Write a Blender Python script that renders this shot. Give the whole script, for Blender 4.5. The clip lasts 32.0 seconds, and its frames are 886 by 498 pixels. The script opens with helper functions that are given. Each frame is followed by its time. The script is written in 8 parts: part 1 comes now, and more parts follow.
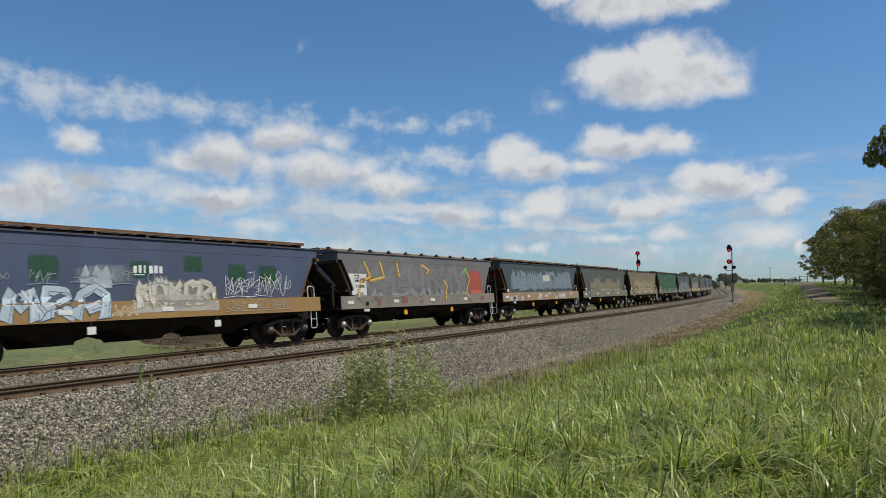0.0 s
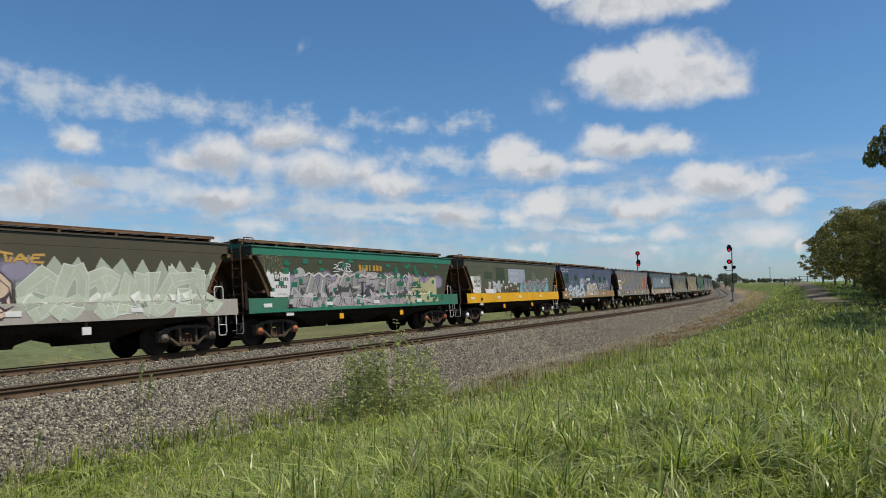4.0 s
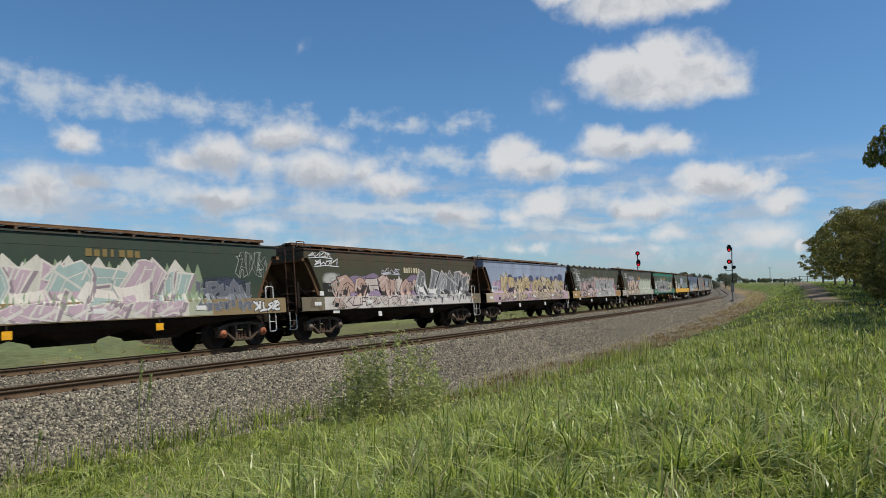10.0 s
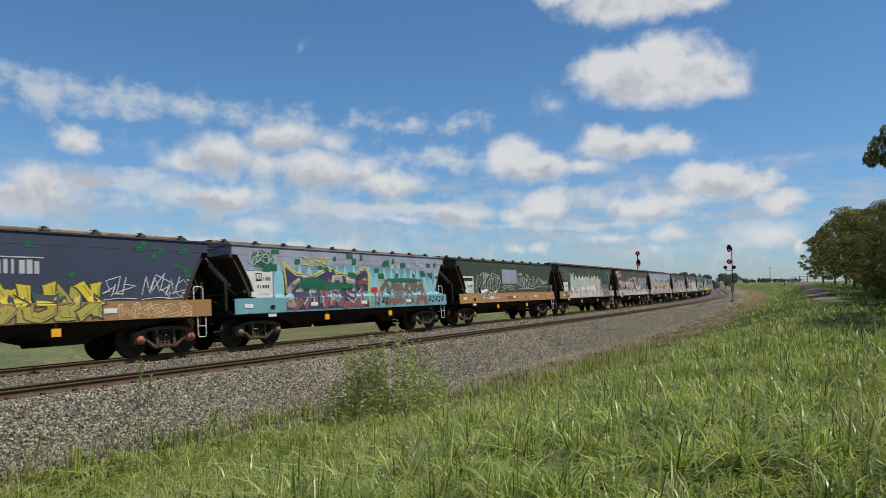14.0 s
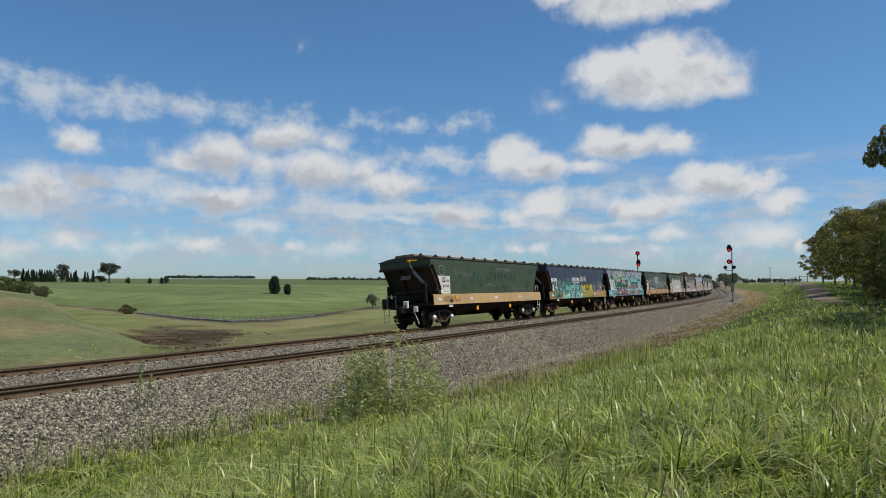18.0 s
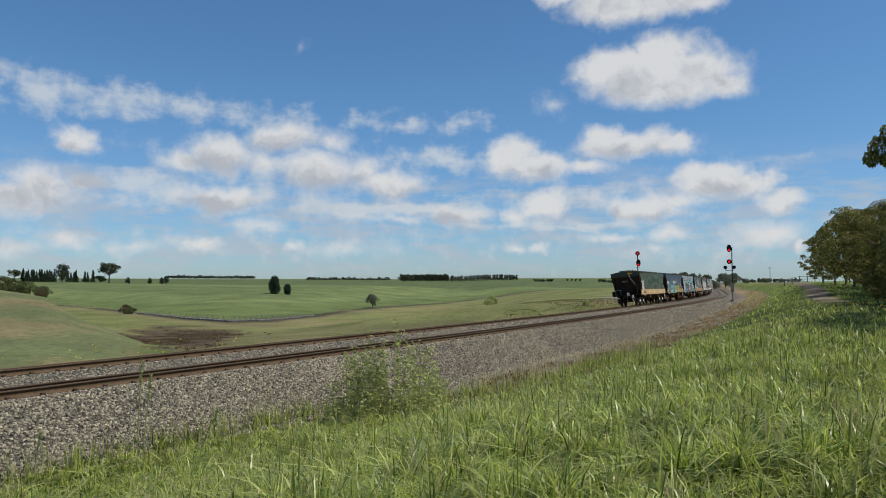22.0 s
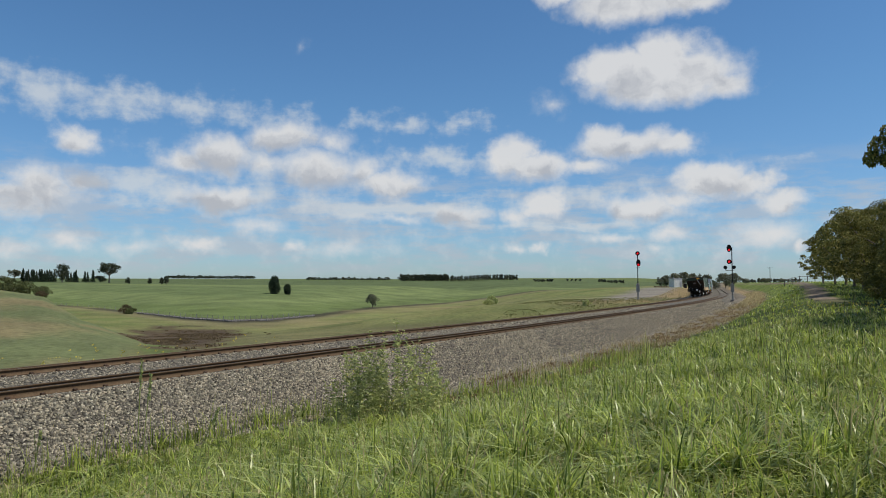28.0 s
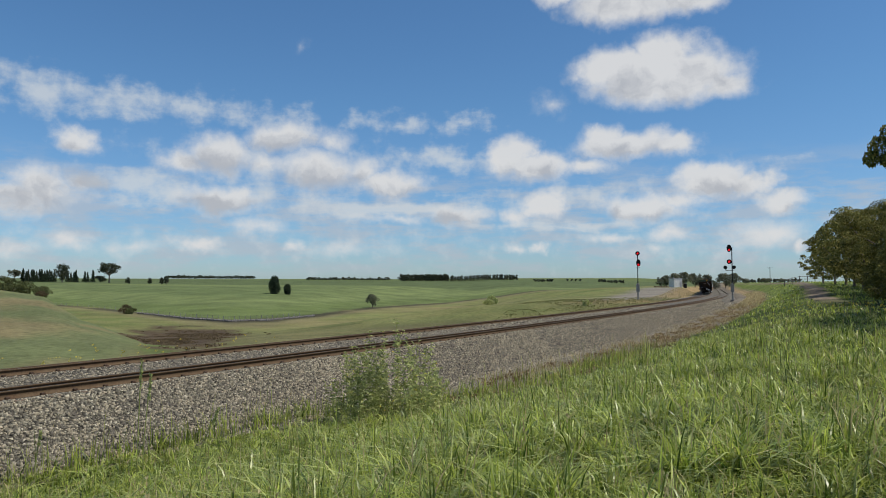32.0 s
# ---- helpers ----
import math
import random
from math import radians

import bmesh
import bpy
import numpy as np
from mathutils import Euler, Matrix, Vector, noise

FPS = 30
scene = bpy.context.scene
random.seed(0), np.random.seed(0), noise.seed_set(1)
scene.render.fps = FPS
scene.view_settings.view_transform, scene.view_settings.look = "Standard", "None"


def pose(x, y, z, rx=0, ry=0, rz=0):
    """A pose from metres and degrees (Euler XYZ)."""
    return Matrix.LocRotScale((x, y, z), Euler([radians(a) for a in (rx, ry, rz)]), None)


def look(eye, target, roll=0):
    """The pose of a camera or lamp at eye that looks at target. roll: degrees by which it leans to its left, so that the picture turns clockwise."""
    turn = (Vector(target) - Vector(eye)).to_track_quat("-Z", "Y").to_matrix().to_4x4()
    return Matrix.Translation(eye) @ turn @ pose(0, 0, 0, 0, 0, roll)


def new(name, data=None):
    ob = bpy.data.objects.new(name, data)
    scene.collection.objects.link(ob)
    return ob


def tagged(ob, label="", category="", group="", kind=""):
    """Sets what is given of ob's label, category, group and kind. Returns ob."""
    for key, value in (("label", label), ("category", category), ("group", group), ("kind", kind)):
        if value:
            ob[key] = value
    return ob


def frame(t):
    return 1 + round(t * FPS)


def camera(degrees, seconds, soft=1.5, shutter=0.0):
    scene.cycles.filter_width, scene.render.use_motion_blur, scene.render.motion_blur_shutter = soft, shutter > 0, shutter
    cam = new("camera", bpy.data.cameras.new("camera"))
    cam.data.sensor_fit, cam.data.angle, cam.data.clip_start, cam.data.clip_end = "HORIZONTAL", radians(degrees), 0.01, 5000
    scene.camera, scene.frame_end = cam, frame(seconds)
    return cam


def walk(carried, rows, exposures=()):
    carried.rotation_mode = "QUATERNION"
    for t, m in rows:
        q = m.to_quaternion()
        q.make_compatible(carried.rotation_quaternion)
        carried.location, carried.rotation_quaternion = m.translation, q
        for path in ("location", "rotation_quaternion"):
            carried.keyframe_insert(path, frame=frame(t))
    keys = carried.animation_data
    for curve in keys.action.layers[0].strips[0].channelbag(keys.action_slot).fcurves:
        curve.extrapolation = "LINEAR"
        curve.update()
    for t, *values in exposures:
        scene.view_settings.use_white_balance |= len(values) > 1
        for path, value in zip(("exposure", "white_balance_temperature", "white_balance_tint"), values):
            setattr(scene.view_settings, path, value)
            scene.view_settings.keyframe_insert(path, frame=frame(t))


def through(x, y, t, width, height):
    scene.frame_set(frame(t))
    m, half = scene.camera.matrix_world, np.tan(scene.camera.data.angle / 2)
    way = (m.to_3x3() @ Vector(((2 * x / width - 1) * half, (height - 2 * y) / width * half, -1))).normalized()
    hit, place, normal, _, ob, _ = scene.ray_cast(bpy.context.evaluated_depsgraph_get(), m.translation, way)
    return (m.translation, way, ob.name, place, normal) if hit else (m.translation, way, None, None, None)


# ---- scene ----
# ---------- camera: stands still on the grass bank ----------
EYE_Z = 2.089
TILT = math.degrees(math.atan((504.86 - 441) / 1265.5))
cam = camera(63.56, 32.0, soft=0.75, shutter=0.12)
STAND = pose(0, 0, EYE_Z, 90 + TILT, 0, 0)
walk(cam, [(0.0, STAND), (32.0, STAND)], exposures=[(0.0, -0.25), (32.0, -0.25)])

# ---------- sun and sky ----------
SUN_EL, SUN_AZ = radians(61), math.atan2(0.95, -0.22)
sun = new("sun", bpy.data.lights.new("sun", "SUN"))
sun.data.energy, sun.data.angle, sun.data.color = 5.0, radians(0.6), (1.0, 0.93, 0.82)
sun_dir = Vector((math.sin(SUN_AZ) * math.cos(SUN_EL), math.cos(SUN_AZ) * math.cos(SUN_EL), math.sin(SUN_EL)))
sun.matrix_world = look(sun_dir * 200, (0, 0, 0))


def make_sky():
    world = bpy.data.worlds.new("sky")
    scene.world = world
    world.use_nodes = True
    nt = world.node_tree
    nt.nodes.clear()
    N, L = nt.nodes.new, nt.links.new

    def put(sock, v):
        if hasattr(v, "links"):
            L(v, sock)
        else:
            sock.default_value = v

    def mth(op, a, b=0.0, c=0.0, clamp=False):
        n = N("ShaderNodeMath")
        n.operation, n.use_clamp = op, clamp
        for i, v in enumerate((a, b, c)):
            put(n.inputs[i], v)
        return n.outputs[0]

    def vec(op, a, b=(0, 0, 0), c=(0, 0, 0)):
        n = N("ShaderNodeVectorMath")
        n.operation = op
        for i, v in enumerate((a, b, c)):
            put(n.inputs[i], v)
        return n.outputs["Value"] if op in ("LENGTH", "DOT_PRODUCT") else n.outputs[0]

    def noise_tex(v, scale, detail, rough=0.55, col=False):
        n = N("ShaderNodeTexNoise")
        n.inputs["Scale"].default_value, n.inputs["Detail"].default_value, n.inputs["Roughness"].default_value = scale, detail, rough
        put(n.inputs["Vector"], v)
        return n.outputs["Color" if col else 0]

    def ramp(v, lo, hi, a=0.0, b=1.0, smooth=True):
        n = N("ShaderNodeMapRange")
        n.interpolation_type = "SMOOTHSTEP" if smooth else "LINEAR"
        for i, x in enumerate((v, lo, hi, a, b)):
            put(n.inputs[i], x)
        return n.outputs[0]

    def mix(f, a, b):
        n = N("ShaderNodeMix")
        n.data_type = "RGBA"
        put(n.inputs[0], f), put(n.inputs[6], a), put(n.inputs[7], b)
        return n.outputs[2]

    coord = N("ShaderNodeTexCoord").outputs["Generated"]
    sep = N("ShaderNodeSeparateXYZ")
    L(coord, sep.inputs[0])
    az = mth("MULTIPLY", mth("ARCTAN2", sep.outputs[0], sep.outputs[1]), 57.296)
    el = mth("MULTIPLY", mth("ARCSINE", sep.outputs[2]), 57.296)
    comb = N("ShaderNodeCombineXYZ")
    L(az, comb.inputs[0]), L(el, comb.inputs[1])
    flat = comb.outputs[0]

    # billowing edges: the plan of the clouds is pushed about by noise
    push = vec("SUBTRACT", noise_tex(flat, 0.30, 6.0, 0.58, True), (0.5, 0.5, 0.5))
    puff = vec("MULTIPLY_ADD", push, (4.6, 2.4, 0.0), flat)
    wide = vec("MULTIPLY", flat, (0.32, 1.25, 1.0))
    push2 = vec("SUBTRACT", noise_tex(wide, 0.36, 6.0, 0.62, True), (0.5, 0.5, 0.5))
    veil = vec("MULTIPLY_ADD", push2, (7.0, 3.2, 0.0), flat)

    def bank(space, rows):
        out = None
        for a, e, ra, re, d in rows:
            q = vec("MULTIPLY_ADD", space, (1 / ra, 1 / re, 0), (-a / ra, -e / re, 0))
            m = mth("MULTIPLY_ADD", vec("LENGTH", q), -d, d)
            out = m if out is None else mth("MAXIMUM", out, m)
        return out

    big = bank(puff, [(17.4, 15.8, 6.6, 2.7, 1.6), (13.9, 16.7, 4.2, 1.8, 1.3), (21.6, 14.7, 2.9, 1.4, 1.0), (17.7, 17.1, 3.4, 2.2, 1.4), (14.6, 21.3, 5.4, 2.0, 1.4), (18.6, 21.4, 4.6, 1.6, 1.3), (9.9, 22.5, 3.0, 1.3, 1.0), (8.7, 14.3, 1.6, 0.9, 0.3), (-11.5, 18.4, 0.5, 0.4, 0.12), (14.6, 10.8, 4.9, 1.3, 1.1), (17.7, 10.7, 2.8, 1.1, 1.0), (12.8, 11.3, 2.0, 1.2, 1.0)])
    mid = bank(puff, [(5.5, 10.3, 2.2, 1.9, 1.2), (7.7, 9.4, 3.6, 1.5, 1.1), (11.1, 9.4, 2.8, 0.9, 0.8), (21.1, 8.1, 3.2, 1.6, 1.3), (23.5, 7.5, 2.2, 1.2, 1.2), (19.5, 8.5, 2.1, 1.2, 1.0), (15.8, 6.1, 3.9, 1.5, 1.1), (18.3, 6.7, 2.8, 1.0, 0.8), (25.5, 6.1, 2.5, 0.9, 1.0), (8.0, 6.4, 2.1, 1.4, 1.2), (5.9, 5.6, 2.1, 0.9, 0.8), (1.0, 5.6, 3.1, 0.9, 0.8), (-3.8, 5.2, 3.1, 0.5, 0.5)])
    side = bank(puff, [(-4.3, 8.1, 3.6, 1.3, 1.1), (-10.1, 9.1, 4.5, 1.8, 0.9), (-6.5, 9.2, 2.6, 1.7, 0.8), (-12.5, 11.6, 3.5, 1.5, 1.0), (-9.2, 11.3, 2.5, 1.0, 0.6), (-17.4, 10.2, 3.4, 1.9, 1.1), (-19.9, 9.3, 2.3, 1.1, 0.8), (-14.0, 9.6, 2.9, 1.1, 0.6), (-17.4, 6.6, 4.0, 1.3, 1.0), (-16.5, 7.1, 2.2, 0.9, 0.9), (-27.4, 10.4, 2.0, 1.1, 1.0), (-29.4, 6.7, 3.2, 1.9, 1.0), (-31.1, 6.0, 2.3, 1.6, 0.9), (-26.8, 7.5, 2.1, 1.3, 0.6)])
    low = bank(puff, [(-19.0, 3.2, 2.1, 0.8, 0.8), (-11.6, 3.2, 1.1, 0.6, 0.6), (-27.5, 3.1, 1.6, 0.7, 0.6), (-14.8, 4.6, 2.4, 0.8, 0.5), (-8.3, 2.9, 3.1, 0.6, 0.4), (5.5, 2.9, 1.5, 0.5, 0.6), (7.7, 3.0, 0.9, 0.5, 0.6), (13.2, 3.5, 2.2, 0.5, 0.6), (17.4, 3.9, 2.4, 0.7, 0.7), (24.5, 3.9, 3.2, 1.2, 0.7), (26.4, 2.8, 0.8, 0.7, 0.7), (16.8, 2.8, 1.0, 0.5, 0.5), (-23.7, 2.7, 2.6, 0.6, 0.4), (-30.8, 2.5, 1.9, 0.6, 0.4)])
    base = bank(puff, [(17.0, 14.9, 6.0, 1.4, 0.55), (13.8, 20.7, 5.9, 1.1, 0.6), (14.6, 10.2, 4.9, 0.7, 0.8), (7.7, 8.6, 4.1, 1.0, 0.9), (21.1, 7.3, 3.6, 0.8, 0.9), (15.8, 5.4, 3.9, 0.8, 0.8), (25.5, 5.6, 2.5, 0.6, 0.8), (-4.3, 7.4, 3.6, 0.8, 0.9), (-10.1, 8.3, 4.5, 1.2, 1.2), (-12.5, 10.9, 3.5, 1.0, 1.0), (-17.4, 9.3, 3.8, 1.1, 1.1), (-17.4, 6.2, 4.5, 0.9, 1.4), (-27.4, 10.0, 1.8, 0.6, 0.8), (-29.4, 5.9, 3.6, 1.6, 1.2), (-26.0, 7.6, 2.1, 1.2, 1.3), (0.7, 5.3, 3.6, 0.7, 1.0)])
    thin = bank(veil, [(-29.8, 13.4, 5.2, 1.9, 0.9), (-24.2, 13.3, 6.2, 1.6, 1.0), (-18.2, 13.1, 6.2, 1.4, 0.8), (-12.8, 12.9, 4.0, 1.1, 0.7), (-3.8, 12.9, 5.2, 1.0, 0.7), (1.6, 12.7, 3.9, 0.9, 0.7), (-12.7, 9.0, 11.4, 2.1, 0.5), (-7.4, 6.3, 8.2, 1.4, 0.9), (2.1, 6.2, 6.2, 1.1, 0.8), (9.7, 4.8, 13.1, 0.6, 1.0), (12.4, 7.3, 6.5, 1.1, 0.8), (-0.6, 9.7, 6.8, 1.5, 0.6), (-23.3, 7.4, 4.6, 1.7, 1.3), (-4.0, 6.2, 11.0, 1.2, 1.5), (0.5, 9.8, 6.0, 1.4, 1.0), (-14.9, 7.6, 9.7, 1.6, 0.5), (-6.1, 3.4, 12.9, 1.6, 0.3), (-28.4, 3.0, 6.4, 1.4, 0.4), (20.3, 3.6, 13.7, 2.0, 0.3), (26.9, 9.1, 2.9, 0.3, 0.5)])
    # elsewhere the same broken cloud goes on over the rest of the sky
    aside = ramp(mth("ABSOLUTE", az), 34.0, 48.0)
    above = ramp(el, 22.0, 32.0)
    rest = mth("MAXIMUM", aside, above)
    dome = noise_tex(vec("MULTIPLY", coord, (1.0, 1.0, 2.2)), 3.2, 7.0, 0.58)
    others = mth("MULTIPLY", ramp(dome, 0.50, 0.66), rest)

    fine = noise_tex(flat, 0.8, 7.0, 0.6)
    heap = mth("MAXIMUM", mth("MAXIMUM", big, mid), mth("MAXIMUM", low, side))
    dens = mth("MULTIPLY_ADD", mth("SUBTRACT", fine, 0.5), 0.5, heap)
    cum = mth("MULTIPLY", ramp(dens, -0.12, 0.70), 0.93)
    streak = noise_tex(vec("MULTIPLY", flat, (0.85, 0.9, 1.0)), 0.7, 6.0, 0.56)
    wisp = mth("MULTIPLY", ramp(mth("MULTIPLY_ADD", mth("SUBTRACT", streak, 0.5), 2.4, thin), -0.1, 1.15), 0.74)

    # thick bases are greyer than the lit tops
    swell = noise_tex(vec("ADD", puff, (3.1, 0.0, 0.0)), 0.42, 5.0, 0.55)
    shade = mth("ADD", mth("MULTIPLY", mth("SUBTRACT", swell, 0.5), 2.6), mth("MULTIPLY", base, 0.85))
    grey = ramp(shade, -0.15, 0.85)
    white = mix(grey, (7.9, 7.95, 8.0, 1), (5.1, 5.3, 5.7, 1))

    sky = N("ShaderNodeTexSky")
    sky.sky_type = "NISHITA"
    sky.sun_disc = False
    sky.sun_elevation, sky.sun_rotation = SUN_EL, SUN_AZ
    sky.air_density, sky.dust_density, sky.ozone_density = 1.0, 0.3, 1.5
    bg = N("ShaderNodeBackground")
    tint = N("ShaderNodeMix")
    tint.data_type, tint.blend_type = "RGBA", "MULTIPLY"
    tint.inputs[0].default_value = 1.0
    L(sky.outputs[0], tint.inputs[6])
    L(mix(ramp(el, 0.0, 14.0, smooth=False), (0.64, 0.87, 1.22, 1), (0.63, 0.96, 1.21, 1)), tint.inputs[7])
    belt = mth("MULTIPLY", ramp(el, 0.3, 1.8), mth("SUBTRACT", 1.0, ramp(el, 6.0, 11.0)))
    strat = noise_tex(vec("MULTIPLY", flat, (0.28, 1.1, 1.0)), 0.55, 7.0, 0.62)
    air = mix(mth("MULTIPLY", mth("MULTIPLY", ramp(strat, 0.42, 0.62), belt), 0.62), tint.outputs[2], (5.05, 5.5, 6.2, 1))
    air = mix(wisp, air, (6.9, 7.35, 7.65, 1))
    air = mix(others, air, (6.0, 6.2, 6.5, 1))
    L(mix(cum, air, white), bg.inputs[0])
    bg.inputs[1].default_value = 0.105
    L(bg.outputs[0], N("ShaderNodeOutputWorld").inputs[0])


make_sky()

# ---------- materials ----------
def material(name, colour, rough=0.7, metal=0.0, second=None, scale=6.0, amount=0.5, bump=0.0, bump_scale=None, fine=0.25, streak=False, jitter=0.0,
             transmit=0.0, glow=0.0, spots=None, runs=None):
    m = bpy.data.materials.new(name)
    m.use_nodes = True
    nt = m.node_tree
    bsdf = nt.nodes["Principled BSDF"]
    N, L = nt.nodes.new, nt.links.new
    second = second or tuple(c * 0.6 for c in colour)
    tc = N("ShaderNodeTexCoord").outputs["Object"]
    if streak:
        mp = N("ShaderNodeMapping")
        mp.inputs["Scale"].default_value = (1.0, 1.0, 0.12)
        L(tc, mp.inputs[0])
        v = mp.outputs[0]
    else:
        v = tc

    def nz(scale_, detail=5.0, vec=v):
        n = N("ShaderNodeTexNoise")
        n.inputs["Scale"].default_value, n.inputs["Detail"].default_value, n.inputs["Roughness"].default_value = scale_, detail, 0.6
        L(vec, n.inputs["Vector"])
        return n.outputs[0]

    def ramp(f, lo, hi, a=0.0, b=1.0):
        n = N("ShaderNodeMapRange")
        n.inputs[1].default_value, n.inputs[2].default_value, n.inputs[3].default_value, n.inputs[4].default_value = lo, hi, a, b
        L(f, n.inputs[0])
        return n.outputs[0]

    def mix(f, a, b, mode="MIX"):
        n = N("ShaderNodeMix")
        n.data_type, n.blend_type = "RGBA", mode
        for i, x in ((0, f), (6, a), (7, b)):
            if hasattr(x, "links"):
                L(x, n.inputs[i])
            else:
                n.inputs[i].default_value = x if i == 0 else (*x, 1)
        return n.outputs[2]

    col = mix(ramp(nz(scale), 0.35, 0.68, 0, amount), colour, second)
    if spots:
        col = mix(ramp(nz(spots[1], 4.0, tc), spots[2], spots[2] + 0.06), col, spots[0])
    if runs:
        # rust that has run down from the roof, and dust thrown up from the line
        sp = N("ShaderNodeSeparateXYZ")
        L(tc, sp.inputs[0])
        for lo, hi, tone, most in runs:
            mu = N("ShaderNodeMath")
            mu.operation = "MULTIPLY"
            L(ramp(sp.outputs[2], lo, hi), mu.inputs[0]), L(ramp(nz(2.6, 5.0), 0.38, 0.66, 0, most), mu.inputs[1])
            col = mix(mu.outputs[0], col, tone)
    g = ramp(nz(scale * 9, 4.0, tc), 0.3, 0.7, 1 - fine, 1 + fine)
    gray = N("ShaderNodeCombineColor")
    for i in range(3):
        L(g, gray.inputs[i])
    col = mix(1.0, col, gray.outputs[0], "MULTIPLY")
    if jitter:
        info = N("ShaderNodeObjectInfo")
        hsv = N("ShaderNodeHueSaturation")
        L(ramp(info.outputs["Random"], 0, 1, 1 - jitter, 1 + jitter), hsv.inputs["Value"])
        L(col, hsv.inputs["Color"])
        col = hsv.outputs[0]
    L(col, bsdf.inputs["Base Color"])
    L(ramp(nz(scale * 2.3, 3.0, tc), 0.3, 0.7, max(0.05, rough - 0.1), min(1, rough + 0.1)), bsdf.inputs["Roughness"])
    bsdf.inputs["Metallic"].default_value = metal
    bsdf.inputs["Specular IOR Level"].default_value = 0.22
    if bump:
        b = N("ShaderNodeBump")
        b.inputs["Distance"].default_value = bump
        b.inputs["Strength"].default_value = 0.8
        L(nz(bump_scale or scale * 6, 5.0, tc), b.inputs["Height"])
        L(b.outputs[0], bsdf.inputs["Normal"])
    if glow:
        bsdf.inputs["Emission Color"].default_value = (*colour, 1)
        bsdf.inputs["Emission Strength"].default_value = glow
    if transmit:
        bsdf.inputs["Transmission Weight"].default_value = transmit
    return m


def leaf_material(name, colour, second, through=0.35, patch=0.6, lo=0.7, hi=1.3, rough=0.6, spec=0.2):
    """Leaves and blades: each island has its own tint, and light passes through."""
    m = bpy.data.materials.new(name)
    m.use_nodes = True
    nt = m.node_tree
    N, L = nt.nodes.new, nt.links.new
    bsdf, out = nt.nodes["Principled BSDF"], nt.nodes["Material Output"]
    geo = N("ShaderNodeNewGeometry")
    rnd = geo.outputs["Random Per Island"]
    cr = N("ShaderNodeMix")
    cr.data_type = "RGBA"
    cr.inputs[6].default_value, cr.inputs[7].default_value = (*colour, 1), (*second, 1)
    L(rnd, cr.inputs[0])
    nzt = N("ShaderNodeTexNoise")
    nzt.inputs["Scale"].default_value = patch
    tc = N("ShaderNodeTexCoord")
    L(tc.outputs["Object"], nzt.inputs["Vector"])
    mr = N("ShaderNodeMapRange")
    mr.inputs[1].default_value, mr.inputs[2].default_value, mr.inputs[3].default_value, mr.inputs[4].default_value = 0.3, 0.7, lo, hi
    L(nzt.outputs[0], mr.inputs[0])
    hsv = N("ShaderNodeHueSaturation")
    L(mr.outputs[0], hsv.inputs["Value"])
    L(cr.outputs[2], hsv.inputs["Color"])
    L(hsv.outputs[0], bsdf.inputs["Base Color"])
    bsdf.inputs["Roughness"].default_value = rough
    bsdf.inputs["Specular IOR Level"].default_value = spec
    tr = N("ShaderNodeBsdfTranslucent")
    L(hsv.outputs[0], tr.inputs[0])
    ms = N("ShaderNodeMixShader")
    ms.inputs[0].default_value = through
    L(bsdf.outputs[0], ms.inputs[1]), L(tr.outputs[0], ms.inputs[2])
    L(ms.outputs[0], out.inputs[0])
    return m


M_RAIL = material("rail_rust", (0.112, 0.076, 0.042), 0.75, 0.1, (0.085, 0.050, 0.028), 3.0, 0.8, 0.002)
M_RAILHEAD = material("rail_head", (0.075, 0.060, 0.045), 0.5, 0.4, (0.09, 0.068, 0.048), 4.0, 0.8)
M_CLIP = material("rail_clip", (0.05, 0.036, 0.026), 0.8, 0.2, (0.09, 0.05, 0.03), 9.0, 0.8)
M_SLEEPER = material("sleeper_timber", (0.19, 0.14, 0.10), 0.9, 0, (0.09, 0.065, 0.05), 5.0, 0.9, 0.006)
M_BALLAST = material("ballast", (0.160, 0.145, 0.115), 0.95, 0, (0.050, 0.044, 0.036), 11.0, 0.95, 0.06, 18.0, 0.6)
M_BLACK = material("underframe_black", (0.014, 0.010, 0.007), 0.85, 0, (0.026, 0.017, 0.010), 2.0, 0.8, 0.002)
M_RUST = material("rust_brown", (0.115, 0.062, 0.038), 0.85, 0.1, (0.06, 0.036, 0.025), 2.5, 0.9, 0.002)
M_WHEEL = material("wheel_steel", (0.024, 0.018, 0.013), 0.75, 0.1, (0.07, 0.045, 0.030), 3.0, 0.7)
M_HUB = material("axle_cap", (0.45, 0.44, 0.42), 0.45, 0.5, (0.3, 0.2, 0.14), 5.0, 0.5)
M_HUBRED = material("axle_cap_orange", (0.42, 0.14, 0.06), 0.6, 0.1, (0.2, 0.08, 0.05), 5.0, 0.6)
M_GREYSTEEL = material("bogie_steel", (0.050, 0.035, 0.024), 0.7, 0.0, (0.15, 0.11, 0.075), 5.0, 0.8, 0.002)
M_WHITE = material("white_paint", (0.74, 0.74, 0.71), 0.6, 0, (0.50, 0.47, 0.41), 1.6, 0.7, fine=0.05)
M_YELLOW = material("reflector_yellow", (0.85, 0.42, 0.02), 0.45, 0, (0.62, 0.29, 0.03), 6.0, 0.6, fine=0.08)
M_RAILPOST = material("galvanised", (0.30, 0.30, 0.29), 0.55, 0.6, (0.2, 0.19, 0.18), 6.0, 0.6)
M_SIGBLACK = material("signal_black", (0.012, 0.012, 0.013), 0.6, 0, (0.03, 0.03, 0.03), 4.0, 0.5)
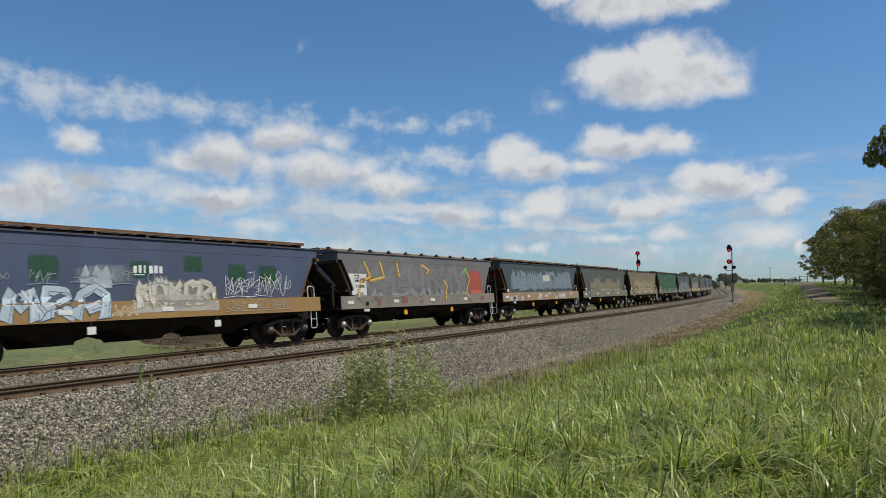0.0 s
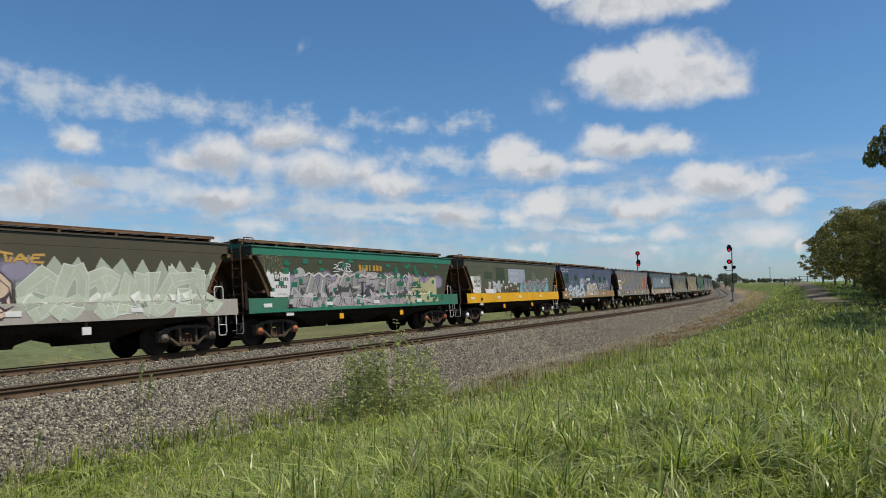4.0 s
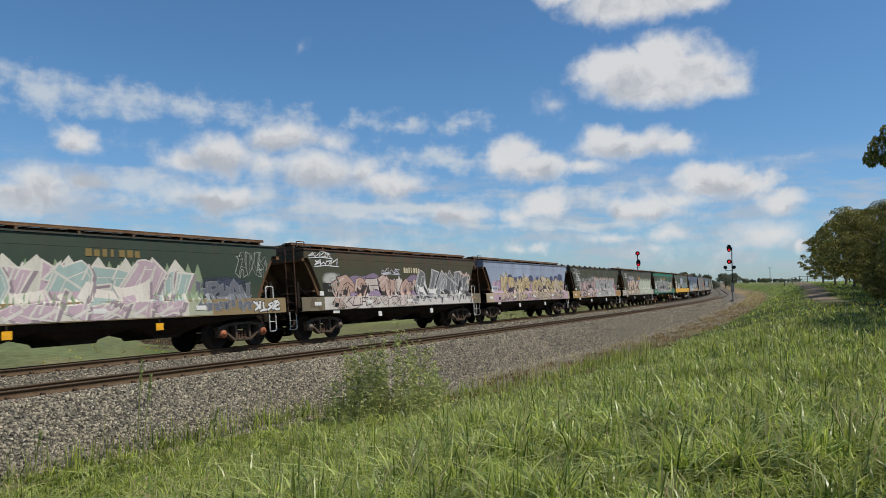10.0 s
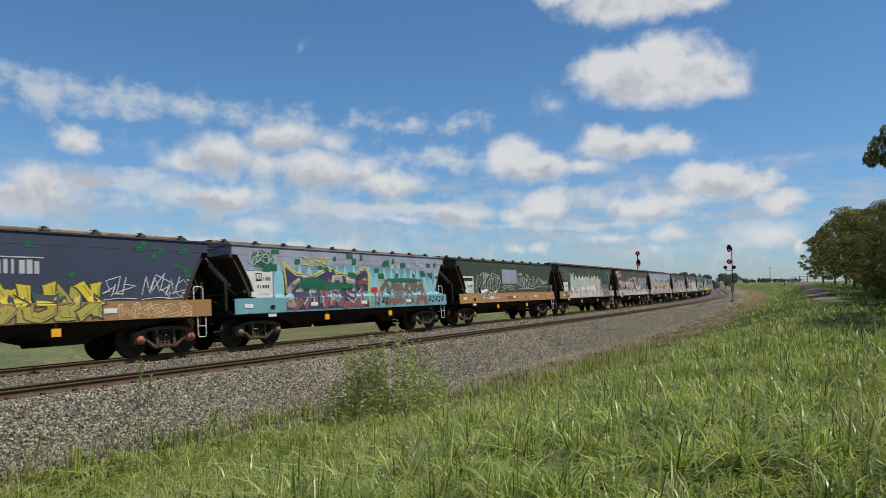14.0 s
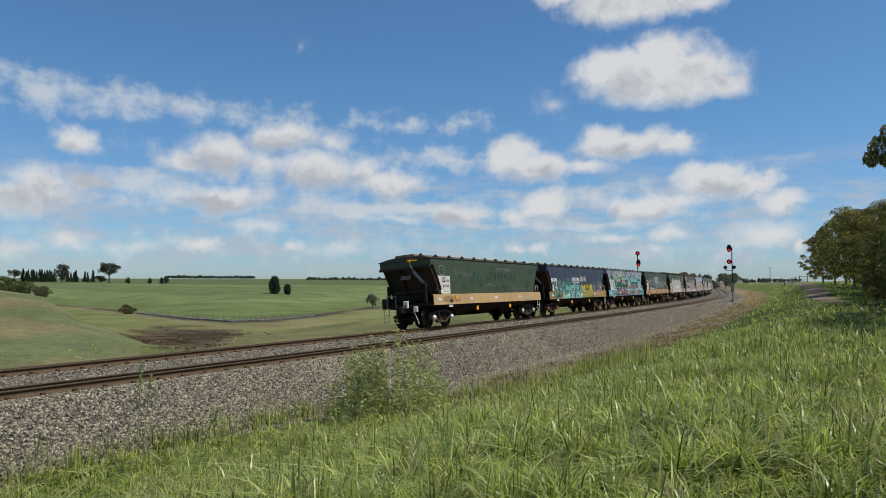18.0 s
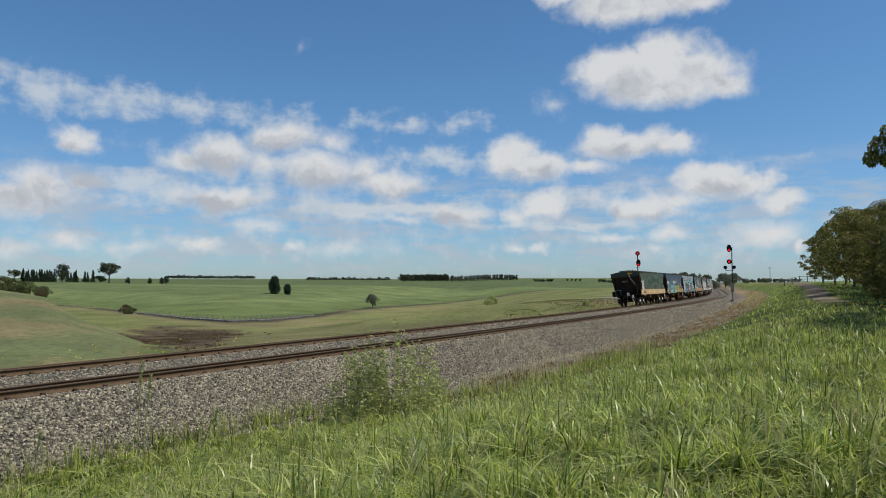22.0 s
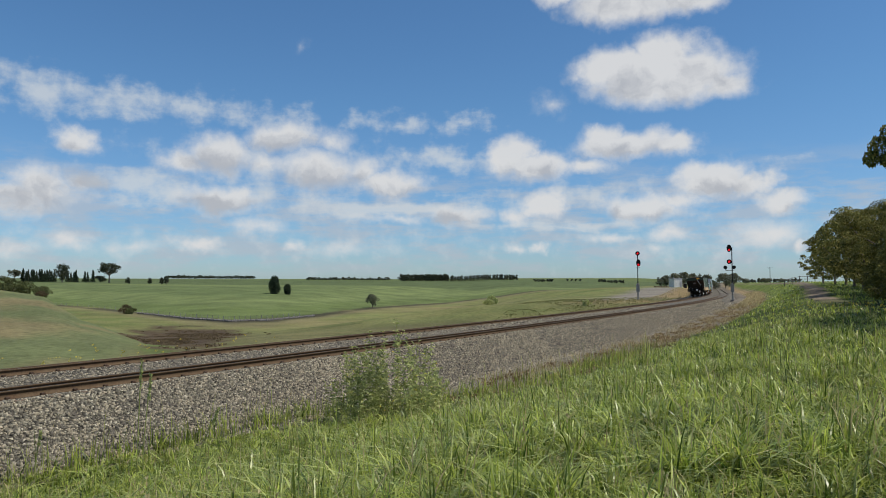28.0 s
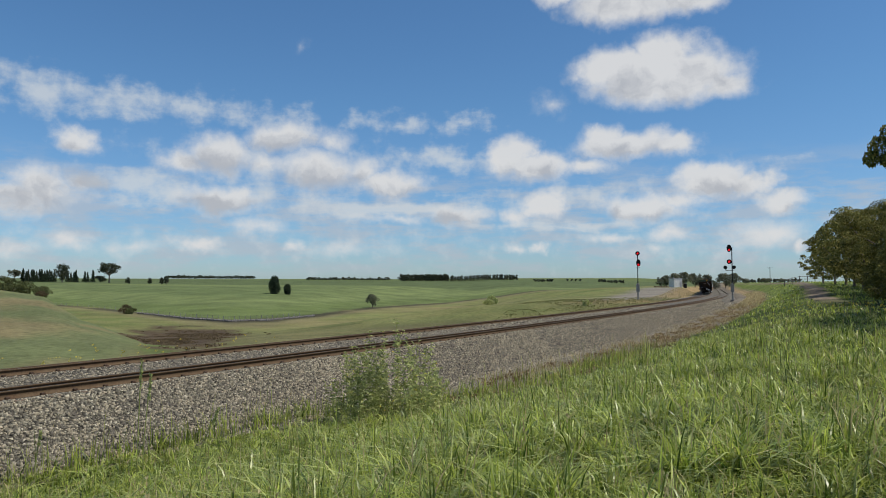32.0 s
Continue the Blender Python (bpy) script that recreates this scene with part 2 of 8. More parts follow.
M_RED = material("signal_red_lens", (0.85, 0.012, 0.02), 0.3, 0, (0.7, 0.01, 0.015), 4.0, 0.3, glow=0.9)
M_LENS = material("signal_dark_lens", (0.03, 0.03, 0.035), 0.15, 0, (0.02, 0.02, 0.02), 4.0, 0.3)
M_TRUNK = material("bark", (0.22, 0.18, 0.145), 0.9, 0, (0.10, 0.08, 0.065), 5.0, 0.8, 0.02, 12.0)
# Broad noise paints lit and shaded lumps into the crown's colour.
M_GUM = leaf_material("gum_leaves", (0.060, 0.080, 0.018), (0.29, 0.250, 0.060), through=0.24, patch=0.8, lo=0.6, hi=1.45)
# Distance haze is put into the far and conifer leaf colours.
M_FARLEAF = leaf_material("far_leaves", (0.046, 0.060, 0.038), (0.090, 0.098, 0.058))
M_PINE = leaf_material("conifer_leaves", (0.030, 0.050, 0.030), (0.062, 0.085, 0.045))
M_SCRUB = leaf_material("scrub_leaves", (0.075, 0.098, 0.036), (0.16, 0.17, 0.065))
M_BUSH = leaf_material("weed_leaves", (0.21, 0.26, 0.075), (0.56, 0.58, 0.25), through=0.5)
M_GRASS = leaf_material("grass_blades", (0.048, 0.105, 0.008), (0.52, 0.58, 0.11), through=0.5, patch=2.2, lo=0.6, hi=1.4, rough=0.4, spec=0.6)
M_PALE = leaf_material("pale_blades", (0.19, 0.26, 0.055), (0.54, 0.58, 0.19), through=0.4, patch=2.2, lo=0.65, hi=1.35, rough=0.38, spec=0.65)
M_STRAW = leaf_material("dry_stalks", (0.34, 0.27, 0.12), (0.55, 0.48, 0.27))
M_SHEDWALL = material("shed_white", (0.62, 0.62, 0.60), 0.7, 0, (0.5, 0.5, 0.48), 1.0, 0.5)
M_ROOFMETAL = material("shed_roof", (0.4, 0.4, 0.4), 0.5, 0.4, (0.3, 0.3, 0.3), 1.0, 0.5)
M_STONE = material("field_stone", (0.22, 0.21, 0.20), 0.95, 0, (0.12, 0.11, 0.1), 3.0, 0.8, 0.02)
M_SEDGE = leaf_material("marsh_sedge", (0.10, 0.072, 0.040), (0.17, 0.13, 0.07))
# Leaf colours greyed and lightened to paint in the distance haze.
M_HAZY = leaf_material("hazy_gum_leaves", (0.095, 0.115, 0.075), (0.19, 0.19, 0.125))
M_DEAD = leaf_material("dead_weeds", (0.17, 0.10, 0.055), (0.36, 0.27, 0.13))
M_TUFT = leaf_material("pasture_blades", (0.13, 0.16, 0.05), (0.27, 0.25, 0.11))
M_FLOWER = leaf_material("yellow_flowers", (0.65, 0.50, 0.03), (0.75, 0.62, 0.10))
M_POST = material("grey_timber", (0.14, 0.125, 0.11), 0.9, 0, (0.08, 0.07, 0.06), 4.0, 0.7)


# ---------- building helpers ----------
def smooth(x, a, b):
    t = np.clip((np.asarray(x, float) - a) / (b - a), 0, 1)
    return t * t * (3 - 2 * t)


def mesh_of(bm, name, smooth_faces=False):
    me = bpy.data.meshes.new(name)
    bm.normal_update()
    bm.to_mesh(me)
    bm.free()
    if smooth_faces:
        for p in me.polygons:
            p.use_smooth = True
    return me


def part(name, bm, mat, parent, label="", m=None):
    """Links a bmesh (or a shared mesh) as one mesh object under a thing or a part."""
    me = bm if isinstance(bm, bpy.types.Mesh) else mesh_of(bm, name)
    ob = new(name, me)
    if not me.materials:
        me.materials.append(None)
    for i, mt in enumerate(mat if isinstance(mat, (list, tuple)) else [mat]):
        if i >= len(me.materials):
            me.materials.append(None)
        ob.material_slots[i].link = "OBJECT"
        ob.material_slots[i].material = mt
    ob.parent = parent
    if m is not None:
        ob.matrix_basis = m
    if label:
        ob["label"] = label
    return ob


def box(bm, x0, x1, y0, y1, z0, z1, bevel=0.0):
    vs = [bm.verts.new((x, y, z)) for z in (z0, z1) for y in (y0, y1) for x in (x0, x1)]
    fs = [bm.faces.new([vs[i] for i in q]) for q in ((0, 2, 3, 1), (4, 5, 7, 6), (0, 1, 5, 4), (2, 6, 7, 3), (0, 4, 6, 2), (1, 3, 7, 5))]
    if bevel:
        es = list({e for f in fs for e in f.edges})
        bmesh.ops.bevel(bm, geom=es, offset=bevel, segments=1, affect="EDGES")
    return bm


def bx(*a, bevel=0.0):
    return box(bmesh.new(), *a, bevel=bevel)


def rod(bm, a, b, r, n=8, r2=None):
    a, b = Vector(a), Vector(b)
    d = (b - a)
    q = d.to_track_quat("Z", "Y").to_matrix()
    rings = []
    for p, rr in ((a, r), (b, r if r2 is None else r2)):
        rings.append([bm.verts.new(p + q @ Vector((rr * math.cos(2 * math.pi * i / n), rr * math.sin(2 * math.pi * i / n), 0))) for i in range(n)])
    for i in range(n):
        bm.faces.new((rings[0][i], rings[0][(i + 1) % n], rings[1][(i + 1) % n], rings[1][i]))
    bm.faces.new(rings[0][::-1]), bm.faces.new(rings[1])
    return bm


def path_rod(bm, pts, r, n=6):
    for a, b in zip(pts, pts[1:]):
        rod(bm, a, b, r, n)
    return bm


def loft(bm, rings, cap=True, closed=True):
    vr = [[bm.verts.new(p) for p in ring] for ring in rings]
    n = len(vr[0])
    for a, b in zip(vr, vr[1:]):
        for i in range(n if closed else n - 1):
            bm.faces.new((a[i], a[(i + 1) % n], b[(i + 1) % n], b[i]))
    if cap and closed:
        bm.faces.new(vr[0][::-1]), bm.faces.new(vr[-1])
    return bm


def fast_mesh(name, co, quads, mat):
    """A mesh from numpy arrays: co (n,3), quads (m,4) or triangles (m,3)."""
    me = bpy.data.meshes.new(name)
    k = quads.shape[1]
    me.vertices.add(len(co)), me.loops.add(quads.size), me.polygons.add(len(quads))
    me.vertices.foreach_set("co", np.ascontiguousarray(co, np.float32).ravel())
    me.loops.foreach_set("vertex_index", np.ascontiguousarray(quads, np.int32).ravel())
    me.polygons.foreach_set("loop_start", np.arange(0, quads.size, k, dtype=np.int32))
    me.polygons.foreach_set("loop_total", np.full(len(quads), k, np.int32))
    me.materials.append(mat)
    me.update(calc_edges=True)
    return me


# ---------- the line: a long left-hand bend, then straight ----------
TH, PERP, RAD, S_C, S_END = 0.5969, 16.812, 1042.76, -60.0, 186.0
SPACING, CANT, NEAR_Z = 3.861, 0.0925, 0.047
DIR, LEFT = np.array([math.sin(TH), math.cos(TH)]), np.array([-math.cos(TH), math.sin(TH)])
CENTRE = LEFT * (PERP + RAD) + DIR * S_C
A_END = (S_END - S_C) / RAD


def at(s, w=0.0):
    """Plan point at s metres along the far track, w metres to its right, and the heading angle turned so far."""
    a = np.minimum((np.asarray(s, float) - S_C) / RAD, A_END)
    on = np.maximum(np.asarray(s, float) - S_END, 0.0)
    ca, sa = np.cos(a)[..., None], np.sin(a)[..., None]
    fw, lf = DIR * ca + LEFT * sa, LEFT * ca - DIR * sa
    return CENTRE - lf * (RAD + np.asarray(w, float)[..., None]) + fw * on[..., None], a


def track_coords(x, y):
    """s and w of plan points."""
    dx, dy = x - CENTRE[0], y - CENTRE[1]
    l, n = dx * DIR[0] + dy * DIR[1], dx * LEFT[0] + dy * LEFT[1]
    a = np.arctan2(l, -n)
    s, w = S_C + a * RAD, np.hypot(l, n) - RAD
    ce, se = math.cos(A_END), math.sin(A_END)
    fw, lf = DIR * ce + LEFT * se, LEFT * ce - DIR * se
    s2, w2 = S_END + dx * fw[0] + dy * fw[1], -(dx * lf[0] + dy * lf[1]) - RAD
    past = (a > A_END) & (l > 0)
    return np.where(past, s2, s), np.where(past, w2, w)


def heading(s):
    """Degrees of turn about z of a thing whose x axis points along the line."""
    return math.degrees(math.pi / 2 - TH + min((s - S_C) / RAD, A_END))


def on_line(s, w=0.0, z=0.0, lean=True):
    p, _ = at(s, w)
    return pose(p[0], p[1], z, 0, 0, heading(s)) @ pose(0, 0, 0, -math.degrees(CANT) if lean else 0)


# ---------- the ground ----------
def creek_y(b):
    """Distance ahead of the creek at the bottom of the valley, along the bearing whose tangent is b."""
    return np.interp(b, [-0.70, -0.54, -0.434, -0.36, -0.30, -0.24, -0.177, -0.10, -0.04, 0.05], [400, 335, 245, 205, 190, 195, 222, 290, 335, 400])


def pasture_hill(x, y):
    """The near pasture hill: its crest climbs and recedes towards the left of the valley."""
    b = x / np.maximum(y, 1.0)
    top = np.interp(b, [-0.75, -0.62, -0.558, -0.507, -0.442, -0.415, -0.37], [9.2, 8.3, 7.3, 3.7, 1.2, 0.35, 0.0])
    crest = np.interp(b, [-0.62, -0.558, -0.507, -0.442, -0.40], [112, 110, 92, 76, 62])
    return top * smooth(y, 25, crest) * (1 - smooth(y, crest + 8, crest + 80))


def grass_edge(s):
    """Where, to the right of the line, the bank's grass begins."""
    return 6.35 + 4.2 * smooth(s, 10, 21) + 0.5 * smooth(s, 40, 60)


def ground_z(x, y):
    s, w = track_coords(x, y)
    d = np.hypot(x, y)
    # camera's side: ballast toe, dirt strip, grass bank
    toe = -1.12 + 0.75 * smooth(s, 40, 120)
    bank = 0.52 + 2.15 * smooth(s, 5, 150) + 0.01 * np.clip(w - 20, 0, 200)
    right = toe + (bank - toe) * smooth(w, 7.6, 18.0)
    far = smooth(d, 250, 900)
    right = right * (1 - far) + (3.4 + 0.002 * d) * far
    # far side: low embankment, then a shallow valley that rises to distant fields
    q = -w
    level = smooth(s, 84, 108) * (1 - smooth(q, 28, 75))
    foot = -2.4 * (1 - level) - 0.45 * level
    left = -0.45 + (foot + 0.45) * smooth(q, 2.6, 7.0) + 1.75 * smooth(s, 116, 250) * smooth(q, 3.2, 9) * smooth(x, 20, 60)
    over = y - creek_y(x / np.maximum(y, 1.0))
    down = smooth(q, 8, 92) * (1 - smooth(x, -5, 60))
    left = left - 4.6 * down + 8.0 * smooth(over, 0, 250) * smooth(q, 60, 140) * (1 - 0.6 * smooth(x, -5, 60)) + 13.0 * smooth(d, 400, 1500)
    left = left + pasture_hill(x, y) * smooth(q, 6, 30)
    z = np.where(w > 0, right, left)
    roll = 0.10 * np.sin(x * 0.31 + 1.3) * np.sin(y * 0.27) + 0.05 * np.sin(x * 0.9 + y * 0.7)
    z = z + roll * (smooth(w, 9, 13) + smooth(q, 6, 12)) * (1 - smooth(d, 60, 160)) * smooth(d, 1.5, 6)
    return z - 0.9 * smooth(w, -2.6, -1.0) * (1 - smooth(w, 5.4, 6.5))


def ground_material():
    m = bpy.data.materials.new("ground_cover")
    m.use_nodes = True
    nt = m.node_tree
    N, L = nt.nodes.new, nt.links.new
    bsdf = nt.nodes["Principled BSDF"]
    at_ = N("ShaderNodeAttribute")
    at_.attribute_name = "cover"
    tc = N("ShaderNodeTexCoord").outputs["Object"]

    def nz(scale, detail=6.0):
        n = N("ShaderNodeTexNoise")
        n.inputs["Scale"].default_value, n.inputs["Detail"].default_value, n.inputs["Roughness"].default_value = scale, detail, 0.65
        L(tc, n.inputs["Vector"])
        r = N("ShaderNodeMapRange")
        r.inputs[1].default_value, r.inputs[2].default_value, r.inputs[3].default_value, r.inputs[4].default_value = 0.3, 0.7, 0.66, 1.34
        L(n.outputs[0], r.inputs[0])
        return r.outputs[0]
    f = N("ShaderNodeMath")
    f.operation = "MULTIPLY"
    L(nz(0.06), f.inputs[0]), L(nz(1.7), f.inputs[1])
    hsv = N("ShaderNodeHueSaturation")
    L(f.outputs[0], hsv.inputs["Value"])
    L(at_.outputs["Color"], hsv.inputs["Color"])
    L(hsv.outputs[0], bsdf.inputs["Base Color"])
    bsdf.inputs["Roughness"].default_value = 0.95
    bsdf.inputs["Specular IOR Level"].default_value = 0.15
    b = N("ShaderNodeBump")
    b.inputs["Distance"].default_value, b.inputs["Strength"].default_value = 0.06, 0.7
    L(nz(7.0), b.inputs["Height"])
    L(b.outputs[0], bsdf.inputs["Normal"])
    return m


def vnoise(x, y, scale, seed=0.0):
    """Smooth pseudo-noise from a few sines, about -1 to 1."""
    u, v = x / scale, y / scale
    return (np.sin(u * 1.7 + 1.3 * np.sin(v * 1.1 + seed) + seed) + np.sin(v * 2.3 + 1.7 * np.sin(u * 0.8 + 2 * seed)) + np.sin((u + v) * 3.7 + seed * 3) * 0.6) / 2.6


def ground_cover(x, y, z):
    s, w = track_coords(x, y)
    q = -w
    d = np.hypot(x, y)

    def lay(c, col, m):
        m = np.clip(m, 0, 1)[:, None]
        return c * (1 - m) + np.array(col) * m
    n3, n12, n40 = vnoise(x, y, 3.0, 0.4), vnoise(x, y, 11.0, 1.9), vnoise(x, y, 40.0, 2.2)
    b = x / np.maximum(y, 1.0)
    c = np.tile(np.array([0.040, 0.055, 0.012]), (len(x), 1))                                                # ground under bank grass, its dark colour paints shade in the gaps
    # Lighter with distance, where the blades thin out.
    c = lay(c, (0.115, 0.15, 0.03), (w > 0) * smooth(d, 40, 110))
    edge = grass_edge(s)
    c = lay(c, (0.150, 0.130, 0.098), (w > 0) * (1 - smooth(w + 0.5 * n3, edge - 0.2, edge + 0.9)))                  # dirt strip
    c = lay(c, (0.27, 0.195, 0.095), 0.85 * (w > 0) * smooth(s, 70, 110) * smooth(w + 0.3 * n3, 7.8, 8.8) * (1 - smooth(w + 0.6 * n3, 10.2, 11.8)))   # dead grass by the line
    c = lay(c, (0.13, 0.165, 0.04), (w > 0) * smooth(n12, 0.1, 0.8) * smooth(w, edge, edge + 2) * 0.5)
    c = lay(c, (0.165, 0.13, 0.095), smooth(s, 46, 60) * (1 - smooth(abs(w - 16.6 - 1.3 * (1 - smooth(s, 48, 64)) + 0.4 * n3), 0.4, 1.2)))                  # wheel track
    # far side
    L_ = (w < 0)
    n5 = vnoise(x, y, 5.0, 6.1)
    c = lay(c, (0.150, 0.156, 0.055), L_ * 1.0)
    low = (1 - smooth(q, 40, 100)) * (1 - smooth(s, 60, 120))
    c = lay(c, (0.100, 0.138, 0.036), L_ * smooth(n12 + 0.4 * n3, -0.1, 0.6) * 0.6)
    c = lay(c, (0.215, 0.172, 0.085), L_ * smooth(n40 + 0.4 * n12 + 0.3 * n5, 0.1, 0.9) * 0.55)
    c = lay(c, (0.132, 0.122, 0.055), L_ * low * 0.8)
    c = lay(c, (0.095, 0.108, 0.035), L_ * low * smooth(n5 + 0.6 * n3, 0.0, 0.8) * 0.6)
    hill = smooth(pasture_hill(x, y), 0.05, 0.8)
    c = lay(c, (0.108, 0.132, 0.056), L_ * hill * 0.85)                                                                  # pasture hill
    c = lay(c, (0.200, 0.146, 0.078), L_ * hill * smooth(vnoise(x, y, 9.0, 4.0) + 0.6 * n5 + 0.4 * n3, -0.2, 0.8) * 0.6)
    c = lay(c, (0.200, 0.155, 0.085), L_ * hill * smooth(-y + 0.5 * x, -75, -45) * smooth(n12 + 0.7 * n5 + 0.4 * n3, -0.3, 0.7) * 0.65)
    c = lay(c, (0.085, 0.125, 0.030), L_ * (1 - smooth(np.abs(b + 0.405 + 0.02 * n5), 0.008, 0.03)) * smooth(y, 40, 55) * (1 - smooth(y, 75, 100)) * 0.8)
    marsh = 1.7 - ((b + 0.365) / 0.080) ** 2 - ((y - 108) / 42) ** 2 + 0.55 * vnoise(x, y, 7.0, 5.1) + 0.5 * vnoise(x, y, 2.6, 3.3)
    c = lay(c, (0.075, 0.052, 0.031), L_ * smooth(marsh, 0.0, 0.8) * 0.97)        # marsh
    over = y - creek_y(b) + 4 * n12
    c = lay(c, (0.17, 0.145, 0.075), L_ * (1 - smooth(np.abs(over + 22), 8, 22)) * (q > 60) * 0.7)
    c = lay(c, (0.055, 0.050, 0.028), L_ * (1 - smooth(np.abs(over + 8), 7, 18)) * (q > 60) * smooth(n12 + 0.5, -0.5, 0.3) * 0.95)      # creek bed
    c = lay(c, (0.105, 0.138, 0.043), L_ * smooth(over, 0, 6) * (q > 60))                                                   # green crops
    c = lay(c, (0.134, 0.168, 0.060), L_ * smooth(over + 0.05 * x + 6 * n40, 45, 75) * (q > 80))
    # Cloud shadow across the far fields, put into their colour as darker green.
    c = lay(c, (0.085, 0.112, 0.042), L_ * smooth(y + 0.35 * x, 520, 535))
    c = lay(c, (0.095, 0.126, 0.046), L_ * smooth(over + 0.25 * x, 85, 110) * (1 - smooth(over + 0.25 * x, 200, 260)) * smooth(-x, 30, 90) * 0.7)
    c = lay(c, (0.110, 0.140, 0.045), L_ * smooth(y + 0.2 * x, 950, 980) * 0.7)
    c = lay(c, (0.19, 0.172, 0.14), L_ * smooth(s, 108, 118) * (1 - smooth(s, 235, 250)) * (1 - smooth(q + n3, 16, 22)))     # gravel yard
    c = lay(c, (0.23, 0.165, 0.085), L_ * smooth(s + 2 * n3, 100, 110) * (1 - smooth(s + n3 * 3, 116, 126)) * (1 - smooth(q + 2 * n3, 14, 20)) * 0.85)
    c = lay(c, (0.26, 0.185, 0.095), L_ * smooth(s, 135, 150) * (1 - smooth(q + n3, 7, 10)) * smooth(q, 2.5, 3.5) * 0.9)
    return c


def make_ground():
    az = np.concatenate([np.radians(np.arange(-180, -40, 4.0)), np.radians(np.arange(-40, 40, 0.3)), np.radians(np.arange(40, 180, 4.0))])
    rr = np.concatenate([[0.0], np.geomspace(0.12, 4600, 380)])
    A, R = np.meshgrid(az, rr[1:])
    x, y = (R * np.sin(A)).ravel(), (R * np.cos(A)).ravel()
    z = ground_z(x, y)
    co = np.column_stack([x, y, z])
    n, k = len(az), len(rr) - 1
    co = np.vstack([co, [[0, 0, ground_z(np.array([0.0]), np.array([0.0]))[0]]]])
    i, j = np.meshgrid(np.arange(k - 1), np.arange(n), indexing="ij")
    i, j = i.ravel(), j.ravel()
    q = np.column_stack([i * n + j, i * n + (j + 1) % n, (i + 1) * n + (j + 1) % n, (i + 1) * n + j])[:, ::-1]
    c = len(co) - 1
    jj = np.arange(0, n - 1, 2)
    q = np.vstack([q, np.column_stack([np.full(len(jj), c), np.minimum(jj + 2, n - 1), jj + 1, jj])])
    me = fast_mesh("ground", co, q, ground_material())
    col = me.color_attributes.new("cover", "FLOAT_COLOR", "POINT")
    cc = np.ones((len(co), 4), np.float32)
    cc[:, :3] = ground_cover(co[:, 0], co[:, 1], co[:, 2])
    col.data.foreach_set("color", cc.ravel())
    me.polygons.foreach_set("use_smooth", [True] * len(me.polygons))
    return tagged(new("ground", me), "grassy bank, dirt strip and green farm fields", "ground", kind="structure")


make_ground()


# ---------- ballast and the two tracks ----------
def sweep(name, profile, s0, s1, step, mat, close=False, smooth_faces=False):
    """profile: points (w, z); swept along the line."""
    s = np.arange(s0, s1 + step, step)
    rows = []
    for w, z in profile:
        p, _ = at(s, np.full(len(s), w))
        rows.append(np.column_stack([p, np.full(len(s), z)]))
    co = np.concatenate(rows)
    n, k = len(s), len(profile)
    fs = []
    for a in range(k if close else k - 1):
        b = (a + 1) % k
        i = np.arange(n - 1)
        fs.append(np.column_stack([a * n + i, a * n + i + 1, b * n + i + 1, b * n + i]))
    me = fast_mesh(name, co, np.vstack(fs), mat)
    if smooth_faces:
        me.polygons.foreach_set("use_smooth", [True] * len(me.polygons))
    return me


def canted(y, z, w0, z0):
    return (w0 + y * math.cos(CANT) - z * math.sin(CANT), z0 + z * math.cos(CANT) + y * math.sin(CANT))


